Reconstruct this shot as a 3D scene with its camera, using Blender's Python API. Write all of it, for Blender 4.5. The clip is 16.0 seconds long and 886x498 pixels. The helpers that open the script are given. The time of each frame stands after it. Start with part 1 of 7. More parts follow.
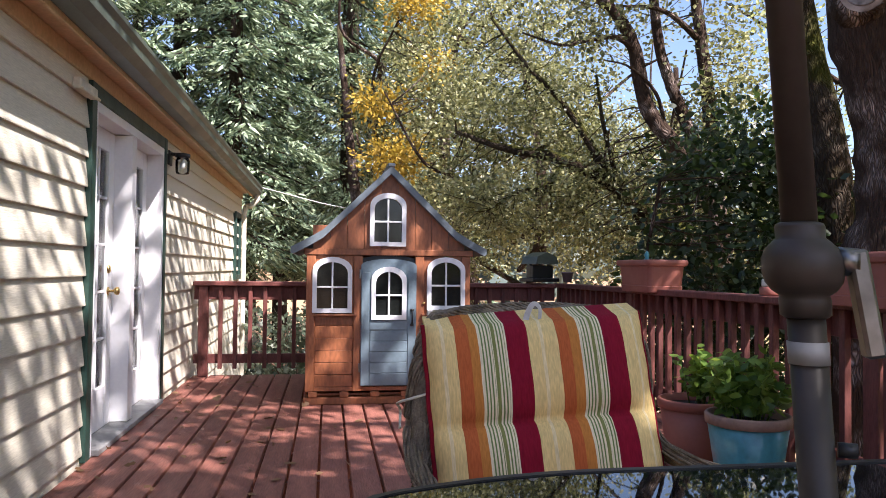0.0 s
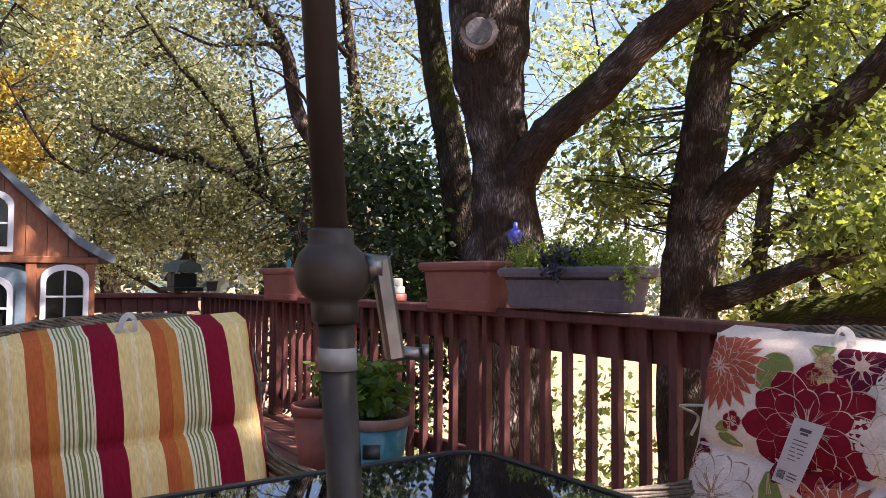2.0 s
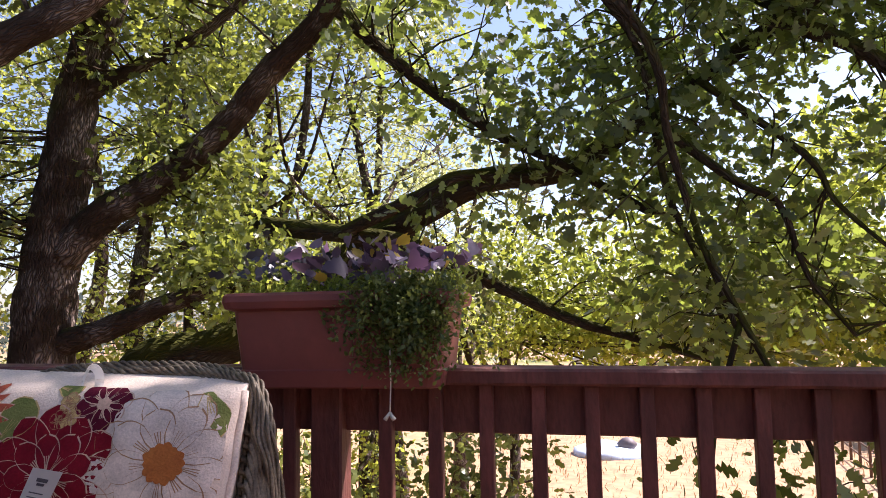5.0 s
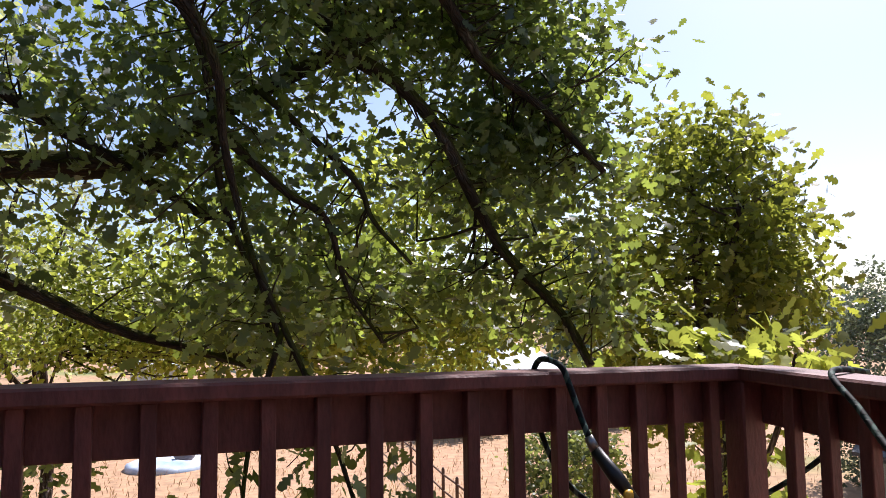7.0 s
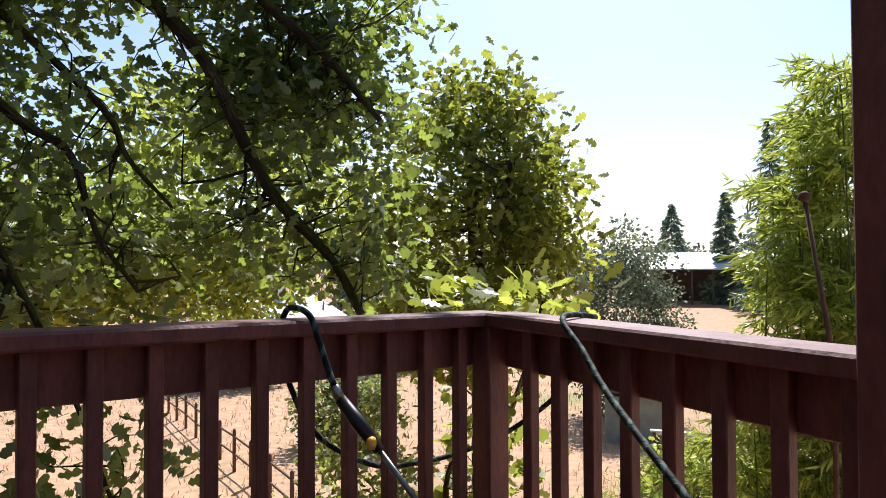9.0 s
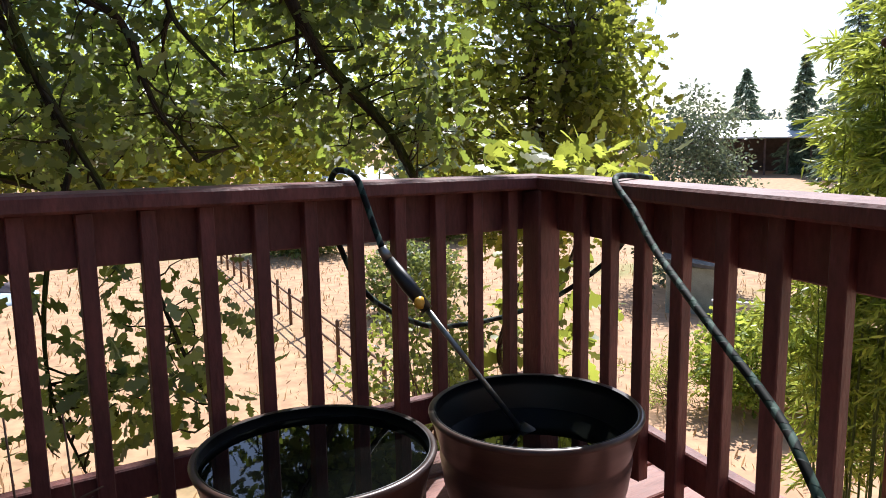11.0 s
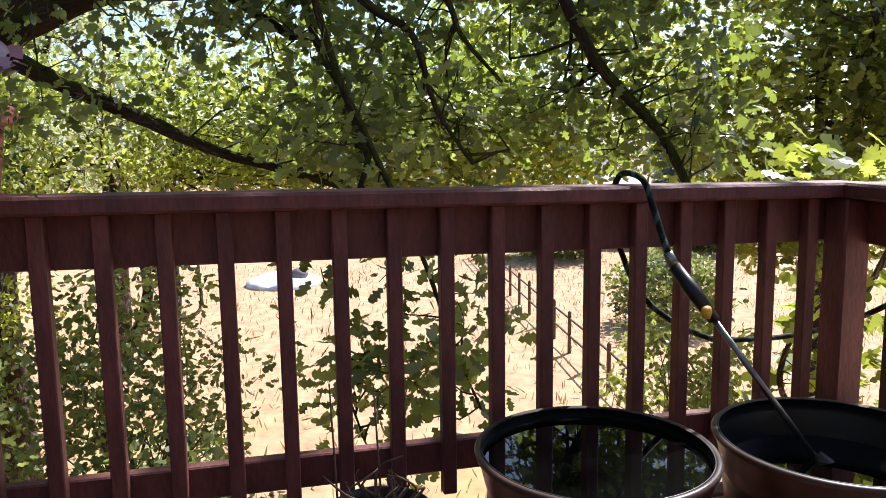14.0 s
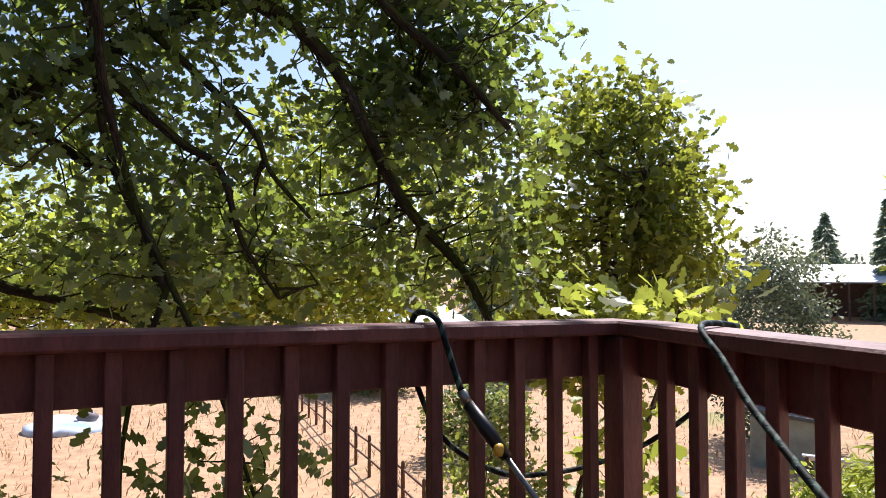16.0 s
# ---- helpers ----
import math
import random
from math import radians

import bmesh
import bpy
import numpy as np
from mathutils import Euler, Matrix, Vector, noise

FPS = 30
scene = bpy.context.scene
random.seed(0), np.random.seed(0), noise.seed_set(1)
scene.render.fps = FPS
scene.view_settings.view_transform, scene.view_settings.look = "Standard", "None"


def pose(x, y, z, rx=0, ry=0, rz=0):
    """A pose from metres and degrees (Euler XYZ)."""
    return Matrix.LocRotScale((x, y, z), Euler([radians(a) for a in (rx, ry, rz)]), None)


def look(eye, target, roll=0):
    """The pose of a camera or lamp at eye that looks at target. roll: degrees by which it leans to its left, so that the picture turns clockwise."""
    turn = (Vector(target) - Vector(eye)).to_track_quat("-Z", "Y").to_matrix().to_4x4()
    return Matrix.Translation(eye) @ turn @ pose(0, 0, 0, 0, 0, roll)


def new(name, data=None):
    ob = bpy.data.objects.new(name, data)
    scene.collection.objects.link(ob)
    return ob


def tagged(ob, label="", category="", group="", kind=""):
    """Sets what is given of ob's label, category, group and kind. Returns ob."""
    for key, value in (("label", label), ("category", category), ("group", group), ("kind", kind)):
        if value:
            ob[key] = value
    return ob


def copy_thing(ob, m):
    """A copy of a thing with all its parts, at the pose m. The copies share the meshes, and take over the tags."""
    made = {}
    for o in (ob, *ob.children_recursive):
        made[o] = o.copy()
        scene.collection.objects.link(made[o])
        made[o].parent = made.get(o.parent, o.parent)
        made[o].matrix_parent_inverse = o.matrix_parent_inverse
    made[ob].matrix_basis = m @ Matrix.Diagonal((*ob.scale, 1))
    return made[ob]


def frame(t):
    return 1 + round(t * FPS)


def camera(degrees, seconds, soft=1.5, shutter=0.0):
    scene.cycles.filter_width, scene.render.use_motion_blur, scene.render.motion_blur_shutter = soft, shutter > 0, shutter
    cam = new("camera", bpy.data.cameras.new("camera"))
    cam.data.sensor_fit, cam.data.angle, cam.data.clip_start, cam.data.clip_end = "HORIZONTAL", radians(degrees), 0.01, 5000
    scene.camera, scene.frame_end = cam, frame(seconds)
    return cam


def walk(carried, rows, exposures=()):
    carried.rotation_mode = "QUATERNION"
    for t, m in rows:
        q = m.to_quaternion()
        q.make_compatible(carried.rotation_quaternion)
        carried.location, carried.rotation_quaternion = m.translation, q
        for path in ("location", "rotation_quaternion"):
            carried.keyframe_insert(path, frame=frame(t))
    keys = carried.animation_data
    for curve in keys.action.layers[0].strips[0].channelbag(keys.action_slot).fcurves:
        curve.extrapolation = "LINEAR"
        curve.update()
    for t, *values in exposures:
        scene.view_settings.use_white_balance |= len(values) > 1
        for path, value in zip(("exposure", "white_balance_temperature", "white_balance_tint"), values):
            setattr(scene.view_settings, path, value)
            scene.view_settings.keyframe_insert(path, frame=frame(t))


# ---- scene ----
cam = camera(62.1, 16.0, soft=0.9)
PATH = [
    (0, (-0.248, -0.205, 1.065), (0.061, 1.771, 1.118), 0.6),
    (0.5, (-0.206, -0.194, 1.07), (0.299, 1.74, 1.137), 0.5),
    (1, (-0.171, -0.186, 1.072), (0.552, 1.677, 1.148), 0.5),
    (1.5, (-0.133, -0.191, 1.072), (0.805, 1.573, 1.153), 0.5),
    (2, (-0.08, -0.202, 1.064), (1.057, 1.441, 1.148), 0.4),
    (2.5, (-0.063, -0.198, 1.066), (1.271, 1.29, 1.151), 0.2),
    (3, (-0.04, -0.214, 1.065), (1.471, 1.093, 1.158), -0.1),
    (3.5, (0.008, -0.239, 1.064), (1.675, 0.862, 1.172), -0.6),
    (4, (0.058, -0.267, 1.063), (1.859, 0.591, 1.194), -1.0),
    (4.5, (0.118, -0.313, 1.064), (2.019, 0.286, 1.222), -1.0),
    (5, (0.16, -0.410, 1.056), (2.117, -0.034, 1.238), -1.0),
    (5.2, (0.176, -0.415, 1.054), (2.154, -0.185, 1.238), -1.0),
    (7.5, (0.252, -0.607, 1.062), (2.026, -1.515, 1.235), -0.7),
    (8, (0.262, -0.640, 1.060), (1.932, -1.729, 1.224), -1),
    (8.2, (0.264, -0.650, 1.060), (1.889, -1.805, 1.220), -1),
    (10.3, (0.273, -0.742, 1.025), (1.874, -1.929, 0.859), -0.7),
    (10.5, (0.273, -0.742, 1.022), (1.892, -1.898, 0.813), -0.6),
    (11, (0.277, -0.749, 1.019), (1.937, -1.825, 0.722), -0.9),
    (11.5, (0.28, -0.748, 1.017), (1.979, -1.744, 0.672), -1.2),
    (12, (0.281, -0.735, 1.018), (2.031, -1.634, 0.659), -1.3),
    (12.5, (0.286, -0.714, 1.017), (2.096, -1.489, 0.665), -1.3),
    (13, (0.293, -0.687, 1.012), (2.158, -1.327, 0.675), -1.3),
    (13.5, (0.286, -0.662, 1.016), (2.189, -1.188, 0.7), -1.1),
    (14, (0.29, -0.659, 1.016), (2.217, -1.12, 0.74), -0.8),
    (14.5, (0.281, -0.659, 1.014), (2.217, -1.116, 0.809), -0.5),
    (15, (0.286, -0.67, 1.019), (2.212, -1.196, 0.908), -0.2),
    (15.5, (0.281, -0.686, 1.03), (2.158, -1.377, 1.019), 0.0),
    (16, (0.283, -0.716, 1.032), (2.053, -1.644, 1.111), -0.0),
]
walk(cam, [(t, look(eye, target, roll)) for t, eye, target, roll in PATH], exposures=[(0, 1.54, 6150, 22), (1.5, 1.70, 6250, 24), (3, 1.68, 6350, 27), (5.2, 1.26, 6250, 26), (7.3, 0.74, 5950, 19), (10.3, 0.88, 5850, 13), (14, 1.2, 5850, 13), (16, 0.84, 5950, 17)])

# ---- world, sun ----
SUN_AZ, SUN_EL = math.atan2(0.62, -0.78), radians(50)   # clockwise from +y, height
world = bpy.data.worlds.new("sky")
scene.world = world
world.use_nodes = True
wn = world.node_tree
sky = wn.nodes.new("ShaderNodeTexSky")
sky.sky_type, sky.sun_disc = "NISHITA", False
sky.sun_elevation, sky.sun_rotation = SUN_EL, SUN_AZ
sky.dust_density, sky.air_density = 1.2, 0.95
wn.nodes["Background"].inputs[1].default_value = 0.096
wn.links.new(sky.outputs[0], wn.nodes["Background"].inputs[0])
sun = new("sun", bpy.data.lights.new("sun", "SUN"))
sun.data.energy, sun.data.angle, sun.data.color = 5.0, radians(0.55), (1.0, 0.94, 0.85)
to_sun = Vector((math.sin(SUN_AZ) * math.cos(SUN_EL), math.cos(SUN_AZ) * math.cos(SUN_EL), math.sin(SUN_EL)))
sun.matrix_world = look(to_sun * 60, (0, 0, 0))

# ---- materials ----


def material(name, colour, rough=0.6, metal=0.0, second=None, scale=6.0, stretch=(1, 1, 1), bump=0.0, bump_scale=40.0, spec=0.5, random_amount=0.0, fine=None, coat=0.0):
    """A surface with two colours mixed by coarse noise, a finer grain, relief, and a shade of its own for each object."""
    m = bpy.data.materials.new(name)
    m.use_nodes = True
    n, l = m.node_tree.nodes, m.node_tree.links
    b = n["Principled BSDF"]
    b.inputs["Roughness"].default_value, b.inputs["Metallic"].default_value = rough, metal
    b.inputs["Specular IOR Level"].default_value = spec
    b.inputs["Coat Weight"].default_value = coat
    tc, mp = n.new("ShaderNodeTexCoord"), n.new("ShaderNodeMapping")
    l.new(tc.outputs["Object"], mp.inputs["Vector"])
    mp.inputs["Scale"].default_value = stretch
    second = second or tuple(c * 0.72 for c in colour)
    big, grain = n.new("ShaderNodeTexNoise"), n.new("ShaderNodeTexNoise")
    big.inputs["Scale"].default_value, big.inputs["Detail"].default_value = scale, 5
    grain.inputs["Scale"].default_value, grain.inputs["Detail"].default_value = bump_scale, 6
    l.new(mp.outputs[0], big.inputs["Vector"]), l.new(mp.outputs[0], grain.inputs["Vector"])
    ramp = n.new("ShaderNodeMapRange")
    ramp.inputs[1].default_value, ramp.inputs[2].default_value = 0.36, 0.66
    l.new(big.outputs["Fac"], ramp.inputs[0])
    mix = n.new("ShaderNodeMix")
    mix.data_type = "RGBA"
    mix.inputs[6].default_value, mix.inputs[7].default_value = (*colour, 1), (*second, 1)
    l.new(ramp.outputs[0], mix.inputs[0])
    hsv = n.new("ShaderNodeHueSaturation")
    l.new(mix.outputs[2], hsv.inputs["Color"])
    info = n.new("ShaderNodeObjectInfo")
    val = n.new("ShaderNodeMapRange")
    val.inputs[3].default_value, val.inputs[4].default_value = 1 - random_amount, 1 + random_amount
    l.new(info.outputs["Random"], val.inputs[0])
    gm = n.new("ShaderNodeMapRange")
    g = 0.12 if fine is None else fine
    gm.inputs[1].default_value, gm.inputs[2].default_value = 0.3, 0.7
    gm.inputs[3].default_value, gm.inputs[4].default_value = 1 - g, 1 + g
    l.new(grain.outputs["Fac"], gm.inputs[0])
    mul = n.new("ShaderNodeMath")
    mul.operation = "MULTIPLY"
    l.new(val.outputs[0], mul.inputs[0]), l.new(gm.outputs[0], mul.inputs[1])
    l.new(mul.outputs[0], hsv.inputs["Value"])
    l.new(hsv.outputs[0], b.inputs["Base Color"])
    rr = n.new("ShaderNodeMapRange")
    rr.inputs[3].default_value, rr.inputs[4].default_value = max(rough - 0.1, 0.02), min(rough + 0.12, 1)
    if rough > 0.05:
        l.new(big.outputs["Fac"], rr.inputs[0]), l.new(rr.outputs[0], b.inputs["Roughness"])
    if bump:
        bp = n.new("ShaderNodeBump")
        bp.inputs["Strength"].default_value, bp.inputs["Distance"].default_value = bump, 0.01
        l.new(grain.outputs["Fac"], bp.inputs["Height"]), l.new(bp.outputs[0], b.inputs["Normal"])
    return m


def bark(name, colour, light, moss, moss_amount):
    """Ridged bark with pale lichen on the ridges and moss on what faces up."""
    m = bpy.data.materials.new(name)
    m.use_nodes = True
    n, l = m.node_tree.nodes, m.node_tree.links
    b = n["Principled BSDF"]
    b.inputs["Roughness"].default_value, b.inputs["Specular IOR Level"].default_value = 0.95, 0.1
    tc, mp = n.new("ShaderNodeTexCoord"), n.new("ShaderNodeMapping")
    l.new(tc.outputs["UV"], mp.inputs["Vector"])
    mp.inputs["Scale"].default_value = (1, 1, 1)
    warp = n.new("ShaderNodeTexNoise")
    warp.inputs["Scale"].default_value = 5
    l.new(mp.outputs[0], warp.inputs["Vector"])
    add = n.new("ShaderNodeMix")
    add.data_type, add.inputs[0].default_value = "RGBA", 0.13
    l.new(mp.outputs[0], add.inputs[6]), l.new(warp.outputs["Color"], add.inputs[7])
    mp2 = n.new("ShaderNodeMapping")
    mp2.inputs["Scale"].default_value = (44, 11, 1)
    l.new(add.outputs[2], mp2.inputs["Vector"])
    vor = n.new("ShaderNodeTexVoronoi")
    vor.feature, vor.inputs["Scale"].default_value = "DISTANCE_TO_EDGE", 1
    l.new(mp2.outputs[0], vor.inputs["Vector"])
    ridge = n.new("ShaderNodeMapRange")
    ridge.inputs[2].default_value = 0.35
    l.new(vor.outputs["Distance"], ridge.inputs[0])
    spots = n.new("ShaderNodeTexNoise")
    spots.inputs["Scale"].default_value, spots.inputs["Detail"].default_value = 3.2, 8
    l.new(tc.outputs["Object"], spots.inputs["Vector"])
    sp = n.new("ShaderNodeMapRange")
    sp.inputs[1].default_value, sp.inputs[2].default_value = 0.48, 0.68
    l.new(spots.outputs["Fac"], sp.inputs[0])
    both = n.new("ShaderNodeMath")
    both.operation = "MULTIPLY"
    l.new(ridge.outputs[0], both.inputs[0]), l.new(sp.outputs[0], both.inputs[1])
    c1 = n.new("ShaderNodeMix")
    c1.data_type = "RGBA"
    c1.inputs[6].default_value, c1.inputs[7].default_value = (*colour, 1), (*light, 1)
    l.new(both.outputs[0], c1.inputs[0])
    geo, sep = n.new("ShaderNodeNewGeometry"), n.new("ShaderNodeSeparateXYZ")
    l.new(geo.outputs["Normal"], sep.inputs[0])
    mo = n.new("ShaderNodeTexNoise")
    mo.inputs["Scale"].default_value, mo.inputs["Detail"].default_value = 2.2, 6
    l.new(tc.outputs["Object"], mo.inputs["Vector"])
    s1 = n.new("ShaderNodeMath")
    s1.operation = "MULTIPLY_ADD"
    s1.inputs[1].default_value = 0.35
    l.new(sep.outputs["Z"], s1.inputs[0]), l.new(mo.outputs["Fac"], s1.inputs[2])
    s2 = n.new("ShaderNodeMapRange")
    s2.inputs[1].default_value, s2.inputs[2].default_value = 0.75 - moss_amount * 0.3, 0.95 - moss_amount * 0.3
    l.new(s1.outputs[0], s2.inputs[0])
    c2 = n.new("ShaderNodeMix")
    c2.data_type = "RGBA"
    c2.inputs[7].default_value = (*moss, 1)
    l.new(s2.outputs[0], c2.inputs[0]), l.new(c1.outputs[2], c2.inputs[6])
    l.new(c2.outputs[2], b.inputs["Base Color"])
    bp = n.new("ShaderNodeBump")
    bp.inputs["Strength"].default_value, bp.inputs["Distance"].default_value = 0.9, 0.02
    l.new(ridge.outputs[0], bp.inputs["Height"]), l.new(bp.outputs[0], b.inputs["Normal"])
    return m


def leaf_material(name, dark, bright, glow, through_share=0.45, gloss=0.35):
    """Leaves: each its own shade between dark and bright; light also comes through them in the glow colour."""
    m = bpy.data.materials.new(name)
    m.use_nodes = True
    n, l = m.node_tree.nodes, m.node_tree.links
    b, out = n["Principled BSDF"], n["Material Output"]
    geo = n.new("ShaderNodeNewGeometry")
    mix = n.new("ShaderNodeMix")
    mix.data_type = "RGBA"
    mix.inputs[6].default_value, mix.inputs[7].default_value = (*dark, 1), (*bright, 1)
    skew = n.new("ShaderNodeMath")
    skew.operation, skew.inputs[1].default_value = "POWER", 1.35
    l.new(geo.outputs["Random Per Island"], skew.inputs[0]), l.new(skew.outputs[0], mix.inputs[0])
    l.new(mix.outputs[2], b.inputs["Base Color"])
    b.inputs["Roughness"].default_value, b.inputs["Specular IOR Level"].default_value = 0.42, gloss
    tr = n.new("ShaderNodeBsdfTranslucent")
    tmix = n.new("ShaderNodeMix")
    tmix.data_type = "RGBA"
    tmix.inputs[6].default_value, tmix.inputs[7].default_value = (*[c * 0.35 for c in glow], 1), (*glow, 1)
    l.new(skew.outputs[0], tmix.inputs[0])
    l.new(tmix.outputs[2], tr.inputs["Color"])
    ms = n.new("ShaderNodeMixShader")
    ms.inputs[0].default_value = through_share
    l.new(b.outputs[0], ms.inputs[1]), l.new(tr.outputs[0], ms.inputs[2]), l.new(ms.outputs[0], out.inputs[0])
    return m


def braided(name, dark, fleck, second):
    """A woven hose cover: dark, with pale flecks in a spiral."""
    m = bpy.data.materials.new(name)
    m.use_nodes = True
    n, l = m.node_tree.nodes, m.node_tree.links
    b = n["Principled BSDF"]
    b.inputs["Roughness"].default_value, b.inputs["Specular IOR Level"].default_value = 0.7, 0.2
    tc, waves = n.new("ShaderNodeTexCoord"), []
    for sx, sy, width in ((16.3, 16.0, 0.80), (-16.3, 21.0, 0.72)):
        mp, wave, cut = n.new("ShaderNodeMapping"), n.new("ShaderNodeTexWave"), n.new("ShaderNodeMapRange")
        mp.inputs["Scale"].default_value = (sx, sy, 1)
        wave.bands_direction, wave.inputs["Scale"].default_value, wave.inputs["Distortion"].default_value = "DIAGONAL", 0.5, 0.6
        cut.inputs[1].default_value, cut.inputs[2].default_value = width, min(width + 0.12, 1)
        l.new(tc.outputs["UV"], mp.inputs["Vector"]), l.new(mp.outputs[0], wave.inputs["Vector"]), l.new(wave.outputs["Fac"], cut.inputs[0])
        waves.append(cut)
    mixes = []
    for colour, cut in ((second, waves[1]), (fleck, waves[0])):
        mix = n.new("ShaderNodeMix")
        mix.data_type = "RGBA"
        mix.inputs[6].default_value, mix.inputs[7].default_value = (*dark, 1), (*colour, 1)
        l.new(cut.outputs[0], mix.inputs[0])
        if mixes:
            l.new(mixes[-1].outputs[2], mix.inputs[6])
        mixes.append(mix)
    l.new(mixes[-1].outputs[2], b.inputs["Base Color"])
    bp = n.new("ShaderNodeBump")
    bp.inputs["Strength"].default_value, bp.inputs["Distance"].default_value = 0.5, 0.002
    l.new(waves[1].outputs[0], bp.inputs["Height"]), l.new(bp.outputs[0], b.inputs["Normal"])
    return m


def glass(name, colour, rough=0.02):
    m = bpy.data.materials.new(name)
    m.use_nodes = True
    n, l = m.node_tree.nodes, m.node_tree.links
    tr, gl, fr, ms = n.new("ShaderNodeBsdfTransparent"), n.new("ShaderNodeBsdfGlossy"), n.new("ShaderNodeFresnel"), n.new("ShaderNodeMixShader")
    tr.inputs[0].default_value = (*colour, 1)
    gl.inputs["Roughness"].default_value = rough
    fr.inputs[0].default_value = 1.5
    l.new(fr.outputs[0], ms.inputs[0]), l.new(tr.outputs[0], ms.inputs[1]), l.new(gl.outputs[0], ms.inputs[2])
    l.new(ms.outputs[0], n["Material Output"].inputs[0])
    return m


RED_DECK = material("red_brown_deck_stain", (0.27, 0.105, 0.075), 0.6, second=(0.19, 0.07, 0.05), scale=3, stretch=(6, 0.6, 6), bump=0.35, bump_scale=22, random_amount=0.14, fine=0.22)
RED_RAIL = material("red_brown_rail_stain", (0.155, 0.045, 0.036), 0.62, second=(0.098, 0.029, 0.023), scale=5, stretch=(3, 3, 1), bump=0.3, bump_scale=30, random_amount=0.12, fine=0.2)
SIDING = material("cream_siding_paint", (0.64, 0.60, 0.48), 0.6, second=(0.59, 0.55, 0.44), scale=2, stretch=(1, 0.3, 3), bump=0.25, bump_scale=60, random_amount=0.03)
SOFFIT = material("tan_soffit_paint", (0.62, 0.44, 0.25), 0.6, second=(0.55, 0.38, 0.21))
GREEN_TRIM = material("dark_green_trim_paint", (0.018, 0.05, 0.038), 0.45, fine=0.2, bump=0.1)
GUTTER = material("dark_green_gutter", (0.075, 0.095, 0.075), 0.4, second=(0.055, 0.07, 0.055), scale=4, fine=0.15)
WHITE = material("white_paint", (0.80, 0.80, 0.80), 0.4, second=(0.74, 0.74, 0.75), scale=3, fine=0.03, bump=0.05)
CREAM = material("cream_metal", (0.72, 0.68, 0.55), 0.45)
BRASS = material("brass", (0.75, 0.52, 0.2), 0.25, metal=1.0)
BLACK = material("black_metal", (0.015, 0.015, 0.016), 0.45, fine=0.1)
SHINGLE = material("roof_shingle", (0.10, 0.10, 0.095), 0.9, scale=9, bump=0.5, bump_scale=90, fine=0.3)
CEDAR = material("stained_cedar", (0.30, 0.105, 0.04), 0.5, second=(0.20, 0.066, 0.026), scale=4, stretch=(2, 2, 0.7), bump=0.2, bump_scale=26, random_amount=0.16, fine=0.25)
SLATE_PAINT = material("blue_grey_paint", (0.16, 0.22, 0.255), 0.5, second=(0.135, 0.19, 0.22), scale=6, fine=0.08, bump=0.1, random_amount=0.05)
ROOF_GREY = material("grey_playhouse_roof", (0.13, 0.16, 0.18), 0.55, second=(0.10, 0.125, 0.14), scale=6, fine=0.12, bump=0.1)
DARK_GLASS = material("dark_window_pane", (0.012, 0.014, 0.013), 0.06, fine=0.0)
CLEAR = glass("clear_glass", (0.93, 0.95, 0.94))
TERRACOTTA = material("terracotta_plastic", (0.30, 0.10, 0.07), 0.55, second=(0.26, 0.085, 0.06), scale=5, fine=0.07, bump=0.06)
DARK_TERRACOTTA = material("deep_terracotta_plastic", (0.21, 0.055, 0.042), 0.5, second=(0.18, 0.046, 0.036), scale=5, fine=0.07, bump=0.06)
GREY_POT = material("weathered_grey_plastic", (0.13, 0.105, 0.115), 0.6, second=(0.17, 0.13, 0.13), scale=4, fine=0.15, bump=0.1)
TEAL = material("teal_glaze", (0.06, 0.27, 0.30), 0.3, second=(0.045, 0.22, 0.25), scale=7, fine=0.1, coat=0.3)
CLAY_RIM = material("bare_clay_rim", (0.34, 0.21, 0.15), 0.8, scale=9, fine=0.12)
SOIL = material("potting_soil", (0.035, 0.024, 0.016), 0.95, scale=30, bump=0.8, bump_scale=80, fine=0.4)
POLE = material("bronze_umbrella_metal", (0.034, 0.027, 0.021), 0.42, metal=0.0, second=(0.045, 0.036, 0.028), spec=0.35, scale=7, fine=0.15)
POLE_GREY = material("grey_plastic_band", (0.30, 0.30, 0.29), 0.5)
STEEL = material("brushed_steel", (0.16, 0.15, 0.14), 0.35, metal=1.0, fine=0.2, second=(0.3, 0.3, 0.28))
TABLE_FRAME = material("dark_table_frame", (0.02, 0.019, 0.018), 0.4, metal=0.2)
TABLE_GLASS = material("smoked_table_glass", (0.012, 0.013, 0.014), 0.02, fine=0.0, spec=1.0)
WICKER = material("grey_brown_wicker", (0.21, 0.165, 0.11), 0.6, second=(0.09, 0.068, 0.043), scale=25, bump=0.3, bump_scale=160, fine=0.35)
TUB_OUT = material("bronze_brown_tub_plastic", (0.075, 0.040, 0.030), 0.35, second=(0.05, 0.028, 0.022), scale=3, stretch=(1, 1, 7), fine=0.15)
TUB_IN = material("black_tub_plastic", (0.006, 0.006, 0.006), 0.4, fine=0.1)
WATER = material("dark_water", (0.003, 0.0035, 0.003), 0.01, fine=0.0, spec=0.45, bump=0.02, bump_scale=9)
GRASS = material("dry_meadow", (0.43, 0.25, 0.135), 0.95, second=(0.38, 0.24, 0.125), scale=0.12, bump=1.0, bump_scale=3.0, fine=0.25)
HOSE = braided("black_green_hose", (0.004, 0.006, 0.005), (0.06, 0.10, 0.08), (0.008, 0.026, 0.02))
PALE = material("pale_painted_roof", (0.62, 0.66, 0.70), 0.5, fine=0.08)
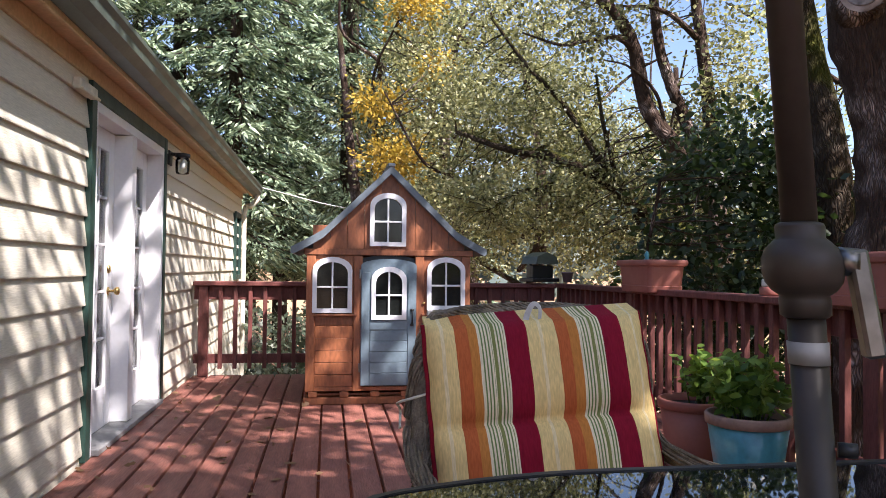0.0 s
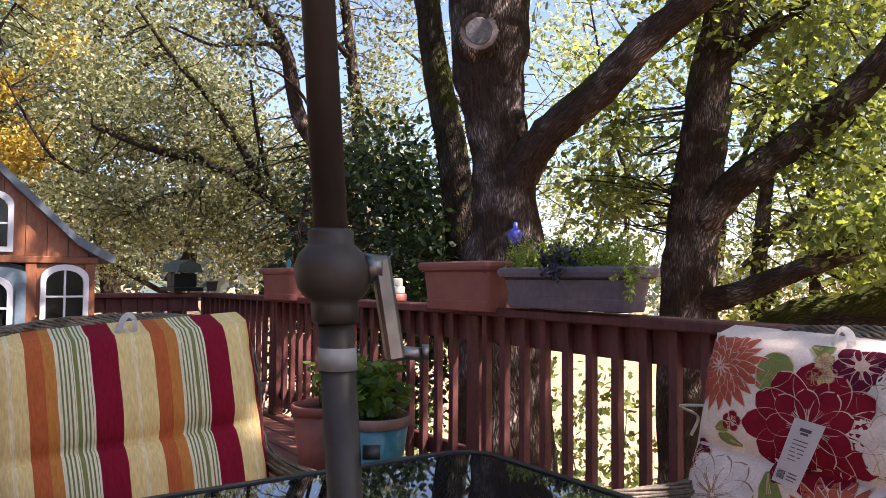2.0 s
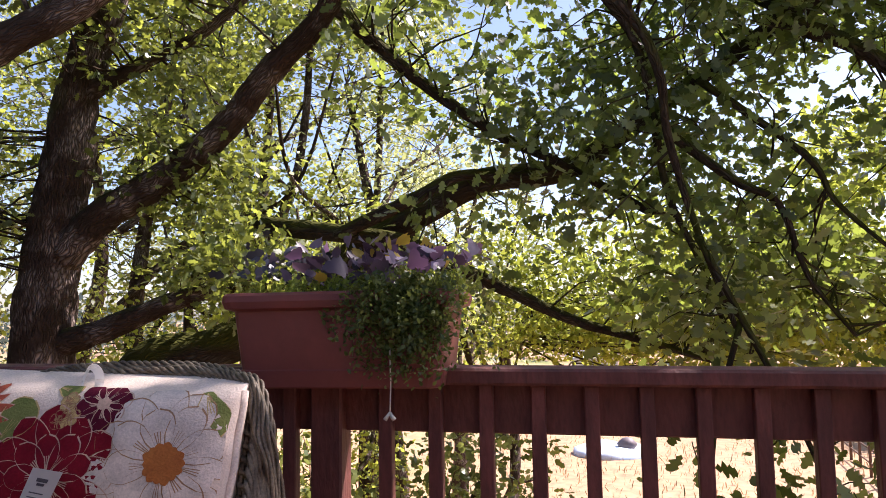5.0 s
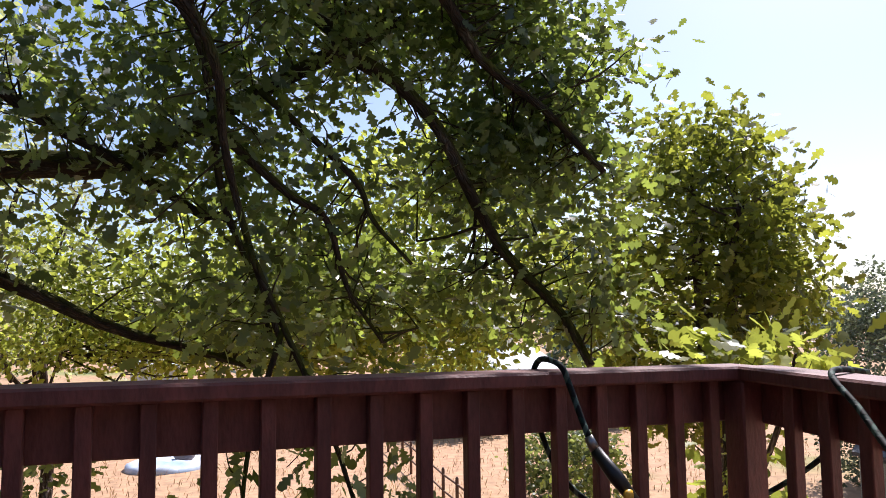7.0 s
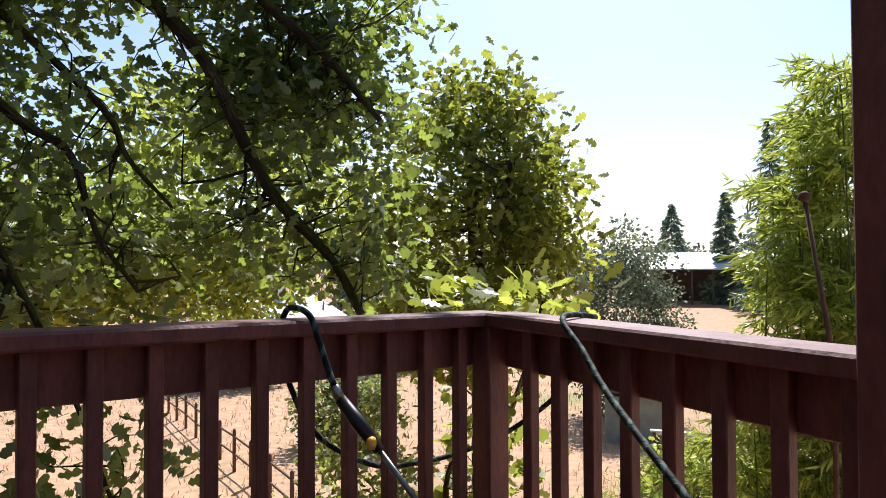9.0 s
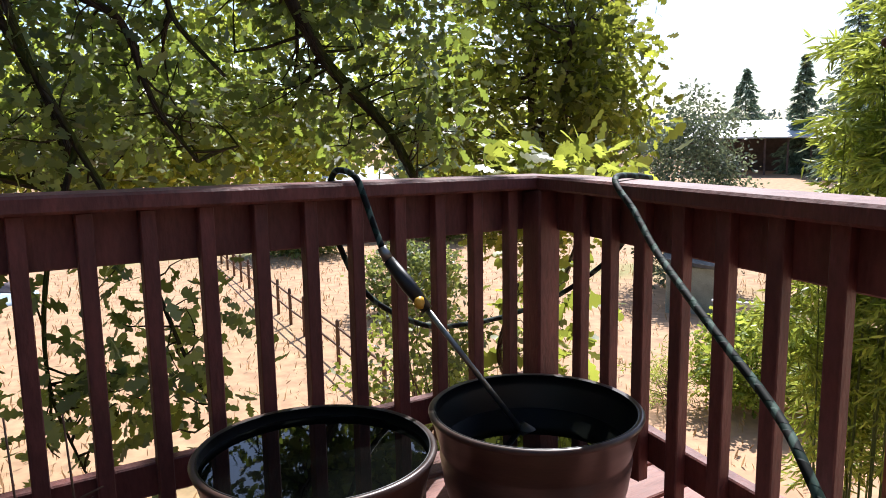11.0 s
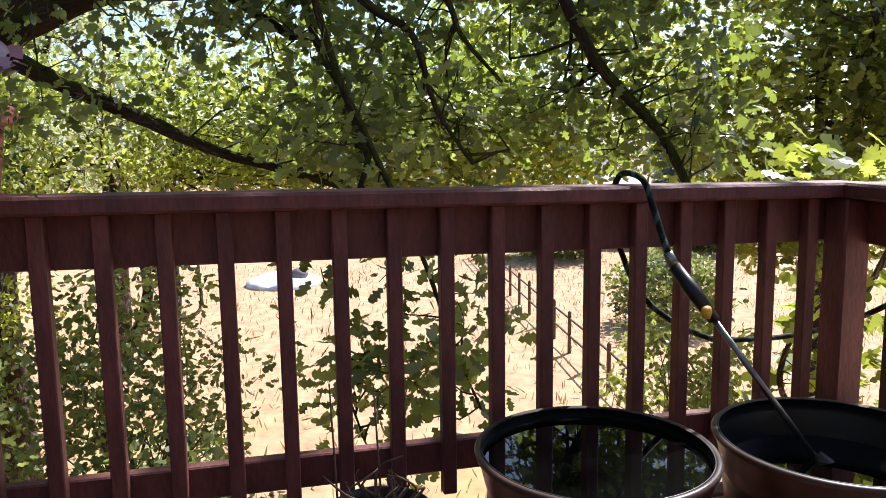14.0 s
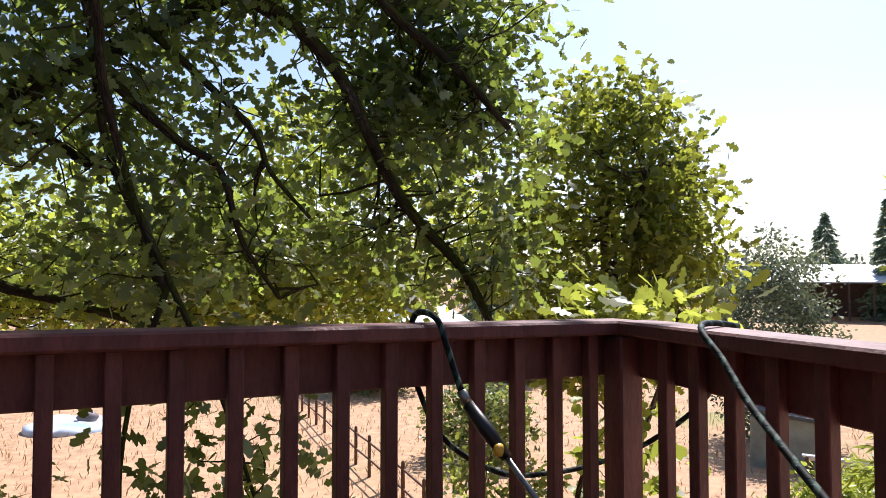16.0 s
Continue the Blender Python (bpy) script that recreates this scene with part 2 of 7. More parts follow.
BARN = material("barn_boards", (0.10, 0.065, 0.05), 0.9, scale=2, fine=0.3)
SHED_GREEN = material("weathered_shed", (0.30, 0.32, 0.26), 0.9, scale=3, fine=0.25)
FENCE_WOOD = material("brown_fence_wood", (0.14, 0.08, 0.05), 0.9, fine=0.3)
OAK_BARK = bark("oak_bark", (0.058, 0.038, 0.028), (0.50, 0.41, 0.36), (0.055, 0.06, 0.014), 0.32)
MOSSY_BARK = bark("mossy_bark", (0.045, 0.032, 0.022), (0.16, 0.14, 0.11), (0.060, 0.062, 0.012), 1.0)
FIR_BARK = bark("fir_bark", (0.055, 0.040, 0.03), (0.13, 0.11, 0.10), (0.05, 0.05, 0.02), 0.1)
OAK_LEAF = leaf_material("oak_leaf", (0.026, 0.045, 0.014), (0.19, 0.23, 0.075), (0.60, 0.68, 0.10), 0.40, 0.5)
# oak leaf again: shadow side put into the colour, then a brighter sunlit copy
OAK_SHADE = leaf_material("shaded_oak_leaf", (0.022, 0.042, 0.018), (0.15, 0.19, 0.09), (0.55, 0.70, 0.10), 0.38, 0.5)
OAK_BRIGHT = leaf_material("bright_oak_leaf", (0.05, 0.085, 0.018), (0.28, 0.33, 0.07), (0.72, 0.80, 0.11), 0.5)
# paler copy for the woods beyond the trunks, haze put into the colour
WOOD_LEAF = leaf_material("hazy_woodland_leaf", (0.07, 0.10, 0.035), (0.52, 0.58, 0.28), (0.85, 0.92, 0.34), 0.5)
OAK_OLIVE = leaf_material("olive_oak_leaf", (0.045, 0.055, 0.020), (0.46, 0.45, 0.22), (0.52, 0.54, 0.20), 0.32, 0.4)
OAK_CORNER = leaf_material("yellow_green_oak_leaf", (0.026, 0.042, 0.010), (0.19, 0.20, 0.04), (0.66, 0.72, 0.08), 0.40, 0.3)
# dark evergreen green, with deep shade also put into the colour
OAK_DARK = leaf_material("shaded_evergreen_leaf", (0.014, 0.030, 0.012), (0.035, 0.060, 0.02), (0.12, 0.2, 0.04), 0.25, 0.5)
YELLOW_LEAF = leaf_material("yellow_leaf", (0.34, 0.22, 0.03), (0.62, 0.44, 0.08), (0.75, 0.55, 0.07), 0.35)
FIR_LEAF = leaf_material("fir_needles", (0.04, 0.075, 0.045), (0.46, 0.56, 0.36), (0.44, 0.56, 0.30), 0.22, 0.2)
GREY_LEAF = leaf_material("grey_green_leaf", (0.045, 0.065, 0.042), (0.15, 0.175, 0.115), (0.25, 0.29, 0.17), 0.3)
WILLOW_LEAF = leaf_material("willow_leaf", (0.05, 0.075, 0.045), (0.20, 0.24, 0.15), (0.30, 0.36, 0.18), 0.35, 0.3)
# bluish pale leaf: the haze of distance is put into its colour
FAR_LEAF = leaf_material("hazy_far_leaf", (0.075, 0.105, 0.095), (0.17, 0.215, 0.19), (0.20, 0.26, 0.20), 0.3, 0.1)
BAMBOO_LEAF = leaf_material("bamboo_leaf", (0.14, 0.21, 0.03), (0.36, 0.44, 0.08), (0.70, 0.78, 0.11), 0.45)
SHRUB_LEAF = leaf_material("shrub_leaf", (0.06, 0.095, 0.03), (0.23, 0.265, 0.095), (0.46, 0.52, 0.12), 0.4)
BASIL_LEAF = leaf_material("basil_leaf", (0.06, 0.13, 0.02), (0.20, 0.31, 0.06), (0.45, 0.60, 0.08), 0.4)
SEDUM_LEAF = leaf_material("sedum_leaf", (0.15, 0.23, 0.035), (0.40, 0.48, 0.09), (0.60, 0.68, 0.10), 0.35)
TRAIL_LEAF = leaf_material("trailing_sedum_leaf", (0.05, 0.085, 0.02), (0.15, 0.18, 0.045), (0.35, 0.4, 0.08), 0.3)
PURPLE_LEAF = leaf_material("purple_coral_bell_leaf", (0.045, 0.032, 0.05), (0.36, 0.28, 0.36), (0.3, 0.15, 0.3), 0.25)
DUSKY_LEAF = leaf_material("dusky_dark_leaf", (0.02, 0.025, 0.03), (0.10, 0.10, 0.14), (0.1, 0.1, 0.12), 0.2)
DRY_LEAF = leaf_material("dry_leaf", (0.16, 0.085, 0.04), (0.30, 0.19, 0.10), (0.3, 0.2, 0.08), 0.2)
DRY_GRASS = leaf_material("dry_grass_blade", (0.42, 0.27, 0.14), (0.54, 0.35, 0.19), (0.60, 0.40, 0.21), 0.45, 0.05)

# ---- builders ----


def part(name, data, mat, parent=None, label=""):
    """Links a bmesh or a mesh as one mesh object, under a thing or a part."""
    if isinstance(data, bmesh.types.BMesh):
        me = bpy.data.meshes.new(name)
        data.to_mesh(me)
        data.free()
    else:
        me = data
    if mat and not me.materials:
        me.materials.append(mat)
    ob = new(name, me)
    if parent:
        ob.parent = parent
    return tagged(ob, label)


def empty(name, x=0, y=0, z=0, rz=0):
    ob = new(name)
    ob.empty_display_size = 0.1
    ob.matrix_basis = pose(x, y, z, 0, 0, rz)
    return ob


def smooth(ob_or_mesh):
    me = ob_or_mesh.data if isinstance(ob_or_mesh, bpy.types.Object) else ob_or_mesh
    me.polygons.foreach_set("use_smooth", [True] * len(me.polygons))
    return ob_or_mesh


def block(x0, x1, y0, y1, z0, z1, bevel=0.004, bm=None):
    """A box between two corners, with its edges taken off."""
    bm = bm or bmesh.new()
    made = bmesh.ops.create_cube(bm, size=1, matrix=Matrix.Translation(((x0 + x1) / 2, (y0 + y1) / 2, (z0 + z1) / 2)) @ Matrix.Diagonal((x1 - x0, y1 - y0, z1 - z0, 1)))
    if bevel:
        edges = list({e for v in made["verts"] for e in v.link_edges})
        bmesh.ops.bevel(bm, geom=edges, offset=bevel, segments=1, affect="EDGES")
    return bm


def beam(p0, p1, w, h, bevel=0.004, bm=None):
    """A squared timber from p0 to p1, w wide level and h high."""
    p0, p1 = Vector(p0), Vector(p1)
    d = p1 - p0
    side = d.cross(Vector((0, 0, 1)))
    side = side.normalized() if side.length > 1e-6 else Vector((1, 0, 0))
    up = side.cross(d).normalized()
    bm = bm or bmesh.new()
    m = Matrix((side, d.normalized(), up)).transposed().to_4x4()
    m = Matrix.Translation((p0 + p1) / 2) @ m @ Matrix.Diagonal((w, d.length, h, 1))
    made = bmesh.ops.create_cube(bm, size=1, matrix=m)
    if bevel:
        bmesh.ops.bevel(bm, geom=list({e for v in made["verts"] for e in v.link_edges}), offset=bevel, segments=1, affect="EDGES")
    return bm


def lathe(profile, sides=40, bm=None, at=(0, 0, 0), squash=1.0, caps=(True, True)):
    """A turned shape from (radius, height) pairs."""
    bm = bm or bmesh.new()
    rings = []
    for r, z in profile:
        rings.append([bm.verts.new((at[0] + r * math.cos(2 * math.pi * i / sides), at[1] + squash * r * math.sin(2 * math.pi * i / sides), at[2] + z)) for i in range(sides)])
    for a, b in zip(rings, rings[1:]):
        for i in range(sides):
            f = bm.faces.new((a[i], a[(i + 1) % sides], b[(i + 1) % sides], b[i]))
            f.smooth = True
    for ring, flip, wanted in ((rings[0], True, caps[0]), (rings[-1], False, caps[1])):
        if wanted:
            bm.faces.new(ring[::-1] if flip else ring)
    return bm


def spline(points, steps):
    """Points of a smooth line through the given ones."""
    p = [Vector(q) for q in points]
    p = [p[0] * 2 - p[1]] + p + [p[-1] * 2 - p[-2]]
    out = []
    for i in range(1, len(p) - 2):
        for k in range(steps):
            t = k / steps
            out.append(0.5 * (2 * p[i] + (p[i + 1] - p[i - 1]) * t + (2 * p[i - 1] - 5 * p[i] + 4 * p[i + 1] - p[i + 2]) * t * t + (3 * p[i] - p[i - 1] - 3 * p[i + 1] + p[i + 2]) * t ** 3))
    out.append(p[-2])
    return out


def tube(bm, line, radii, sides=8, rough=0.0, seed=0.0):
    """A tube along a line; rough swells and dents it. Writes a uv map in metres round and along."""
    uv = bm.loops.layers.uv.verify()
    n = len(line)
    radii = [radii[0] + (radii[1] - radii[0]) * i / (n - 1) for i in range(n)] if len(radii) == 2 else radii
    up = Vector((0, 0, 1)) if abs((line[1] - line[0]).normalized().z) < 0.9 else Vector((1, 0, 0))
    rings, along, far = [], 0.0, []
    for i, p in enumerate(line):
        d = (line[min(i + 1, n - 1)] - line[max(i - 1, 0)]).normalized()
        a = d.cross(up).normalized()
        b = d.cross(a)
        up = -b if (-b).dot(up) > 0 else b
        a, b = d.cross(up).normalized(), up
        ring = []
        for k in range(sides):
            w = 2 * math.pi * k / sides
            q = a * math.cos(w) + b * math.sin(w)
            r = radii[i]
            if rough:
                r *= 1 + rough * noise.noise((p + q * radii[i]) * (0.8 / max(radii[i], 0.05)) + Vector((seed, 0, 0))) + 0.35 * rough * noise.noise((p + q * radii[i]) * (2.6 / max(radii[i], 0.05)))
            ring.append(bm.verts.new(p + q * r))
        rings.append(ring)
        far.append(along)
        if i < n - 1:
            along += (line[i + 1] - p).length
    for i in range(n - 1):
        for k in range(sides):
            f = bm.faces.new((rings[i][k], rings[i][(k + 1) % sides], rings[i + 1][(k + 1) % sides], rings[i + 1][k]))
            f.smooth = True
            girth = 2 * math.pi * radii[0]
            for lp, (u, v) in zip(f.loops, ((k, i), (k + 1, i), (k + 1, i + 1), (k, i + 1))):
                lp[uv].uv = (u / sides * girth, far[v])
    bm.faces.new(rings[0][::-1])
    bm.faces.new(rings[-1])
    return bm


OAK_LOBES = ((0.0, 0.02), (0.16, 0.17), (0.26, 0.10), (0.40, 0.30), (0.50, 0.28), (0.57, 0.15), (0.70, 0.33), (0.80, 0.20), (0.93, 0.19), (1.0, 0.06))
PLAIN_LEAF = ((0.0, 0.03), (0.3, 0.26), (0.65, 0.24), (1.0, 0.02))
RAGGED = ((0.0, 0.1), (0.35, 0.34), (0.55, 0.18), (0.8, 0.30), (1.0, 0.05))
LANCE = ((0.0, 0.02), (0.3, 0.085), (0.7, 0.06), (1.0, 0.005))
NEEDLES = ((0.0, 0.05), (0.45, 0.13), (1.0, 0.01))
TUFT = ((0.0, 0.10), (0.45, 0.36), (1.0, 0.08))


def leaf_mesh(name, centres, ways, sizes, shape, rng, curl=0.25, spread=1.0, flat=0.0):
    """One mesh of many leaves: each a strip of quads of the given outline, from its centre along its way. flat: how much they lie level."""
    n, k = len(centres), len(shape)
    ways = ways / np.linalg.norm(ways, axis=1, keepdims=True)
    other = rng.normal(size=(n, 3)) * spread
    other[:, 2] *= (1 - flat)
    side = np.cross(ways, np.cross(ways, other) + 1e-6)
    side /= np.linalg.norm(side, axis=1, keepdims=True) + 1e-9
    up = np.cross(ways, side)
    bend = rng.uniform(-curl, curl, size=n)
    v = np.zeros((n, k, 2, 3))
    for i, (s, w) in enumerate(shape):
        mid = centres + ways * (s * sizes)[:, None] + up * (bend * s * s * sizes)[:, None]
        uneven = rng.uniform(0.7, 1.25, size=(n, 2)) if k > 6 else np.ones((n, 2))
        v[:, i, 0] = mid - side * (w * sizes * uneven[:, 0])[:, None]
        v[:, i, 1] = mid + side * (w * sizes * uneven[:, 1])[:, None]
    base = np.arange(n)[:, None] * (2 * k)
    quads = []
    for i in range(k - 1):
        quads.append(base + np.array([2 * i, 2 * i + 1, 2 * i + 3, 2 * i + 2]))
    q = np.stack(quads, 1).reshape(-1, 4)
    me = bpy.data.meshes.new(name)
    me.vertices.add(n * 2 * k)
    me.vertices.foreach_set("co", v.astype(np.float32).ravel())
    me.loops.add(q.size)
    me.loops.foreach_set("vertex_index", q.astype(np.int32).ravel())
    me.polygons.add(len(q))
    me.polygons.foreach_set("loop_start", np.arange(0, q.size, 4, dtype=np.int32))
    me.update(calc_edges=True)
    return me


def clumped(rng, centres, per, radius, flat=0.6):
    """Leaf places round each clump's centre, and the ways they point (outwards and down a little)."""
    c = np.repeat(np.asarray(centres, float), per, axis=0)
    off = rng.normal(size=c.shape) * radius * np.array([1, 1, flat])
    ways = off + rng.normal(size=c.shape) * radius * 0.7
    ways[:, 2] -= 0.25 * radius
    return c + off, ways


def ellipsoid(rng, n, centre, radii, hollow=0.5, gap=0.0, freq=0.5, low=-1.0):
    """Clump centres in an ellipsoid, more of them towards its skin, with noise-shaped gaps."""
    out = []
    while len(out) < n:
        d = rng.normal(size=3)
        d /= np.linalg.norm(d)
        if d[2] < low:
            continue
        r = hollow + (1 - hollow) * rng.random() ** 0.6
        p = np.array(centre) + d * r * np.array(radii) * (1 + 0.18 * noise.noise(Vector(d * 2.3 + np.array(centre) * 0.37)))
        if gap and noise.noise(Vector(p * freq)) < gap - 0.5 * rng.random():
            continue
        out.append(p)
    return np.array(out)


def twigs(bm, rng, ends, stems, r0=0.02, wander=0.15, most=400):
    """Thin branches from the nearest stem point to some of the clumps."""
    stems = np.array([tuple(s) for s in stems])
    idx, used = rng.permutation(len(ends))[:most], {}
    for i in idx:
        e = ends[i]
        pick = int(np.argmin(((stems - e) ** 2 * np.array([1, 1, 1.4])).sum(1) + rng.random(len(stems)) * 0.8))
        used[pick] = used.get(pick, 0) + 1
        if used[pick] > 5:
            continue
        s = stems[pick]
        d = e - s
        ln = np.linalg.norm(d)
        if ln < 0.15 or ln > 5:
            continue
        line = [Vector(s), Vector(s + d * 0.35 + rng.normal(size=3) * wander * ln * 0.5), Vector(s + d * 0.7 + rng.normal(size=3) * wander * ln * 0.6), Vector(e)]
        tube(bm, spline(line, 2), (r0 * min(1, 0.35 + ln / 3), r0 * 0.18), 4)


def tree(name, label, limbs, crown, leaf, bark_mat, shape, leaf_size, per, clump_r, seed, category="tree", twig=0.02, most=400, group="", flat=0.3, rough=0.16, high=()):
    """A tree: trunk, limbs and twigs in bark, and a crown of leaves. limbs: (points, thick, thin, sides); thick may
    give a radius for each point. high: clumps added overhead, out of view, to block sun and sky.
    """
    rng = np.random.default_rng(seed)
    root = empty(name, *limbs[0][0][0])
    off = Vector(limbs[0][0][0])
    stems, wood = [], None
    for i, (pts, a, b, sides) in enumerate(limbs):
        line = spline(pts, 6)
        bm = bmesh.new()
        if isinstance(a, tuple):
            girth = list(np.interp(np.linspace(0, len(a) - 1, len(line)), range(len(a)), a))
        else:
            girth = (a, b)
        tube(bm, [p - off for p in line], girth, sides, rough, seed + i)
        part("trunk" if i == 0 else "limb", bm, bark_mat, root)
        stems += [p for p in line[len(line) // 4:]]
    if len(crown):
        bm = bmesh.new()
        twigs(bm, rng, np.asarray(crown), stems, twig, most=most)
        bmesh.ops.translate(bm, verts=bm.verts, vec=-off)
        tagged(part("branchwork", bm, bark_mat, root), kind="stuff")
        c, w = clumped(rng, crown, per, clump_r)
        sizes = leaf_size * rng.uniform(0.65, 1.25, len(c))
        tagged(part("crown", leaf_mesh("crown", c - np.array(off), w, sizes, shape, rng, flat=flat), leaf, root), kind="stuff")
    # extra leaves overhead, added only to cast shade on what lies below
    if len(high):
        c, w = clumped(rng, high, 16, 0.24)
        tagged(part("upper_crown", leaf_mesh("upper_crown", c - np.array(off), w, 0.2 * rng.uniform(0.6, 1.2, len(c)), OAK_LOBES, rng), leaf, root), kind="stuff")
    return tagged(root, label, category, group)

# ---- ground ----


def ground_height(x, y):
    north = min(max((y - 2) / 14, 0), 1)
    west = min(max((-x) / 6, 0), 1)
    far = min(max((math.hypot(x, y) - 40) / 90, 0), 1.6)
    return -4.3 + 2.4 * north * north * (3 - 2 * north) * (1 - 0.75 * min(max(x / 14, 0), 1)) + 1.2 * west + 1.5 * far + 0.12 * noise.noise(Vector((x * 0.15, y * 0.15, 0))) + 0.05 * noise.noise(Vector((x * 0.9, y * 0.9, 3)))


def build_ground():
    bm = bmesh.new()
    marks = sorted({round(s * (0.0 if i == 0 else 0.9 * i + 0.0011 * i ** 3.35), 2) for i in range(0, 58) for s in (-1, 1)})
    grid = [[bm.verts.new((x, y, ground_height(x, y))) for y in marks] for x in marks]
    for i in range(len(marks) - 1):
        for j in range(len(marks) - 1):
            bm.faces.new((grid[i][j], grid[i + 1][j], grid[i + 1][j + 1], grid[i][j + 1])).smooth = True
    m = GRASS
    n, l = m.node_tree.nodes, m.node_tree.links
    b = n["Principled BSDF"]
    old = b.inputs["Base Color"].links[0].from_socket
    tc, patch, rng_ = n.new("ShaderNodeTexCoord"), n.new("ShaderNodeTexNoise"), n.new("ShaderNodeMapRange")
    patch.inputs["Scale"].default_value, patch.inputs["Detail"].default_value = 0.11, 4
    l.new(tc.outputs["Object"], patch.inputs["Vector"])
    rng_.inputs[1].default_value, rng_.inputs[2].default_value = 0.56, 0.70
    l.new(patch.outputs["Fac"], rng_.inputs[0])
    mix = n.new("ShaderNodeMix")
    mix.data_type = "RGBA"
    mix.inputs[7].default_value = (0.20, 0.22, 0.06, 1)
    l.new(rng_.outputs[0], mix.inputs[0]), l.new(old, mix.inputs[6]), l.new(mix.outputs[2], b.inputs["Base Color"])
    return tagged(part("ground", bm, m), "dry golden meadow with greener patches", "ground", kind="structure")


build_ground()

# ---- deck ----
WALL_X, DECK_N, DECK_S, DECK_E = -1.55, 7.28, -2.62, 2.24


def cap_height(y):
    """Top of the hand rail: it rises a little towards the north, then falls again."""
    return 0.896 + 0.0097 * (min(y, 2.0) + 2.3) - 0.0035 * max(y - 2.7, 0)


deck_frame = empty("deck_frame", 0, 0, 0)
for y in np.arange(-2.3, 7.3, 0.6):
    part("joist", block(WALL_X - 0.1, DECK_E - 0.03, y - 0.02, y + 0.02, -0.22, -0.045, 0), RED_RAIL, deck_frame)
part("rim_joist", block(DECK_E - 0.03, DECK_E + 0.012, DECK_S, DECK_N, -0.26, -0.045, 0.003), RED_RAIL, deck_frame)
part("rim_joist", block(WALL_X, DECK_E - 0.032, DECK_N - 0.042, DECK_N, -0.26, -0.045, 0.003), RED_RAIL, deck_frame)
part("rim_joist", block(WALL_X, DECK_E - 0.032, DECK_S, DECK_S + 0.042, -0.26, -0.045, 0.003), RED_RAIL, deck_frame)
for x in (-1.2, 1.9):
    for y in (-2.2, 1.0, 4.2, 7.0):
        g = ground_height(x, y) - 0.2
        part("support_post", block(x - 0.07, x + 0.07, y - 0.07, y + 0.07, g, -0.222, 0.004), RED_RAIL, deck_frame)
tagged(deck_frame, "red-brown timber frame carrying the raised deck", "deck frame", kind="structure")

# ---- house ----
D0, D1, DTOP = 4.10, 5.83, 1.985          # door opening along y, and its head
house = empty("house", WALL_X, 4, 0)


def house_part(name, bm, mat, label="", parent=None):
    bmesh.ops.translate(bm, verts=bm.verts, vec=(-WALL_X, -4, 0))
    return part(name, bm, mat, parent or house, label)


for a, b, z0, z1 in ((-7, D0, -4.4, 2.2), (D1, 11.2, -4.4, 2.2), (D0, D1, DTOP, 2.2), (D0, D1, -4.4, 0.0)):
    house_part("wall", block(WALL_X - 0.16, WALL_X - 0.02, a, b, z0, z1, 0), SIDING)
house_part("end_wall", block(-8.5, WALL_X - 0.16, 11.06, 11.2, -4.4, 2.2, 0), SIDING)
house_part("end_wall", block(-8.5, WALL_X - 0.16, -7.0, -6.86, -4.4, 2.2, 0), SIDING)
house_part("back_wall", block(-8.64, -8.5, -7.0, 11.2, -4.4, 2.2, 0), SIDING)
house_part("room_floor", block(-8.5, WALL_X - 0.17, -6.8, 11.0, -0.12, -0.02, 0), WHITE)
# roof, soffit, fascia and gutter
ring = [(-1.30, 2.31), (-5.1, 3.75), (-8.9, 2.31), (-8.9, 2.22), (-5.1, 3.63), (-1.30, 2.22)]
bm = bmesh.new()
ends = [[bm.verts.new((x, y, z)) for x, z in ring] for y in (-7.3, 11.45)]
for i in range(6):
    bm.faces.new((ends[0][i], ends[0][(i + 1) % 6], ends[1][(i + 1) % 6], ends[1][i]))
bm.faces.new(ends[0][::-1]), bm.faces.new(ends[1])
house_part("roof", bm, SHINGLE)
house_part("soffit", block(-1.55, -1.41, -7, 11.2, 2.165, 2.185, 0), SOFFIT, "tan painted soffit")
house_part("frieze_board", block(WALL_X - 0.018, WALL_X + 0.022, -7, 11.2, 2.075, 2.163, 0.004), SOFFIT, "tan painted frieze board")
house_part("fascia", block(-1.41, -1.392, -7.2, 11.4, 2.12, 2.30, 0.003), SOFFIT)
bm = bmesh.new()
prof = [(-1.39, 2.15), (-1.31, 2.15), (-1.268, 2.19), (-1.268, 2.235), (-1.25, 2.26), (-1.25, 2.285), (-1.262, 2.285), (-1.28, 2.24), (-1.28, 2.195), (-1.315, 2.163), (-1.378, 2.163), (-1.39, 2.29)]
e = [[bm.verts.new((x, y, z)) for x, z in prof] for y in (-7.2, 11.42)]
for i in range(len(prof)):
    bm.faces.new((e[0][i], e[0][(i + 1) % len(prof)], e[1][(i + 1) % len(prof)], e[1][i]))
bm.faces.new(e[0][::-1]), bm.faces.new(e[1])
house_part("gutter", bm, GUTTER, "dark green metal gutter")
bm = bmesh.new()
tube(bm, spline([(-1.33, 11.3, 2.16), (-1.33, 11.3, 2.08), (-1.42, 11.27, 1.98), (-1.5, 11.25, 1.9), (-1.51, 11.25, 1.0), (-1.51, 11.25, -3.6)], 5), (0.04, 0.04), 10)
house_part("downspout", bm, CREAM, "cream painted downspout")
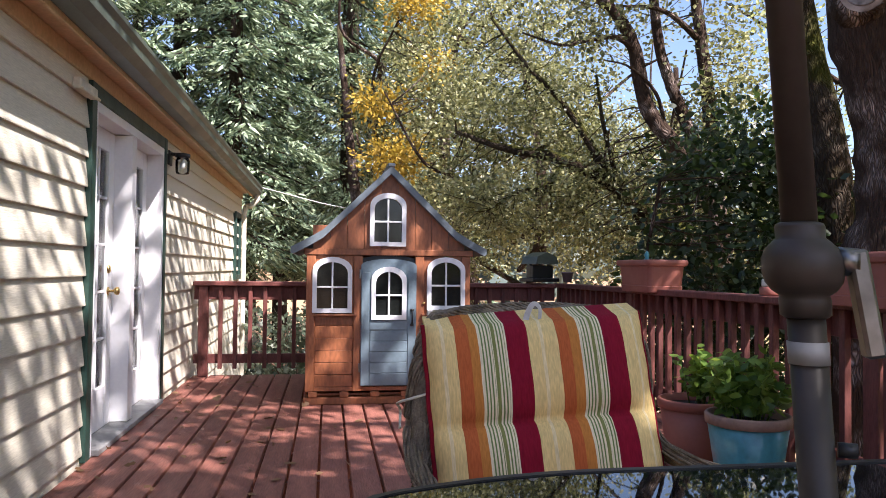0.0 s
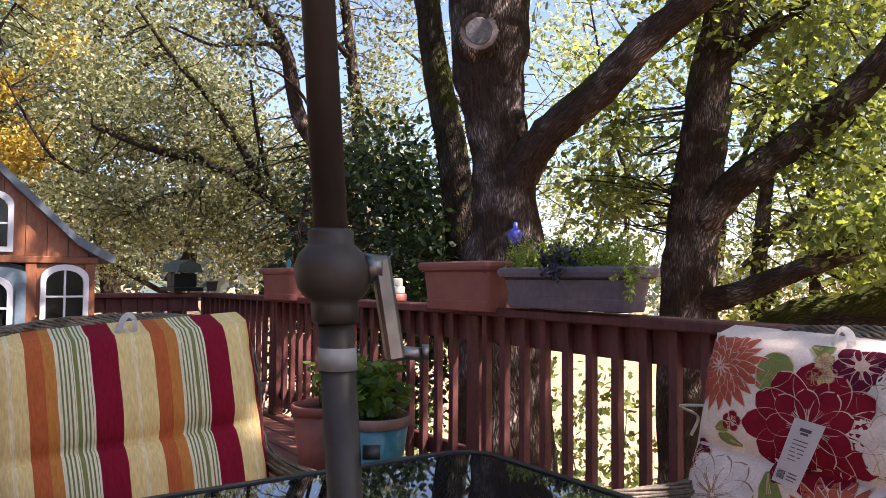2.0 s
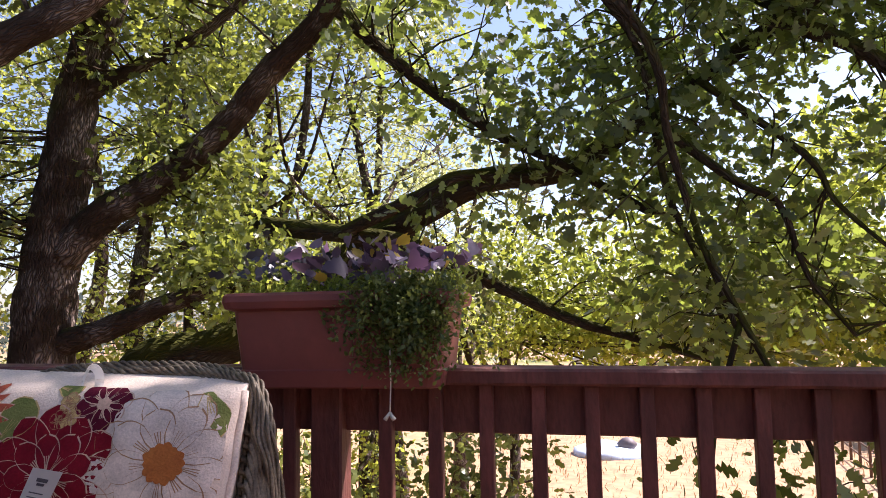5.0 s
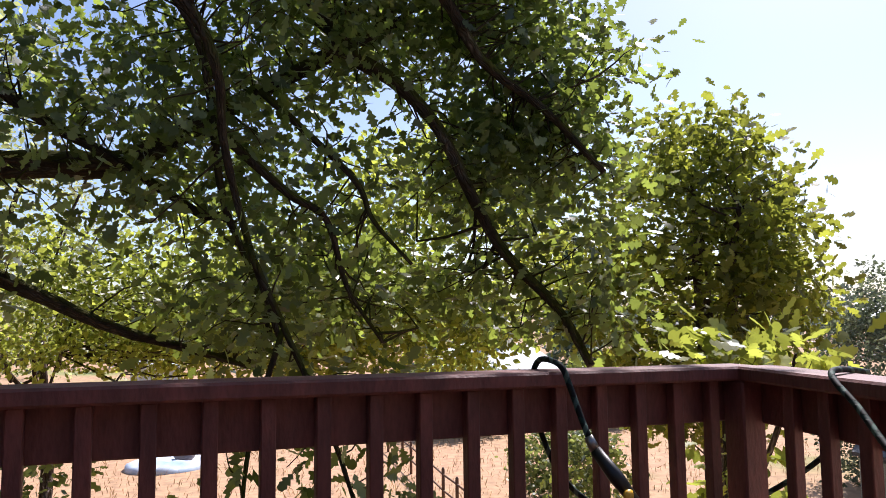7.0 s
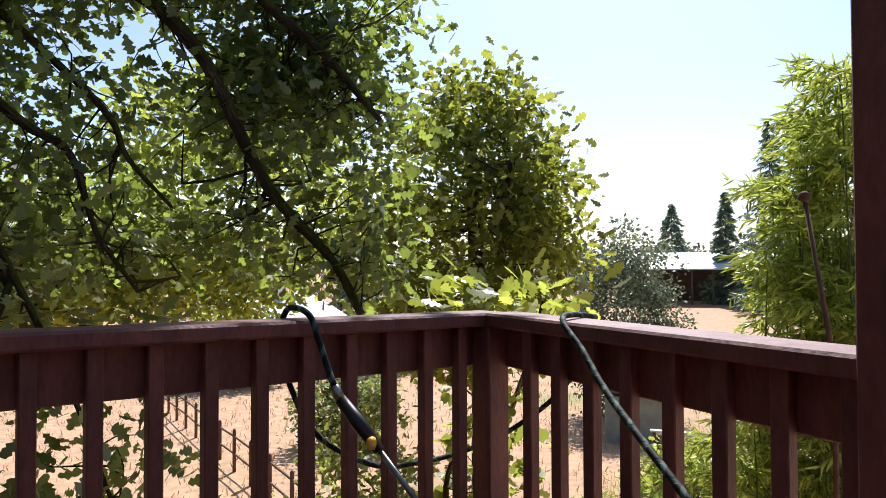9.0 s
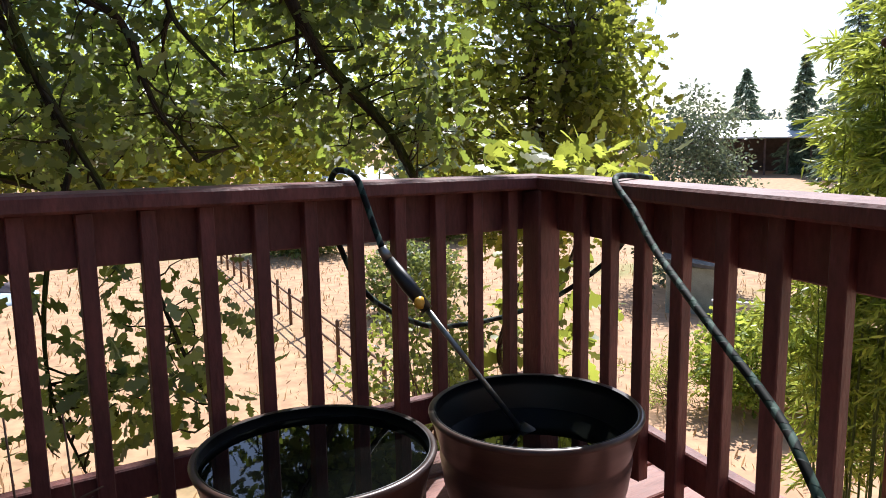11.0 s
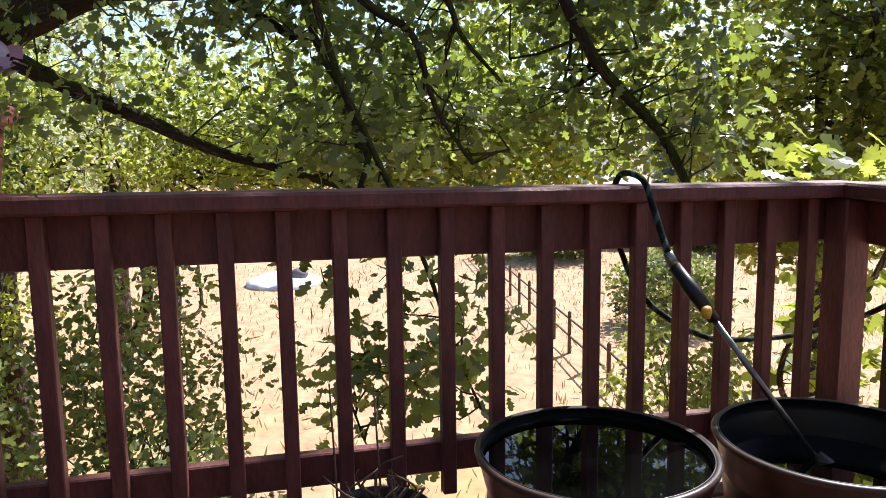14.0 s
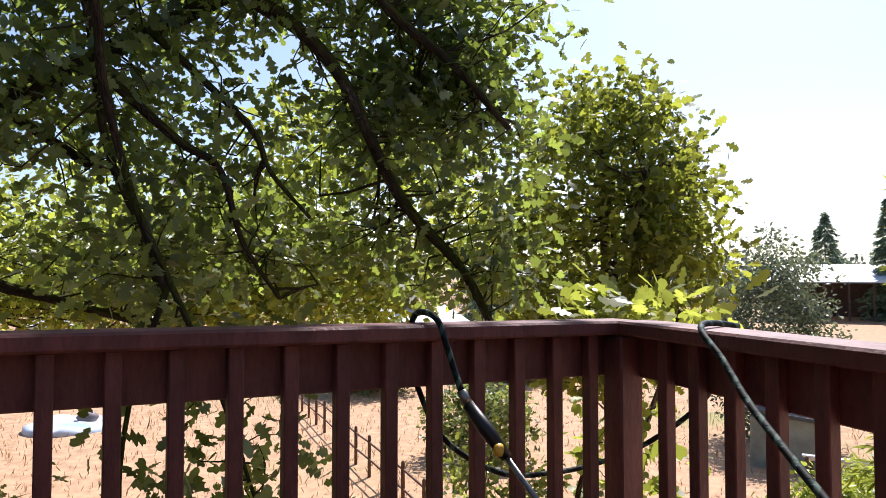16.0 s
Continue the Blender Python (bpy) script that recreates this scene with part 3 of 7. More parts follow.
# door surround
house_part("door_trim", block(WALL_X - 0.02, WALL_X + 0.03, D0 - 0.085, D0, 0.0, DTOP + 0.085, 0.003), GREEN_TRIM, "dark green door casing")
house_part("door_trim", block(WALL_X - 0.02, WALL_X + 0.03, D1, D1 + 0.075, 0.0, DTOP + 0.085, 0.003), GREEN_TRIM, "dark green door casing")
house_part("door_trim", block(WALL_X - 0.02, WALL_X + 0.028, D0 + 0.001, D1 - 0.001, DTOP, DTOP + 0.083, 0.003), GREEN_TRIM, "dark green door casing")
for a, b in ((D0 + 0.001, D0 + 0.05), (D1 - 0.05, D1 - 0.001)):
    house_part("door_jamb", block(WALL_X - 0.17, WALL_X + 0.022, a, b, 0.001, DTOP - 0.001, 0.003), WHITE, "white painted door jamb")
house_part("door_head", block(WALL_X - 0.17, WALL_X + 0.020, D0 + 0.051, D1 - 0.051, DTOP - 0.06, DTOP - 0.002, 0.003), WHITE)
house_part("door_mullion", block(WALL_X - 0.15, WALL_X + 0.018, 4.905, 5.015, 0.04, DTOP - 0.062, 0.004), WHITE, "white painted post between the two doors")
house_part("door_sill", block(WALL_X - 0.17, WALL_X + 0.06, D0 + 0.052, D1 - 0.052, 0.002, 0.036, 0.004), POLE_GREY, "grey metal door sill")


def glazed_door(y0, y1, knob_at):
    root = empty("glazed_door", WALL_X - 0.115, y0, 0.038)
    w, h = y1 - y0, DTOP - 0.062 - 0.04
    bm = bmesh.new()
    st = 0.115
    for a, b, c, d in ((0, st, 0, h), (w - st, w, 0, h), (st, w - st, 0, 0.26), (st, w - st, h - 0.13, h)):
        block(-0.02, 0.02, a, b, c, d, 0.003, bm)
    part("door_leaf", bm, WHITE, root)
    for i in range(1, 3):
        part("muntin", block(-0.014, 0.014, st + (w - 2 * st) * i / 3 - 0.008, st + (w - 2 * st) * i / 3 + 0.008, 0.26, h - 0.13, 0.002), WHITE, root)
    for j in range(1, 5):
        z = 0.26 + (h - 0.39) * j / 5
        part("muntin", block(-0.012, 0.012, st, w - st, z - 0.008, z + 0.008, 0.002), WHITE, root)
    part("pane", block(-0.003, 0.003, st, w - st, 0.26, h - 0.13, 0), CLEAR, root, "clear window glass")
    part("curtain", block(-0.06, -0.05, 0.03, w - 0.03, 0.05, h - 0.04, 0.002), WHITE, root, "pale curtain behind the glass")
    if knob_at is not None:
        bm = lathe([(0.026, 0), (0.026, 0.006), (0.01, 0.008), (0.009, 0.035), (0.02, 0.042), (0.027, 0.055), (0.024, 0.068), (0.010, 0.074)], 20)
        bmesh.ops.transform(bm, verts=bm.verts, matrix=pose(0.02, knob_at, 0.86, 0, 90, 0))
        part("knob", bm, BRASS, root, "brass door knob")
        bm = lathe([(0.027, 0), (0.027, 0.008), (0.02, 0.014), (0.006, 0.016)], 20)
        bmesh.ops.transform(bm, verts=bm.verts, matrix=pose(0.02, knob_at, 1.0, 0, 90, 0))
        part("deadbolt", bm, BRASS, root, "brass deadbolt")
    return tagged(root, "white glazed patio door with small panes, closed", "door", "patio doors", "structure")


glazed_door(D0 + 0.053, 4.903, 0.66)
glazed_door(5.017, D1 - 0.053, None)
# small window at the far end of the wall
win = empty("window_1", WALL_X, 10.3, 0.88)
bm = bmesh.new()
for a, b, c, d in ((0, 0.07, 0, 0.95), (0.53, 0.60, 0, 0.95), (0.07, 0.53, 0, 0.07), (0.07, 0.53, 0.88, 0.95)):
    block(0.0, 0.045, a, b, c, d, 0.003, bm)
part("window_frame", bm, GREEN_TRIM, win, "dark green window casing")
part("window_sash", block(0.0, 0.03, 0.07, 0.11, 0.07, 0.88, 0.002), WHITE, win)
part("pane", block(0.0, 0.012, 0.11, 0.53, 0.07, 0.88, 0), DARK_GLASS, win)
tagged(win, "small dark green framed window in cream siding", "window", kind="structure")
tagged(house, "cream lap-sided house with dark green trim and gutter", "house", kind="structure")

# ---- railings ----


def railing(p0, p1, posts, balusters, label, height, corner=False):
    """A stained wooden railing from p0 to p1. posts, balusters: distances along it. Balusters stand on the inner (left) side of the boards."""
    p0, p1 = Vector((*p0, 0)), Vector((*p1, 0))
    d = (p1 - p0).normalized()
    ln = (p1 - p0).length
    inn = Vector((-d.y, d.x, 0))          # towards the deck
    root = empty("deck_railing", *p0)

    def P(s, i, z):
        return d * s + inn * i + Vector((0, 0, z))

    def top(s):
        return height((p0 + d * s).y)

    cuts = [0.0] + [q for q in posts if 0.3 < q < ln - 0.3] + [ln]
    for a, b in zip(cuts, cuts[1:]):
        a, b = a + (0.0015 if a else 0), b - (0.0015 if b < ln else 0)
        part("cap_rail", beam(P(a, 0, top(a) - 0.022), P(b, 0, top(b) - 0.022), 0.15, 0.044, 0.007), RED_RAIL, root)
        part("top_board", beam(P(a, -0.02, top(a) - 0.112), P(b, -0.02, top(b) - 0.112), 0.038, 0.134), RED_RAIL, root)
    part("bottom_rail", beam(P(0, -0.02, 0.168), P(ln, -0.02, 0.168), 0.038, 0.089), RED_RAIL, root)
    for s in posts:
        z = top(s) - 0.046
        inset = 0.047 if corner and s < 0.1 else -0.0015
        part("post", beam(P(s, inset, 0.0), P(s, inset, z), 0.09, 0.09, 0.006), RED_RAIL, root)
    for s in balusters:
        if any(abs(s - q) < 0.075 for q in posts) or s > ln - 0.03 or s < 0.03:
            continue
        z = top(s) - 0.046
        part("baluster", beam(P(s, 0.0205, 0.075), P(s, 0.0205, z), 0.038, 0.038, 0.003), RED_RAIL, root)
    return tagged(root, label, "railing", "deck railings", "structure")


EX = 2.172
east_post = (-2.335, 0.307, 2.735, 5.36, 7.20)
railing((EX, -2.40), (EX, 7.275), [y + 2.40 for y in east_post], [2.40 - 0.139 * k for k in range(-52, 17)], "red-brown stained deck railing with square balusters", cap_height, True)
railing((EX - 0.078, 7.20), (WALL_X + 0.03, 7.20), [EX + 1.35], [0.14 * k for k in range(1, 27)], "red-brown stained deck railing beside the playhouse", lambda y: 0.919)
SA = math.radians(11.6)               # the south side runs off the square
south_dir = Vector((-math.cos(SA), math.sin(SA)))
S0 = Vector((EX - 0.05, -2.373))
s_end = S0 + south_dir * 3.55


def south_height(y):
    return 0.896


rail_s = railing((s_end.x, s_end.y), (S0.x, S0.y), [0.4], [3.55 - 0.225 - 0.152 * k for k in range(0, 21)], "red-brown stained deck railing with square balusters", south_height)
tall = empty("roof_post", 0.745, -2.095, 0, -10.5)
part("post", block(-0.07, 0.07, -0.045, 0.095, 0.0, 3.2, 0.006), RED_RAIL, tall)
tagged(tall, "tall dark red-brown square timber post", "post", kind="structure")

# ---- trees round the deck ----
rng0 = np.random.default_rng(5)


def spots(*regions):
    """Clump centres from regions (count, centre, radii, hollow, gap, freq)."""
    return np.concatenate([ellipsoid(rng0, n, c, r, h, g, f) for n, c, r, h, g, f in regions])


# the big oak close to the railing
tree("oak_tree", "large old oak with ridged bark and a sawn knot", [
    ([(4.0, 4.78, -4.3), (3.97, 4.74, -1.5), (3.94, 4.70, 0.9), (3.97, 4.70, 1.5), (3.95, 4.70, 2.03), (3.82, 4.70, 2.50), (3.77, 4.70, 2.97), (3.80, 4.72, 3.5), (3.78, 4.8, 4.2), (3.7, 4.9, 5.6), (3.8, 5.0, 8.0)], (0.62, 0.50, 0.40, 0.30, 0.265, 0.265, 0.33, 0.37, 0.33, 0.28, 0.2), 0, 30),
    ([(3.97, 4.68, 1.72), (3.95, 4.42, 2.02), (3.94, 4.15, 2.24), (4.04, 3.67, 2.52), (4.13, 3.29, 2.82), (4.26, 2.76, 3.13), (4.28, 2.25, 3.47), (4.3, 1.2, 4.2), (4.2, 0.0, 4.9)], 0.17, 0.06, 14),
    ([(3.72, 4.9, 4.2), (3.2, 4.4, 5.2), (2.9, 3.5, 6.0)], 0.13, 0.05, 10),
    ([(3.72, 4.9, 4.6), (4.3, 5.4, 5.8), (5.2, 5.8, 6.8)], 0.12, 0.05, 10),
    # added limb that carries the unseen shading leaves over the deck
    ([(4.28, 2.25, 3.47), (3.8, 1.6, 4.8), (3.0, 0.8, 6.2), (2.0, 0.0, 7.2)], 0.09, 0.03, 9)],
    spots((125, (4.4, 4.0, 4.7), (2.3, 2.3, 1.1), 0.3, -0.05, 0.6), (50, (4.6, 2.4, 4.3), (1.4, 1.5, 0.9), 0.3, 0, 0.8)),
    # high: unseen leaves added to dapple the deck, chairs and house wall
    OAK_LEAF, OAK_BARK, OAK_LOBES, 0.09, 34, 0.16, 11, high=spots((110, (3.6, 3.6, 7.0), (3.4, 3.6, 1.7), 0.4, 0.02, 0.5), (120, (2.3, 0.2, 7.2), (3.0, 2.6, 0.9), 0.05, 0.04, 0.8), (230, (3.3, -2.3, 7.2), (2.8, 1.9, 0.8), 0.05, -0.3, 0.8)))
tree("oak_tree", "dark leaning oak stem behind the large oak", [
    ([(4.7, 6.15, -3.8), (4.6, 6.1, 0.5), (4.41, 6.09, 2.26), (4.21, 6.11, 3.17), (4.02, 6.15, 4.28), (3.6, 6.3, 6.5)], 0.22, 0.10, 14)],
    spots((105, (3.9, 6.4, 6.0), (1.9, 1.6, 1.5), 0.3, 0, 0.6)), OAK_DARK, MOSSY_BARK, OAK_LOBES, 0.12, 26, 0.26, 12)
# the second oak with the long rising limb and mossy low limbs
tree("oak_tree", "second old oak with lichen-pale bark and long limbs", [
    ([(5.72, 4.2, -4.3), (5.72, 4.17, -1.5), (5.71, 4.15, 0.8), (5.73, 4.1, 1.57), (5.72, 3.98, 2.28), (5.71, 3.87, 3.04), (5.7, 3.61, 3.81), (5.72, 3.46, 4.44), (5.8, 3.2, 7)], 0.32, 0.10, 22),
    ([(5.71, 3.98, 1.60), (5.68, 3.59, 1.94), (5.65, 2.96, 2.27), (5.53, 2.37, 2.61), (5.38, 1.93, 2.98), (5.21, 1.52, 3.22), (4.88, 1.07, 3.5), (4.4, 0.0, 4.3)], 0.155, 0.06, 14),
    ([(5.68, 3.8, 3.0), (5.69, 3.2, 3.27), (5.68, 2.62, 3.5), (5.6, 1.9, 4.0)], 0.075, 0.03, 9),
    ([(5.70, 4.1, 0.85), (5.67, 3.53, 0.99), (5.72, 3.07, 1.17), (5.75, 2.58, 1.31), (5.85, 2.11, 1.37)], 0.12, 0.05, 12)],
    spots((60, (5.6, 3.2, 3.4), (1.3, 1.2, 0.8), 0.2, 0, 0.8), (40, (5.9, 2.9, 2.3), (0.9, 0.6, 0.5), 0.3, 0.05, 0.9), (26, (5.2, 4.6, 2.2), (0.5, 0.4, 0.6), 0.3, 0.05, 0.9), (115, (5.6, 2.4, 5.4), (2.4, 2.6, 1.2), 0.3, -0.02, 0.6), (50, (5.9, 2.3, 1.45), (0.9, 0.7, 0.35), 0.2, 0, 0.9)),
    OAK_LEAF, OAK_BARK, OAK_LOBES, 0.085, 38, 0.15, 13)
# the mossy limb and everything that hangs from it, in front of the meadow
tree("oak_tree", "mossy spreading oak with long drooping branches", [
    ([(6.3, 4.6, -4.3), (6.2, 4.2, -1.0), (6.1, 3.56, 0.52), (6.28, 2.86, 0.80), (6.39, 2.39, 1.06), (6.35, 1.89, 1.4), (6.28, 1.33, 1.73), (6.24, 0.92, 1.95), (6.17, 0.40, 2.17), (6.14, -0.29, 2.23), (5.98, -0.74, 2.46), (5.76, -1.23, 2.74), (5.4, -2.2, 3.3)], 0.24, 0.05, 14),
    ([(5.3, 1.7, 3.9), (5.32, 1.44, 3.48), (5.45, 0.94, 2.99), (5.53, 0.57, 2.68), (5.58, 0.11, 2.36), (5.55, -0.26, 2.16), (5.5, -0.9, 1.75)], 0.06, 0.03, 8),
    ([(4.36, 0.2, 3.9), (4.39, -0.65, 2.86), (4.42, -0.86, 2.45), (4.52, -0.91, 2.08), (4.59, -1.05, 1.55), (4.58, -1.24, 0.96)], 0.038, 0.016, 8),
    ([(5.0, 0.2, 4.6), (5.25, -1.44, 3.44), (5.27, -1.8, 2.99), (5.15, -2.13, 2.75), (5.05, -2.43, 2.4), (4.93, -2.81, 1.6), (4.67, -3.15, 1.11), (4.47, -3.27, 0.73)], 0.07, 0.028, 9),
    ([(4.8, -1.2, 4.3), (4.9, -2.29, 3.46), (4.88, -2.71, 2.88), (4.7, -3.1, 2.51), (4.5, -3.44, 2.05)], 0.055, 0.02, 8),
    ([(5.0, 0.1, 4.0), (5.03, -0.65, 3.1), (5.1, -0.85, 2.63), (5.17, -0.96, 1.87), (5.11, -1.14, 1.38), (5.0, -1.27, 0.92)], 0.04, 0.016, 8),
    ([(5.2, -1.2, 2.6), (5.02, -1.78, 2.02), (4.93, -1.91, 1.71), (4.79, -2.13, 1.41)], 0.03, 0.012, 6),
    ([(4.59, -1.05, 1.5), (4.45, -1.3, 0.9), (4.3, -1.5, 0.4), (4.2, -1.65, -0.1), (4.1, -1.8, -0.5)], 0.022, 0.006, 6),
    ([(4.5, -1.25, 1.0), (4.3, -1.05, 0.4), (4.1, -1.0, -0.1), (3.95, -1.1, -0.5)], 0.018, 0.005, 6),
    ([(5.0, 0.2, 4.6), (5.2, -1.0, 5.8), (5.6, -2.6, 7.0), (6.0, -4.4, 7.8)], 0.12, 0.04, 9),
    ([(5.3, -1.6, 6.2), (4.4, -2.6, 6.8), (3.8, -3.6, 7.2)], 0.07, 0.03, 8),
    ([(6.2, 2.4, 1.9), (6.0, 1.12, 1.68), (6.0, 0.78, 1.53), (6.0, 0.21, 1.26), (6.0, -0.28, 1.02), (5.9, -0.76, 0.87), (5.8, -1.3, 0.7)], 0.085, 0.02, 9),
    ([(6.0, 1.6, 1.75), (5.6, 0.8, 1.98), (5.6, 0.47, 2.12), (5.6, -0.19, 2.1), (5.6, -0.52, 2.29), (5.5, -0.9, 2.5)], 0.06, 0.02, 8),
    ([(5.1, -0.9, 2.3), (5.0, -1.35, 1.88), (5.0, -1.61, 1.71), (5.0, -1.75, 1.27), (4.95, -1.98, 0.9)], 0.035, 0.012, 7)],
    spots((330, (5.45, -3.3, 2.6), (0.9, 1.05, 1.75), 0.1, -0.25, 0.9), (190, (5.8, -2.7, 3.9), (1.2, 1.3, 0.9), 0.2, -0.1, 0.9), (190, (5.7, -1.0, 2.4), (1.1, 1.2, 1.5), 0.25, 0.06, 1.1), (50, (5.6, 0.6, 3.2), (1.4, 1.2, 0.8), 0.3, 0.02, 0.9), (110, (5.3, -1.5, 3.3), (1.0, 1.2, 0.8), 0.2, 0.0, 0.9), (40, (5.2, -0.8, 4.4), (2.0, 2.4, 0.8), 0.2, 0.0, 0.7), (60, (6.4, -2.0, 1.2), (1.4, 1.6, 0.6), 0.2, 0.05, 0.8), (26, (4.3, -1.45, 0.15), (0.35, 0.65, 0.75), 0.1, 0, 1.2), (12, (3.9, -1.25, -0.3), (0.35, 0.4, 0.4), 0.1, 0, 1), (14, (4.65, -1.2, 1.0), (0.6, 0.55, 0.55), 0.1, 0, 1), (14, (5.3, 0.4, 1.6), (0.8, 0.7, 0.5), 0.2, 0, 1), (24, (4.6, -3.4, 1.2), (0.5, 0.5, 0.6), 0.1, 0, 1)),
    # high: more unseen leaves, added to darken the south end of the deck
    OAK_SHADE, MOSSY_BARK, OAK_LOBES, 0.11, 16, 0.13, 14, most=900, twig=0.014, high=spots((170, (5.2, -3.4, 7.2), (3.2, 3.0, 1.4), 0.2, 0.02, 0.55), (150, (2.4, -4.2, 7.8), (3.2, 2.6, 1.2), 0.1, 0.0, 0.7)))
# the brighter oak at the corner, against the sky
tree("oak_tree", "bright yellow-green oak against the open sky", [
    ([(8.6, -7.9, -4.4), (8.5, -7.8, -1), (8.4, -7.6, 1.6), (8.3, -7.4, 3.0)], 0.2, 0.06, 12),
    ([(8.3, -8.1, 0.2), (7.4, -7.2, 1.5), (6.9, -6.9, 2.3)], 0.08, 0.03, 8),
    ([(8.3, -8.1, 0.6), (8.6, -8.8, 1.8), (8.5, -9.1, 2.6)], 0.07, 0.03, 8)],
    spots((560, (8.2, -7.4, 1.6), (1.55, 1.55, 2.4), 0.45, -0.1, 0.9)), OAK_CORNER, OAK_BARK, OAK_LOBES, 0.15, 17, 0.165, 16, flat=0.1)
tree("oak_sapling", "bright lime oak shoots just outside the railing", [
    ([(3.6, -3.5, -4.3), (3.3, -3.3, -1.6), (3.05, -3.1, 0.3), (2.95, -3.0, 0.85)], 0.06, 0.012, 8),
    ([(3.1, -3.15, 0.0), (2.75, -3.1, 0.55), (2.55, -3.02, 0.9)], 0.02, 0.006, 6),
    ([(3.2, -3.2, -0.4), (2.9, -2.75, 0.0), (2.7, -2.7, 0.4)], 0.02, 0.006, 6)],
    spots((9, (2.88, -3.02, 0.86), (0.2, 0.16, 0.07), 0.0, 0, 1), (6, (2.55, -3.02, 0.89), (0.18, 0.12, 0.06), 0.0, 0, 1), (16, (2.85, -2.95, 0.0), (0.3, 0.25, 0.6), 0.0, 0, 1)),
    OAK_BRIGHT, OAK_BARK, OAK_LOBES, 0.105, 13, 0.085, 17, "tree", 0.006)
# oaks and a maple to the north
def olive(name, label, x, y, h, crown, seed, leaf=None, size=0.14, dark=OAK_BARK, bend=0.8):
    g = ground_height(x, y)
    r = np.random.default_rng(seed)
    k = lambda s: r.uniform(-s, s)
    trunk = [(x, y, g - 0.2), (x + k(0.2), y + k(0.2), g + h * 0.25), (x + k(bend), y + k(0.5), g + h * 0.5), (x + k(bend), y + k(0.6), g + h * 0.8)]
    limbs = [(trunk, 0.022 * h, 0.05, 10)]
    for i in range(5):
        a, z = r.uniform(0, 6.28), g + h * r.uniform(0.3, 0.72)
        ln = h * r.uniform(0.2, 0.35)
        limbs.append(([(x + k(0.12), y + k(0.1), z), (x + math.cos(a) * ln * 0.35 + k(0.25), y + math.sin(a) * ln * 0.35 + k(0.25), z + ln * 0.25 + k(0.25)), (x + math.cos(a) * ln * 0.75 + k(0.35), y + math.sin(a) * ln * 0.75 + k(0.35), z + ln * 0.5 + k(0.35)), (x + math.cos(a) * ln, y + math.sin(a) * ln, z + ln * r.uniform(0.6, 1.3))], 0.0055 * h, 0.015, 7))
    return tree(name, label, limbs, crown, leaf or OAK_OLIVE, dark, TUFT, size * 0.75, 50, 0.21, seed, twig=0.014, most=130)


olive("oak_tree", "olive-green oak behind the playhouse", 3.3, 13.2, 9.5, spots((420, (2.7, 13.4, 3.8), (2.6, 2.0, 3.2), 0.45, 0.10, 0.9)), 21, size=0.095)
olive("oak_tree", "olive-green oak behind the playhouse", 3.2, 17.5, 13, spots((440, (3.2, 17.0, 5.2), (3.0, 2.2, 4.6), 0.5, 0.06, 0.8)), 22, size=0.11)
tree("oak_tree", "sparse dark-stemmed oak with blue sky behind it", [
    ([(5.1, 9.2, -3.0), (5.05, 9.1, 0.0), (4.9, 9.0, 1.8), (4.67, 9.0, 2.36), (4.41, 9.0, 2.66), (3.93, 9.0, 3.22), (3.71, 9.0, 4.09), (3.41, 9.0, 4.52), (2.96, 9.0, 4.85), (2.5, 9.0, 5.4)], 0.17, 0.05, 12),
    ([(4.85, 9.05, 2.0), (4.68, 9.1, 2.61), (4.57, 9.1, 2.97), (4.32, 9.1, 3.55), (4.14, 9.1, 4.09), (4.03, 9.1, 4.96), (3.9, 9.1, 6.4)], 0.11, 0.05, 10),
    ([(5.0, 9.1, 1.4), (5.01, 9.2, 2.4), (4.96, 9.2, 2.97), (4.86, 9.2, 3.79), (4.77, 9.2, 4.44), (4.67, 9.2, 5.09), (4.5, 9.2, 6.6)], 0.125, 0.06, 10),
    ([(3.73, 9.0, 4.02), (3.42, 8.9, 4.12), (2.93, 8.8, 4.0), (2.62, 8.7, 3.91), (2.1, 8.6, 4.0)], 0.045, 0.012, 7),
    ([(4.72, 9.15, 4.25), (4.31, 9.0, 4.47), (3.96, 8.9, 4.54), (3.5, 8.8, 4.5)], 0.05, 0.015, 7),
    ([(4.2, 9.0, 2.9), (4.0, 8.9, 3.4), (3.6, 8.8, 3.7), (3.2, 8.7, 3.75)], 0.03, 0.01, 6)],
    spots((60, (4.0, 10.2, 2.2), (1.2, 1.0, 0.9), 0.2, 0.0, 0.7), (90, (4.6, 9.6, 5.6), (2.2, 1.8, 1.3), 0.3, 0.12, 0.7), (40, (5.1, 9.0, 3.6), (0.6, 0.5, 1.2), 0.3, 0, 0.8), (18, (3.0, 8.8, 4.3), (0.9, 0.5, 0.5), 0.2, 0, 0.8)),
    OAK_OLIVE, OAK_BARK, TUFT, 0.062, 46, 0.17, 23, twig=0.014, most=150)
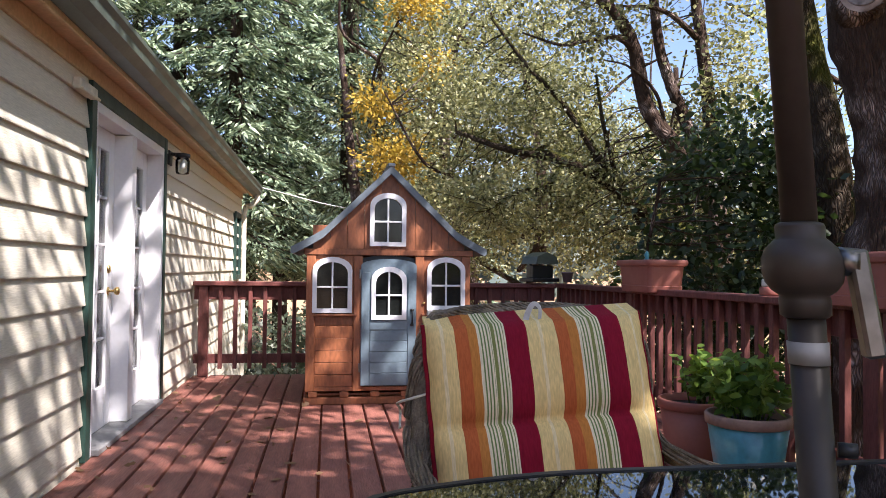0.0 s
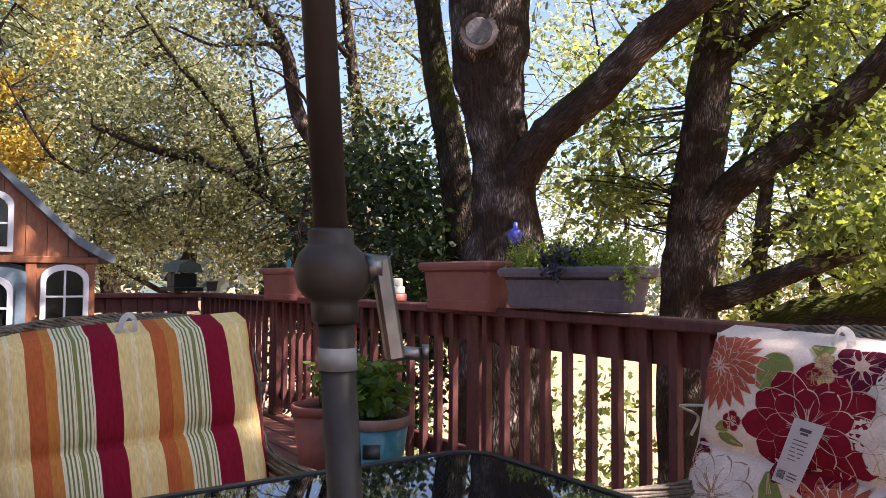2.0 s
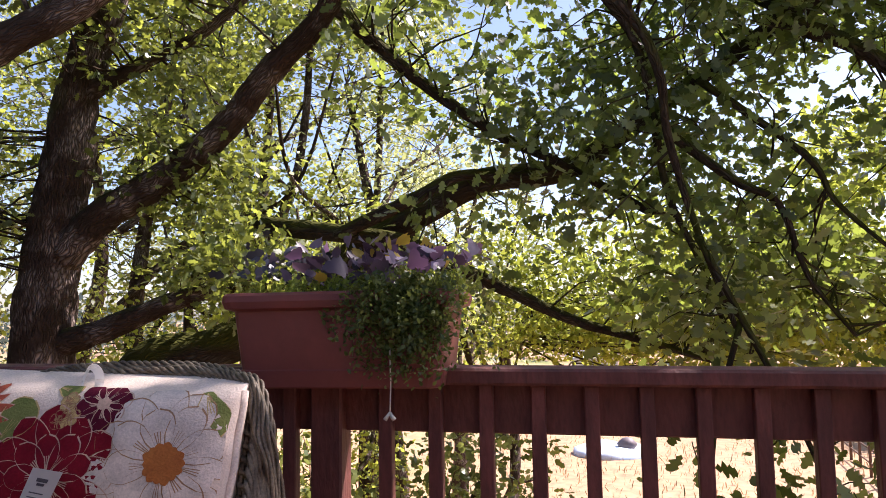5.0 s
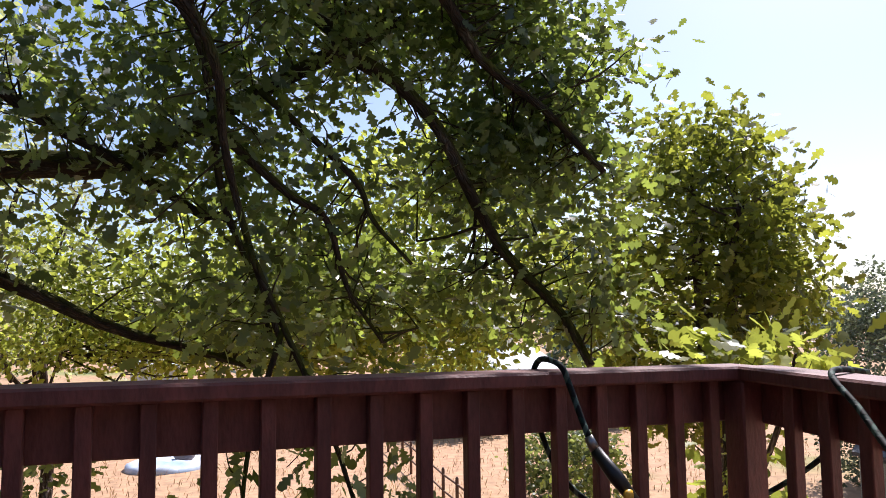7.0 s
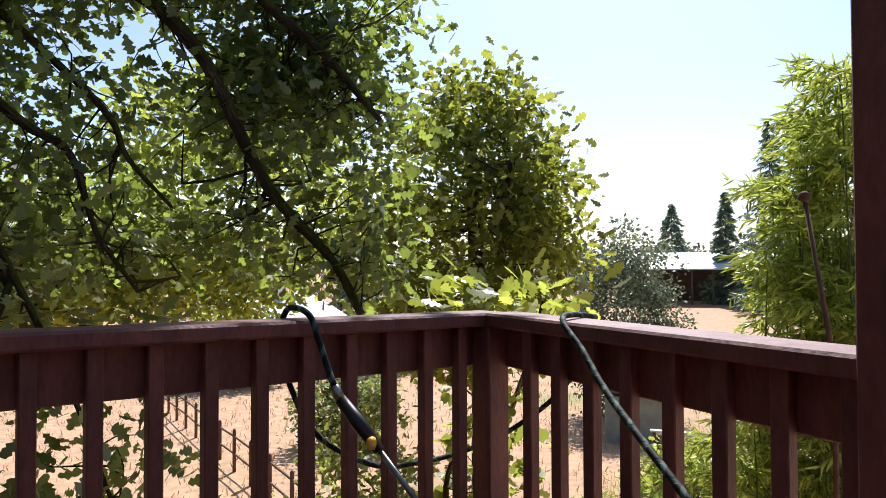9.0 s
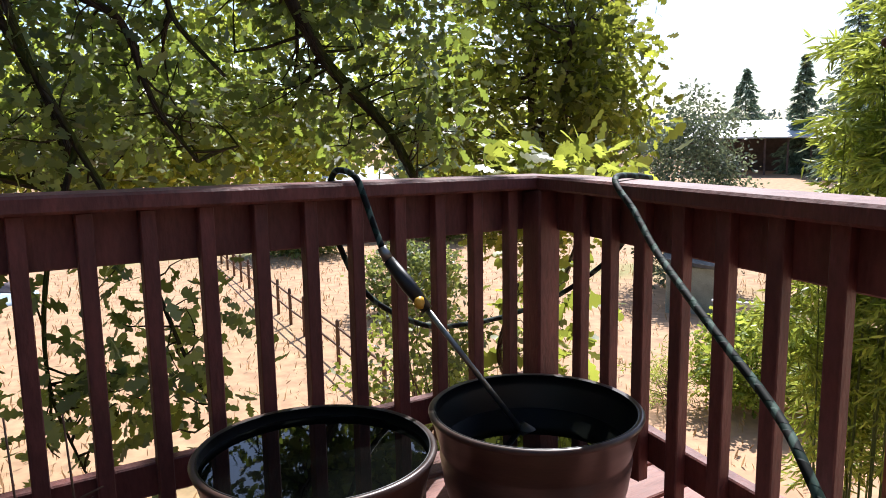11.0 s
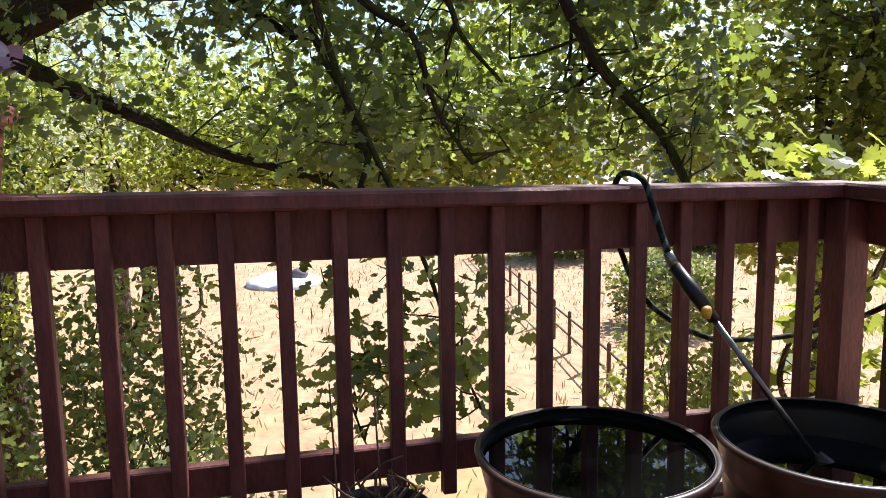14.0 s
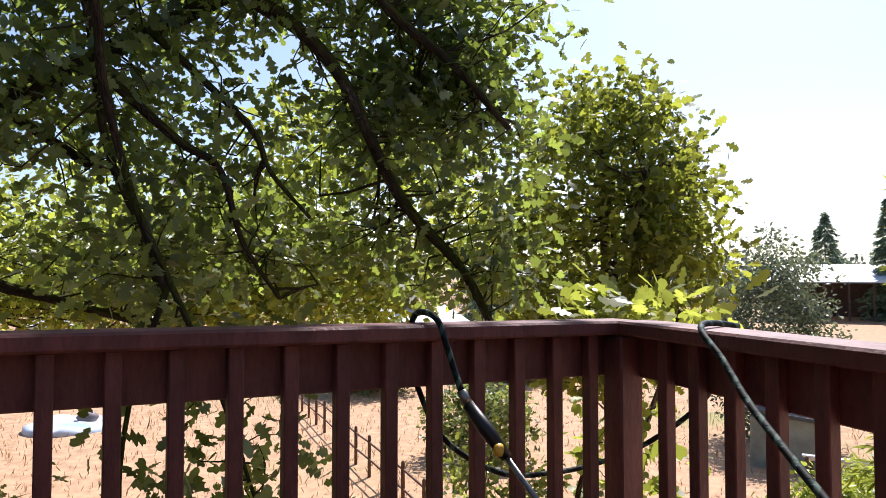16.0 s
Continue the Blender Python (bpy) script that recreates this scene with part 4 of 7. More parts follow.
tree("oak_tree", "mossy-limbed oak spreading behind the railing", [
    ([(5.9, 10.6, -3.2), (5.8, 10.6, -0.5), (5.47, 10.5, 1.27), (4.61, 10.5, 1.94), (3.93, 10.5, 2.44), (3.19, 10.5, 2.75), (2.39, 10.5, 2.87), (1.6, 10.5, 3.1)], 0.20, 0.04, 12),
    ([(4.02, 10.5, 2.4), (3.55, 10.4, 3.12), (3.13, 10.4, 3.66), (2.64, 10.4, 4.13), (2.1, 10.4, 4.8)], 0.075, 0.02, 8),
    ([(4.9, 10.5, 1.0), (4.46, 10.5, 1.89), (4.12, 10.4, 2.36), (3.83, 10.3, 3.19), (3.7, 10.3, 4.0)], 0.07, 0.02, 8),
    ([(3.3, 10.5, 2.7), (2.9, 10.3, 2.3), (2.5, 10.2, 2.2), (2.0, 10.1, 1.9)], 0.035, 0.012, 7)],
    spots((150, (2.9, 10.9, 3.3), (1.9, 1.0, 1.5), 0.2, 0.12, 0.9), (80, (2.6, 10.6, 2.2), (1.5, 0.8, 0.7), 0.2, 0.1, 0.9), (60, (4.4, 10.8, 2.0), (1.0, 0.8, 0.9), 0.2, 0.1, 0.9)),
    OAK_OLIVE, MOSSY_BARK, TUFT, 0.062, 48, 0.17, 29, twig=0.014, most=200)
olive("oak_tree", "olive-green oak beyond the railing", 6.5, 13.5, 10, spots((300, (6.4, 13.6, 2.4), (2.6, 2.2, 2.4), 0.45, 0.12, 0.9)), 24, size=0.095)
olive("maple_tree", "maple with yellowing autumn leaves", 0.7, 15.0, 10, spots((22, (0.85, 12.6, 3.0), (0.5, 0.4, 0.45), 0.1, 0, 1), (10, (0.65, 12.6, 4.0), (0.35, 0.3, 0.3), 0.1, 0, 1), (6, (1.6, 12.4, 4.6), (0.22, 0.2, 0.2), 0.1, 0, 1), (13, (1.1, 12.4, 5.6), (0.5, 0.4, 0.4), 0.1, 0, 1)), 25, YELLOW_LEAF, 0.11)
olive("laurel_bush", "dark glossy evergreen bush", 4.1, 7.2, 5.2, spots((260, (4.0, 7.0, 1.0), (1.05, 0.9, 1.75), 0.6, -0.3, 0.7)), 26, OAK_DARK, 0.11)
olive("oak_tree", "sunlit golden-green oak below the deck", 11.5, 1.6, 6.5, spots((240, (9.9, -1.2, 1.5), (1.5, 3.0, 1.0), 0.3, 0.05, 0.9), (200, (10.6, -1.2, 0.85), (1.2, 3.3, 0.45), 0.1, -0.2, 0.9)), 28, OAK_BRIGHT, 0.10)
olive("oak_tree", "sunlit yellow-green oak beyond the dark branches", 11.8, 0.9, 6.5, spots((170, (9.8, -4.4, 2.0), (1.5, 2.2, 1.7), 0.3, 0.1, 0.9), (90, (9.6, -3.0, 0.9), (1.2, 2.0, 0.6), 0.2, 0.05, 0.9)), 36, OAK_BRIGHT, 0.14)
# slender bare stems in front of the woods
for i, (line, r) in enumerate((([(11.0, 4.5, -4.2), (11.0, 4.39, 1.94), (11.0, 4.29, 2.57), (11.0, 3.98, 3.47), (11.0, 3.8, 5.0), (11.0, 3.7, 8.0)], 0.12), ([(12.0, 5.1, -4.2), (12.0, 5.04, 1.93), (12.0, 5.01, 3.54), (12.0, 4.91, 4.76), (12.0, 4.7, 8.5)], 0.13), ([(12.0, 5.6, -4.2), (12.0, 5.7, 1.95), (12.0, 5.81, 3.6), (12.0, 5.98, 4.66), (12.0, 6.2, 8.0)], 0.11), ([(10.4, 5.6, -4.2), (10.4, 5.5, 0.5), (10.3, 5.5, 3.0), (10.4, 5.7, 7.0)], 0.09), ([(12.4, 3.4, -4.2), (12.4, 3.3, 1.0), (12.5, 3.1, 3.6), (12.3, 2.9, 7.5)], 0.11))):
    tree("oak_tree", "slender dark-stemmed woodland oak", [(line, r, 0.04, 9)], spots((60, (line[-1][0], line[-1][1], 5.6), (1.3, 1.2, 1.6), 0.3, 0.1, 0.8), (24, (line[2][0], line[2][1], 2.4), (0.9, 0.9, 1.0), 0.3, 0.1, 0.8)), OAK_LEAF, OAK_BARK, RAGGED, 0.10, 26, 0.2, 140 + i, twig=0.014, most=90)
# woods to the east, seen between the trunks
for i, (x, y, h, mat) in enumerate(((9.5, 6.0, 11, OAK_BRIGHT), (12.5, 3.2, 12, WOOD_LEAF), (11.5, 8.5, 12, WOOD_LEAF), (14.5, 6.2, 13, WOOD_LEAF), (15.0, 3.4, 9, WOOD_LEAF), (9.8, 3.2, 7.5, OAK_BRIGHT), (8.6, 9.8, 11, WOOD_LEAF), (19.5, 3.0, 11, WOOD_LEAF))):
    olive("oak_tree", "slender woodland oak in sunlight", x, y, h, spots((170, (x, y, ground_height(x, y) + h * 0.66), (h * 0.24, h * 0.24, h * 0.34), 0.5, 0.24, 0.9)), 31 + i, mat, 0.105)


def fir(x, y, h, r, seed, label="tall grey-green fir behind the house", n=1500, size=0.42, low=0.12, thick=5):
    rng = np.random.default_rng(seed)
    g = ground_height(x, y)
    root = empty("fir_tree", x, y, g - 0.1)
    bm = bmesh.new()
    tube(bm, [Vector((0, 0, z)) for z in np.linspace(0, h, 8)], (h * 0.009, 0.02), 10, 0.05)
    part("trunk", bm, FIR_BARK, root)
    cs, ws = [], []
    bm = bmesh.new()
    boughs = int(n / 9)
    for i in range(boughs):
        f = low + (1 - low) * (i + rng.random()) / boughs
        ln = r * (1 - f) ** 0.95 * rng.uniform(0.6, 1.2) + 0.12
        a = rng.uniform(0, 2 * math.pi)
        d = np.array([math.cos(a), math.sin(a), 0])
        z = f * h
        droop = rng.uniform(0.25, 0.5)
        end = d * ln + np.array([0, 0, z - droop * ln + 0.1 * ln])
        if i % 2 == 0:
            tube(bm, spline([(0, 0, z), tuple(d * ln * 0.5 + np.array([0, 0, z - droop * 0.3 * ln])), tuple(end)], 2), (0.035, 0.01), 4)
        m = max(int(9 * (0.4 + ln / r) * thick), 10)
        s = rng.uniform(0.03, 1.0, m) ** 0.85
        side = np.cross(d, [0, 0, 1])
        hand = np.where(rng.random(m) < 0.5, -1.0, 1.0)
        off = hand * rng.random(m) ** 0.8 * 0.42 * ln * (1.08 - s)
        p = d * (s * ln + np.abs(off) * 0.5)[:, None] + side * off[:, None]
        p[:, 2] += z - droop * ln * s * s + 0.1 * ln * s - np.abs(off) * 0.45 - np.abs(rng.normal(size=m)) * 0.07
        w = d * 0.7 + side * (hand * 0.55)[:, None] + rng.normal(size=(m, 3)) * 0.22
        w[:, 2] -= 0.45
        cs.append(p), ws.append(w)
    tagged(part("boughwork", bm, FIR_BARK, root), kind="stuff")
    c, w = np.concatenate(cs), np.concatenate(ws)
    tagged(part("crown", leaf_mesh("crown", c, w, size * rng.uniform(0.5, 1.2, len(c)), NEEDLES, rng, 0.25, flat=0.75), FIR_LEAF, root), kind="stuff")
    return tagged(root, label, "tree", "conifers")


for i, (x, y, h, r) in enumerate(((-5.4, 16.2, 22, 3.0), (-2.4, 17.2, 23, 3.0), (0.2, 19.5, 24, 3.0), (-8.8, 19.5, 24, 3.6), (-6.0, 23.0, 27, 3.8), (-4.0, 19.0, 25, 3.3), (-1.6, 21.5, 26, 3.5), (0.6, 26.0, 27, 3.8), (-11.5, 27.0, 27, 4.0), (3.6, 27.5, 26, 3.8), (-3.2, 29.0, 28, 4.0))):
    fir(x, y, h, r, 60 + i, n=3000 if y < 20 else 1300, size=0.23 if y < 20 else 0.38, thick=14 if y < 20 else 9)
for i, (x, y, h, r) in enumerate(((60.4, -87.0, 1.05 + 1.5 * (ground_height(40.4, -57.9) + 9.4) - ground_height(60.4, -87.0), 5.2), (38.9, -72.9, 19.5, 5.2), (47.0, -78.0, 13, 3), (36.0, -74.0, 14, 3), (42.0, -26.0, 12, 3.0))):
    fir(x, y, h, r, 80 + i, "dark fir beyond the meadow", 1500, 0.55, 0.05, 9)

# far woods closing the horizon
def far_woods():
    rng = np.random.default_rng(90)
    c, w, s = [], [], []
    for k in range(1150):
        a = rng.uniform(0, 2 * math.pi) if k < 900 else math.pi - rng.uniform(0.45, 1.05)
        d = rng.uniform(62, 150) if k < 900 else rng.uniform(108, 150)
        x, y = d * math.sin(a), d * math.cos(a)
        open_side = 0.5 < math.atan2(x, -y) < 1.0
        if open_side and d < 105:
            continue
        h = rng.uniform(4, 8.5) * (1.0 if open_side or (x > 0 and abs(y) < 1.4 * x) else 1.5 + (y > 0) * 0.8)
        if 0.9 <= math.atan2(x, -y) < 1.9 and d < 80:
            h *= 0.6
        n = 95 if d < 90 else 60
        q = rng.normal(size=(n, 3)) * np.clip(np.array([h * 0.2, h * 0.2, h * 0.2]), 0, 9)
        z = ground_height(x, y)
        c.append(q + np.array([x, y, z + h * 0.5])), w.append(rng.normal(size=(n, 3))), s.append(rng.uniform(0.6, 1.5, n) * h * 0.085)
    c = np.concatenate(c)
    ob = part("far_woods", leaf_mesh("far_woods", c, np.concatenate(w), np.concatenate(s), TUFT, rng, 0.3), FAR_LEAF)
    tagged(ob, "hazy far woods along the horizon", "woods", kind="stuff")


far_woods()

# ---- playhouse ----


def arch_outline(w, h, rise, n=10):
    """Outline of an arched opening, w wide and h high, from its lower left corner round (x, z)."""
    pts = [(-w / 2, 0), (w / 2, 0), (w / 2, h - rise)]
    for i in range(1, n):
        a = math.pi * i / n
        pts.append((w / 2 * math.cos(a), h - rise + rise * math.sin(a)))
    return pts + [(-w / 2, h - rise)]


def plate(outline, y0, y1, bm=None, hole=None):
    """A plate of that outline (x, z) between two depths; with a hole, a frame."""
    bm = bm or bmesh.new()
    a = [[bm.verts.new((x, y, z)) for x, z in outline] for y in (y0, y1)]
    n = len(outline)
    for i in range(n):
        bm.faces.new((a[0][i], a[0][(i + 1) % n], a[1][(i + 1) % n], a[1][i]))
    if hole is None:
        bm.faces.new(a[0]), bm.faces.new(a[1][::-1])
        return bm
    b = [[bm.verts.new((x, y, z)) for x, z in hole] for y in (y0, y1)]
    for i in range(n):
        j = (i + 1) % n
        bm.faces.new((b[0][j], b[0][i], b[1][i], b[1][j]))
        bm.faces.new((a[0][j], a[0][i], b[0][i], b[0][j]))
        bm.faces.new((a[1][i], a[1][j], b[1][j], b[1][i]))
    return bm


def playhouse():
    PX, PY = 0.235, 5.60
    root = empty("playhouse", PX, PY, 0)
    W, DEEP, EAVE = 0.645, 1.2, 1.16

    def arched_window(x, z, w, h, rise, parent, y=-0.03):
        t = 0.034
        f = plate(arch_outline(w, h, rise), y, y + 0.035, hole=[(px, pz + t) for px, pz in arch_outline(w - 2 * t, h - 2.2 * t, rise * 0.85)])
        bmesh.ops.translate(f, verts=f.verts, vec=(x, 0, z))
        fr = part("window_frame", f, WHITE, parent, "white arched window frame")
        part("muntin", block(x - 0.007, x + 0.007, y + 0.008, y + 0.026, z + t, z + h - t, 0.002), WHITE, fr)
        part("muntin", block(x - w / 2 + t, x + w / 2 - t, y + 0.006, y + 0.024, z + h * 0.46 - 0.007, z + h * 0.46 + 0.007, 0.002), WHITE, fr)
        p = plate(arch_outline(w - t, h - 1.2 * t, rise * 0.9), y + 0.028, y + 0.032)
        bmesh.ops.translate(p, verts=p.verts, vec=(x, 0, z + t * 0.5))
        part("pane", p, DARK_GLASS, fr, "dark window pane")
        return fr

    # footing, corner posts, rails
    part("footing", block(-W - 0.01, W + 0.01, -0.005, 0.10, 0.0, 0.055, 0.004), CEDAR, root, "weathered wooden footing")
    for x in (-0.62, -0.38, -0.14, 0.1, 0.34, 0.56):
        part("footing_block", block(x, x + 0.07, -0.012, 0.09, 0.057, 0.10, 0.004), CEDAR, root)
    for x in (-W + 0.035, -0.245, 0.238, W - 0.035):
        part("stud", block(x - 0.035, x + 0.035, -0.014, 0.05, 0.103, EAVE, 0.004), CEDAR, root)
    part("sill_rail", block(-W, W, 0.0, 0.05, 0.103, 0.135, 0.003), CEDAR, root)
    part("top_rail", block(-W - 0.02, W + 0.02, -0.022, 0.05, EAVE + 0.002, EAVE + 0.05, 0.004), CEDAR, root)
    # boarding under the side windows, and round them
    for x0, x1 in ((-W + 0.07, -0.28), (0.273, W - 0.07)):
        for i in range(6):
            z = 0.137 + i * 0.0945
            part("board", block(x0, x1, 0.004, 0.022, z, z + 0.0915, 0.003), CEDAR, root)
        part("board", block(x0, x1, 0.004, 0.022, 0.706, EAVE, 0.003), CEDAR, root)
        part("shelf", block(x0 - 0.02, x1 + 0.03, -0.05, 0.0, 0.69, 0.705, 0.003), CEDAR, root)
    # side and back walls
    for x in (-W, W - 0.02):
        for i in range(8):
            part("board", block(x, x + 0.02, 0.052 + i * 0.143, 0.052 + (i + 1) * 0.143 - 0.003, 0.05, EAVE + 0.01, 0.003), CEDAR, root)
    part("back_wall", block(-W + 0.022, W - 0.022, DEEP - 0.03, DEEP - 0.01, 0.05, EAVE + 0.3, 0.003), CEDAR, root)
    part("floor", block(-W + 0.022, W - 0.022, 0.055, DEEP - 0.035, 0.06, 0.08, 0.003), CEDAR, root)
    # gable of upright boards

    def roof_z(x):
        x = abs(x)
        return 1.855 - 0.98 * x if x < 0.52 else 1.3454 - 0.62 * (x - 0.52) + 0.25 * (x - 0.52) ** 2

    n = 9
    for i in range(n):
        x0, x1 = -0.6 + 1.2 * i / n + 0.002, -0.6 + 1.2 * (i + 1) / n - 0.002
        z0 = EAVE + 0.052
        pts = [(x0, z0), (x1, z0), (x1, max(roof_z(x1) - 0.05, z0 + 0.005)), ] + ([(0, roof_z(0) - 0.05)] if x0 < 0 < x1 else []) + [(x0, max(roof_z(x0) - 0.05, z0 + 0.005))]
        part("gable_board", plate(pts, 0.0, 0.02), CEDAR, root)
    # roof with flared eaves
    xs = [0, 0.13, 0.26, 0.39, 0.52, 0.60, 0.68, 0.745, 0.765]
    for s in (-1, 1):
        top = [(s * x, roof_z(x) + 0.012) for x in xs]
        under = [(s * x, roof_z(x) - 0.052 + (0.02 if x > 0.75 else 0)) for x in xs]
        outline = top + under[::-1]
        part("roof_panel", plate(outline if s < 0 else outline[::-1], -0.075, DEEP + 0.06), ROOF_GREY, root, "blue-grey flared roof panel")
    part("ridge", block(-0.03, 0.03, -0.085, DEEP + 0.07, 1.855, 1.885, 0.008), ROOF_GREY, root)
    # windows
    arched_window(-0.445, 0.712, 0.305, 0.435, 0.10, root)
    arched_window(0.45, 0.735, 0.305, 0.42, 0.10, root)
    arched_window(-0.017, 1.235, 0.285, 0.42, 0.10, root)
    # door, closed, with an arched head
    d = plate(arch_outline(0.435, 0.99, 0.05), -0.02, 0.012)
    bmesh.ops.translate(d, verts=d.verts, vec=(-0.005, 0, 0.145))
    door = part("door", d, SLATE_PAINT, root, "blue-grey painted plank door with an arched head")
    arched_window(-0.005, 0.66, 0.275, 0.415, 0.10, root, -0.05)
    for i in range(4):
        part("plank", block(-0.15, 0.142, -0.032, -0.021, 0.245 + i * 0.083, 0.245 + i * 0.083 + 0.0795, 0.003), SLATE_PAINT, door)
    for x0, x1, z0, z1 in ((-0.22, -0.153, 0.147, 1.03), (0.145, 0.21, 0.147, 1.03), (-0.152, 0.144, 0.147, 0.242), (-0.152, 0.144, 0.58, 0.655)):
        part("batten", block(x0, x1, -0.034, -0.021, z0, z1, 0.003), SLATE_PAINT, door)
    bm = bmesh.new()
    tube(bm, spline([(0.178, -0.036, 0.63), (0.178, -0.06, 0.65), (0.178, -0.062, 0.70), (0.178, -0.036, 0.73)], 4), (0.007, 0.007), 8)
    for z in (0.62, 0.735):
        lathe([(0.004, 0), (0.014, 0.003), (0.014, 0.02), (0.004, 0.024)], 10, bm, (0.178, -0.036, z - 0.012))
    part("handle", bm, BLACK, door, "black iron pull handle")
    for z in (0.25, 0.98):
        part("hinge", block(-0.236, -0.222, -0.026, 0.0, z, z + 0.07, 0.002), STEEL, root)
    # black plate behind the door, drawn as the shadow in the gap round it
    part("arch_shadow_gap", plate([(x, z) for x, z in arch_outline(0.47, 1.03, 0.055)], 0.013, 0.02), BLACK, root, "black plate as the shadow in the gap round the door").location = (-0.005, 0, 0.135)
    bm = lathe([(0.006, 0), (0.012, 0.004), (0.012, 0.012), (0.005, 0.016)], 12)
    bmesh.ops.transform(bm, verts=bm.verts, matrix=pose(0.272, -0.015, 0.79, 90, 0, 0))
    part("latch", bm, BRASS, root, "small brass latch")
    # flower shelf under the window
    part("window_box", block(0.29, 0.63, -0.105, -0.052, 0.695, 0.735, 0.005), POLE_GREY, root, "grey ledge with folded cloth under the window")
    return tagged(root, "stained cedar playhouse with grey roof and white arched windows", "playhouse")


playhouse()

# ---- wicker chairs and cushions ----


def wicker_chair():
    """Faces -y. Curved woven back and arms, on four legs."""
    root = empty("wicker_chair")

    def shell(a, v):
        """a: -1..1 round the back, v: 0..1 up; the top edge is arched."""
        top = 0.937 - 0.10 * abs(a) ** 3 - 0.28 * max(0, abs(a) - 0.8) / 0.2
        y = 0.33 + 0.15 * v - 0.10 * abs(a) ** 3
        return Vector(((0.352 + 0.014 * v) * math.sin(a * 1.25) / math.sin(1.25), y, 0.30 + (top - 0.30) * v))

    # the woven back: strands over and under the ribs
    bm = bmesh.new()
    rows = 46
    for r in range(rows):
        v = (r + 0.5) / rows
        line = []
        for k in range(61):
            a = -1 + 2 * k / 60
            p = shell(a, v)
            nrm = Vector((math.sin(a * 1.1), math.cos(a * 1.1), 0))
            line.append(p + nrm * (0.007 * math.cos(math.pi * (k + (r % 2) * 2) / 2)))
        tube(bm, line, (0.0064, 0.0064), 5)
    tagged(part("woven_back", bm, WICKER, root, "grey-brown woven wicker back"), kind="stuff")
    for k in range(16):
        bm = bmesh.new()
        a = -0.97 + 1.94 * k / 15
        tube(bm, [shell(a, v) for v in (0.0, 0.25, 0.5, 0.75, 1.0)], (0.006, 0.006), 5)
        part("rib", bm, WICKER, root)
    # rim wound like a rope, over the back and down into the arms
    path = [Vector((-0.33, -0.30, 0.05)), Vector((-0.34, -0.31, 0.40)), Vector((-0.355, -0.27, 0.52)), Vector((-0.368, -0.12, 0.56))]
    path += [shell(-1 + 2 * k / 14, 1.0) for k in range(15)]
    path += [Vector((0.368, -0.12, 0.56)), Vector((0.355, -0.27, 0.52)), Vector((0.34, -0.31, 0.40)), Vector((0.33, -0.30, 0.05))]
    line = spline(path, 8)
    bm = bmesh.new()
    tube(bm, line, (0.020, 0.020), 8)
    part("rim", bm, WICKER, root)
    for w in range(15):
        bm = bmesh.new()
        out = []
        turn = w * math.pi * 2 / 15
        for i, p in enumerate(line):
            d = (line[min(i + 1, len(line) - 1)] - line[max(i - 1, 0)]).normalized()
            a = d.cross(Vector((0.13, 0.2, 1))).normalized()
            b = d.cross(a)
            turn += 0.16 + 0.06 * math.sin(i * 0.7 + w)
            out.append(p + (a * math.cos(turn) + b * math.sin(turn)) * (0.021 + 0.004 * math.sin(i * 0.9 + w * 2.1)))
        tube(bm, spline(out, 2), (0.0043, 0.0043), 5)
        part("rim_strand", bm, WICKER, root)
    # side panels under the arms
    for s in (-1, 1):
        bm = bmesh.new()
        for r in range(16):
            z = 0.30 + r * 0.0145
            line2 = [Vector((s * (0.345 + 0.006 * math.cos(math.pi * (k + (r % 2)))), -0.28 + 0.34 * k / 12, z)) for k in range(13)]
            tube(bm, line2, (0.0095, 0.0095), 5)
        tagged(part("side_weave", bm, WICKER, root), kind="stuff")
    part("seat", block(-0.33, 0.33, -0.31, 0.27, 0.29, 0.335, 0.015), WICKER, root)
    bm = bmesh.new()
    for r in range(12):
        z = 0.17 + r * 0.011
        tube(bm, [Vector((-0.33 + 0.66 * k / 24, -0.315 - 0.005 * math.cos(math.pi * (k + r % 2)), z)) for k in range(25)], (0.006, 0.006), 5)
    tagged(part("front_weave", bm, WICKER, root), kind="stuff")
    for x, y in ((-0.31, -0.28), (0.31, -0.28), (-0.27, 0.24), (0.27, 0.24)):
        part("leg", lathe([(0.018, 0.0), (0.022, 0.05), (0.024, 0.29)], 10, at=(x, y, 0)), WICKER, root)
    return tagged(root, "grey-brown wicker armchair with a thick rope-like rim", "chair", "chairs round the table")


def cushion_front(x, s, bulge=1.0):
    """A point on the front of a chair cushion (x across, s up the back from the seat, in metres) and its outward normal."""
    half, low, crease, high = 0.30, 0.0, 0.232, 0.51
    lobe0, lobe1 = (low, crease) if s < crease else (crease, high)
    u = min(abs(x) / half, 1)
    q = abs((s - (lobe0 + lobe1) / 2) / ((lobe1 - lobe0) / 2))
    puff = (max(1 - u ** 5, 0) ** 0.45) * (max(1 - min(q, 1) ** 3.2, 0) ** 0.5)
    wob = 0.007 * noise.noise(Vector((x * 7, s * 8, 0.3))) + 0.004 * noise.noise(Vector((x * 21, s * 14, 2.3)))
    base = Vector((x + 0.008 * noise.noise(Vector((s * 9, 0, 1))), 0.30 + 0.265 * s - 0.02, 0.41 + s))
    out = Vector((0, -0.966, 0.256))
    return base + out * (0.035 + (0.058 * bulge * puff + wob * puff)), out


LOOP_CLOTH = material("white_loop_cloth", (0.86, 0.80, 0.74), 0.85, second=(0.80, 0.74, 0.68), scale=30, fine=0.06)


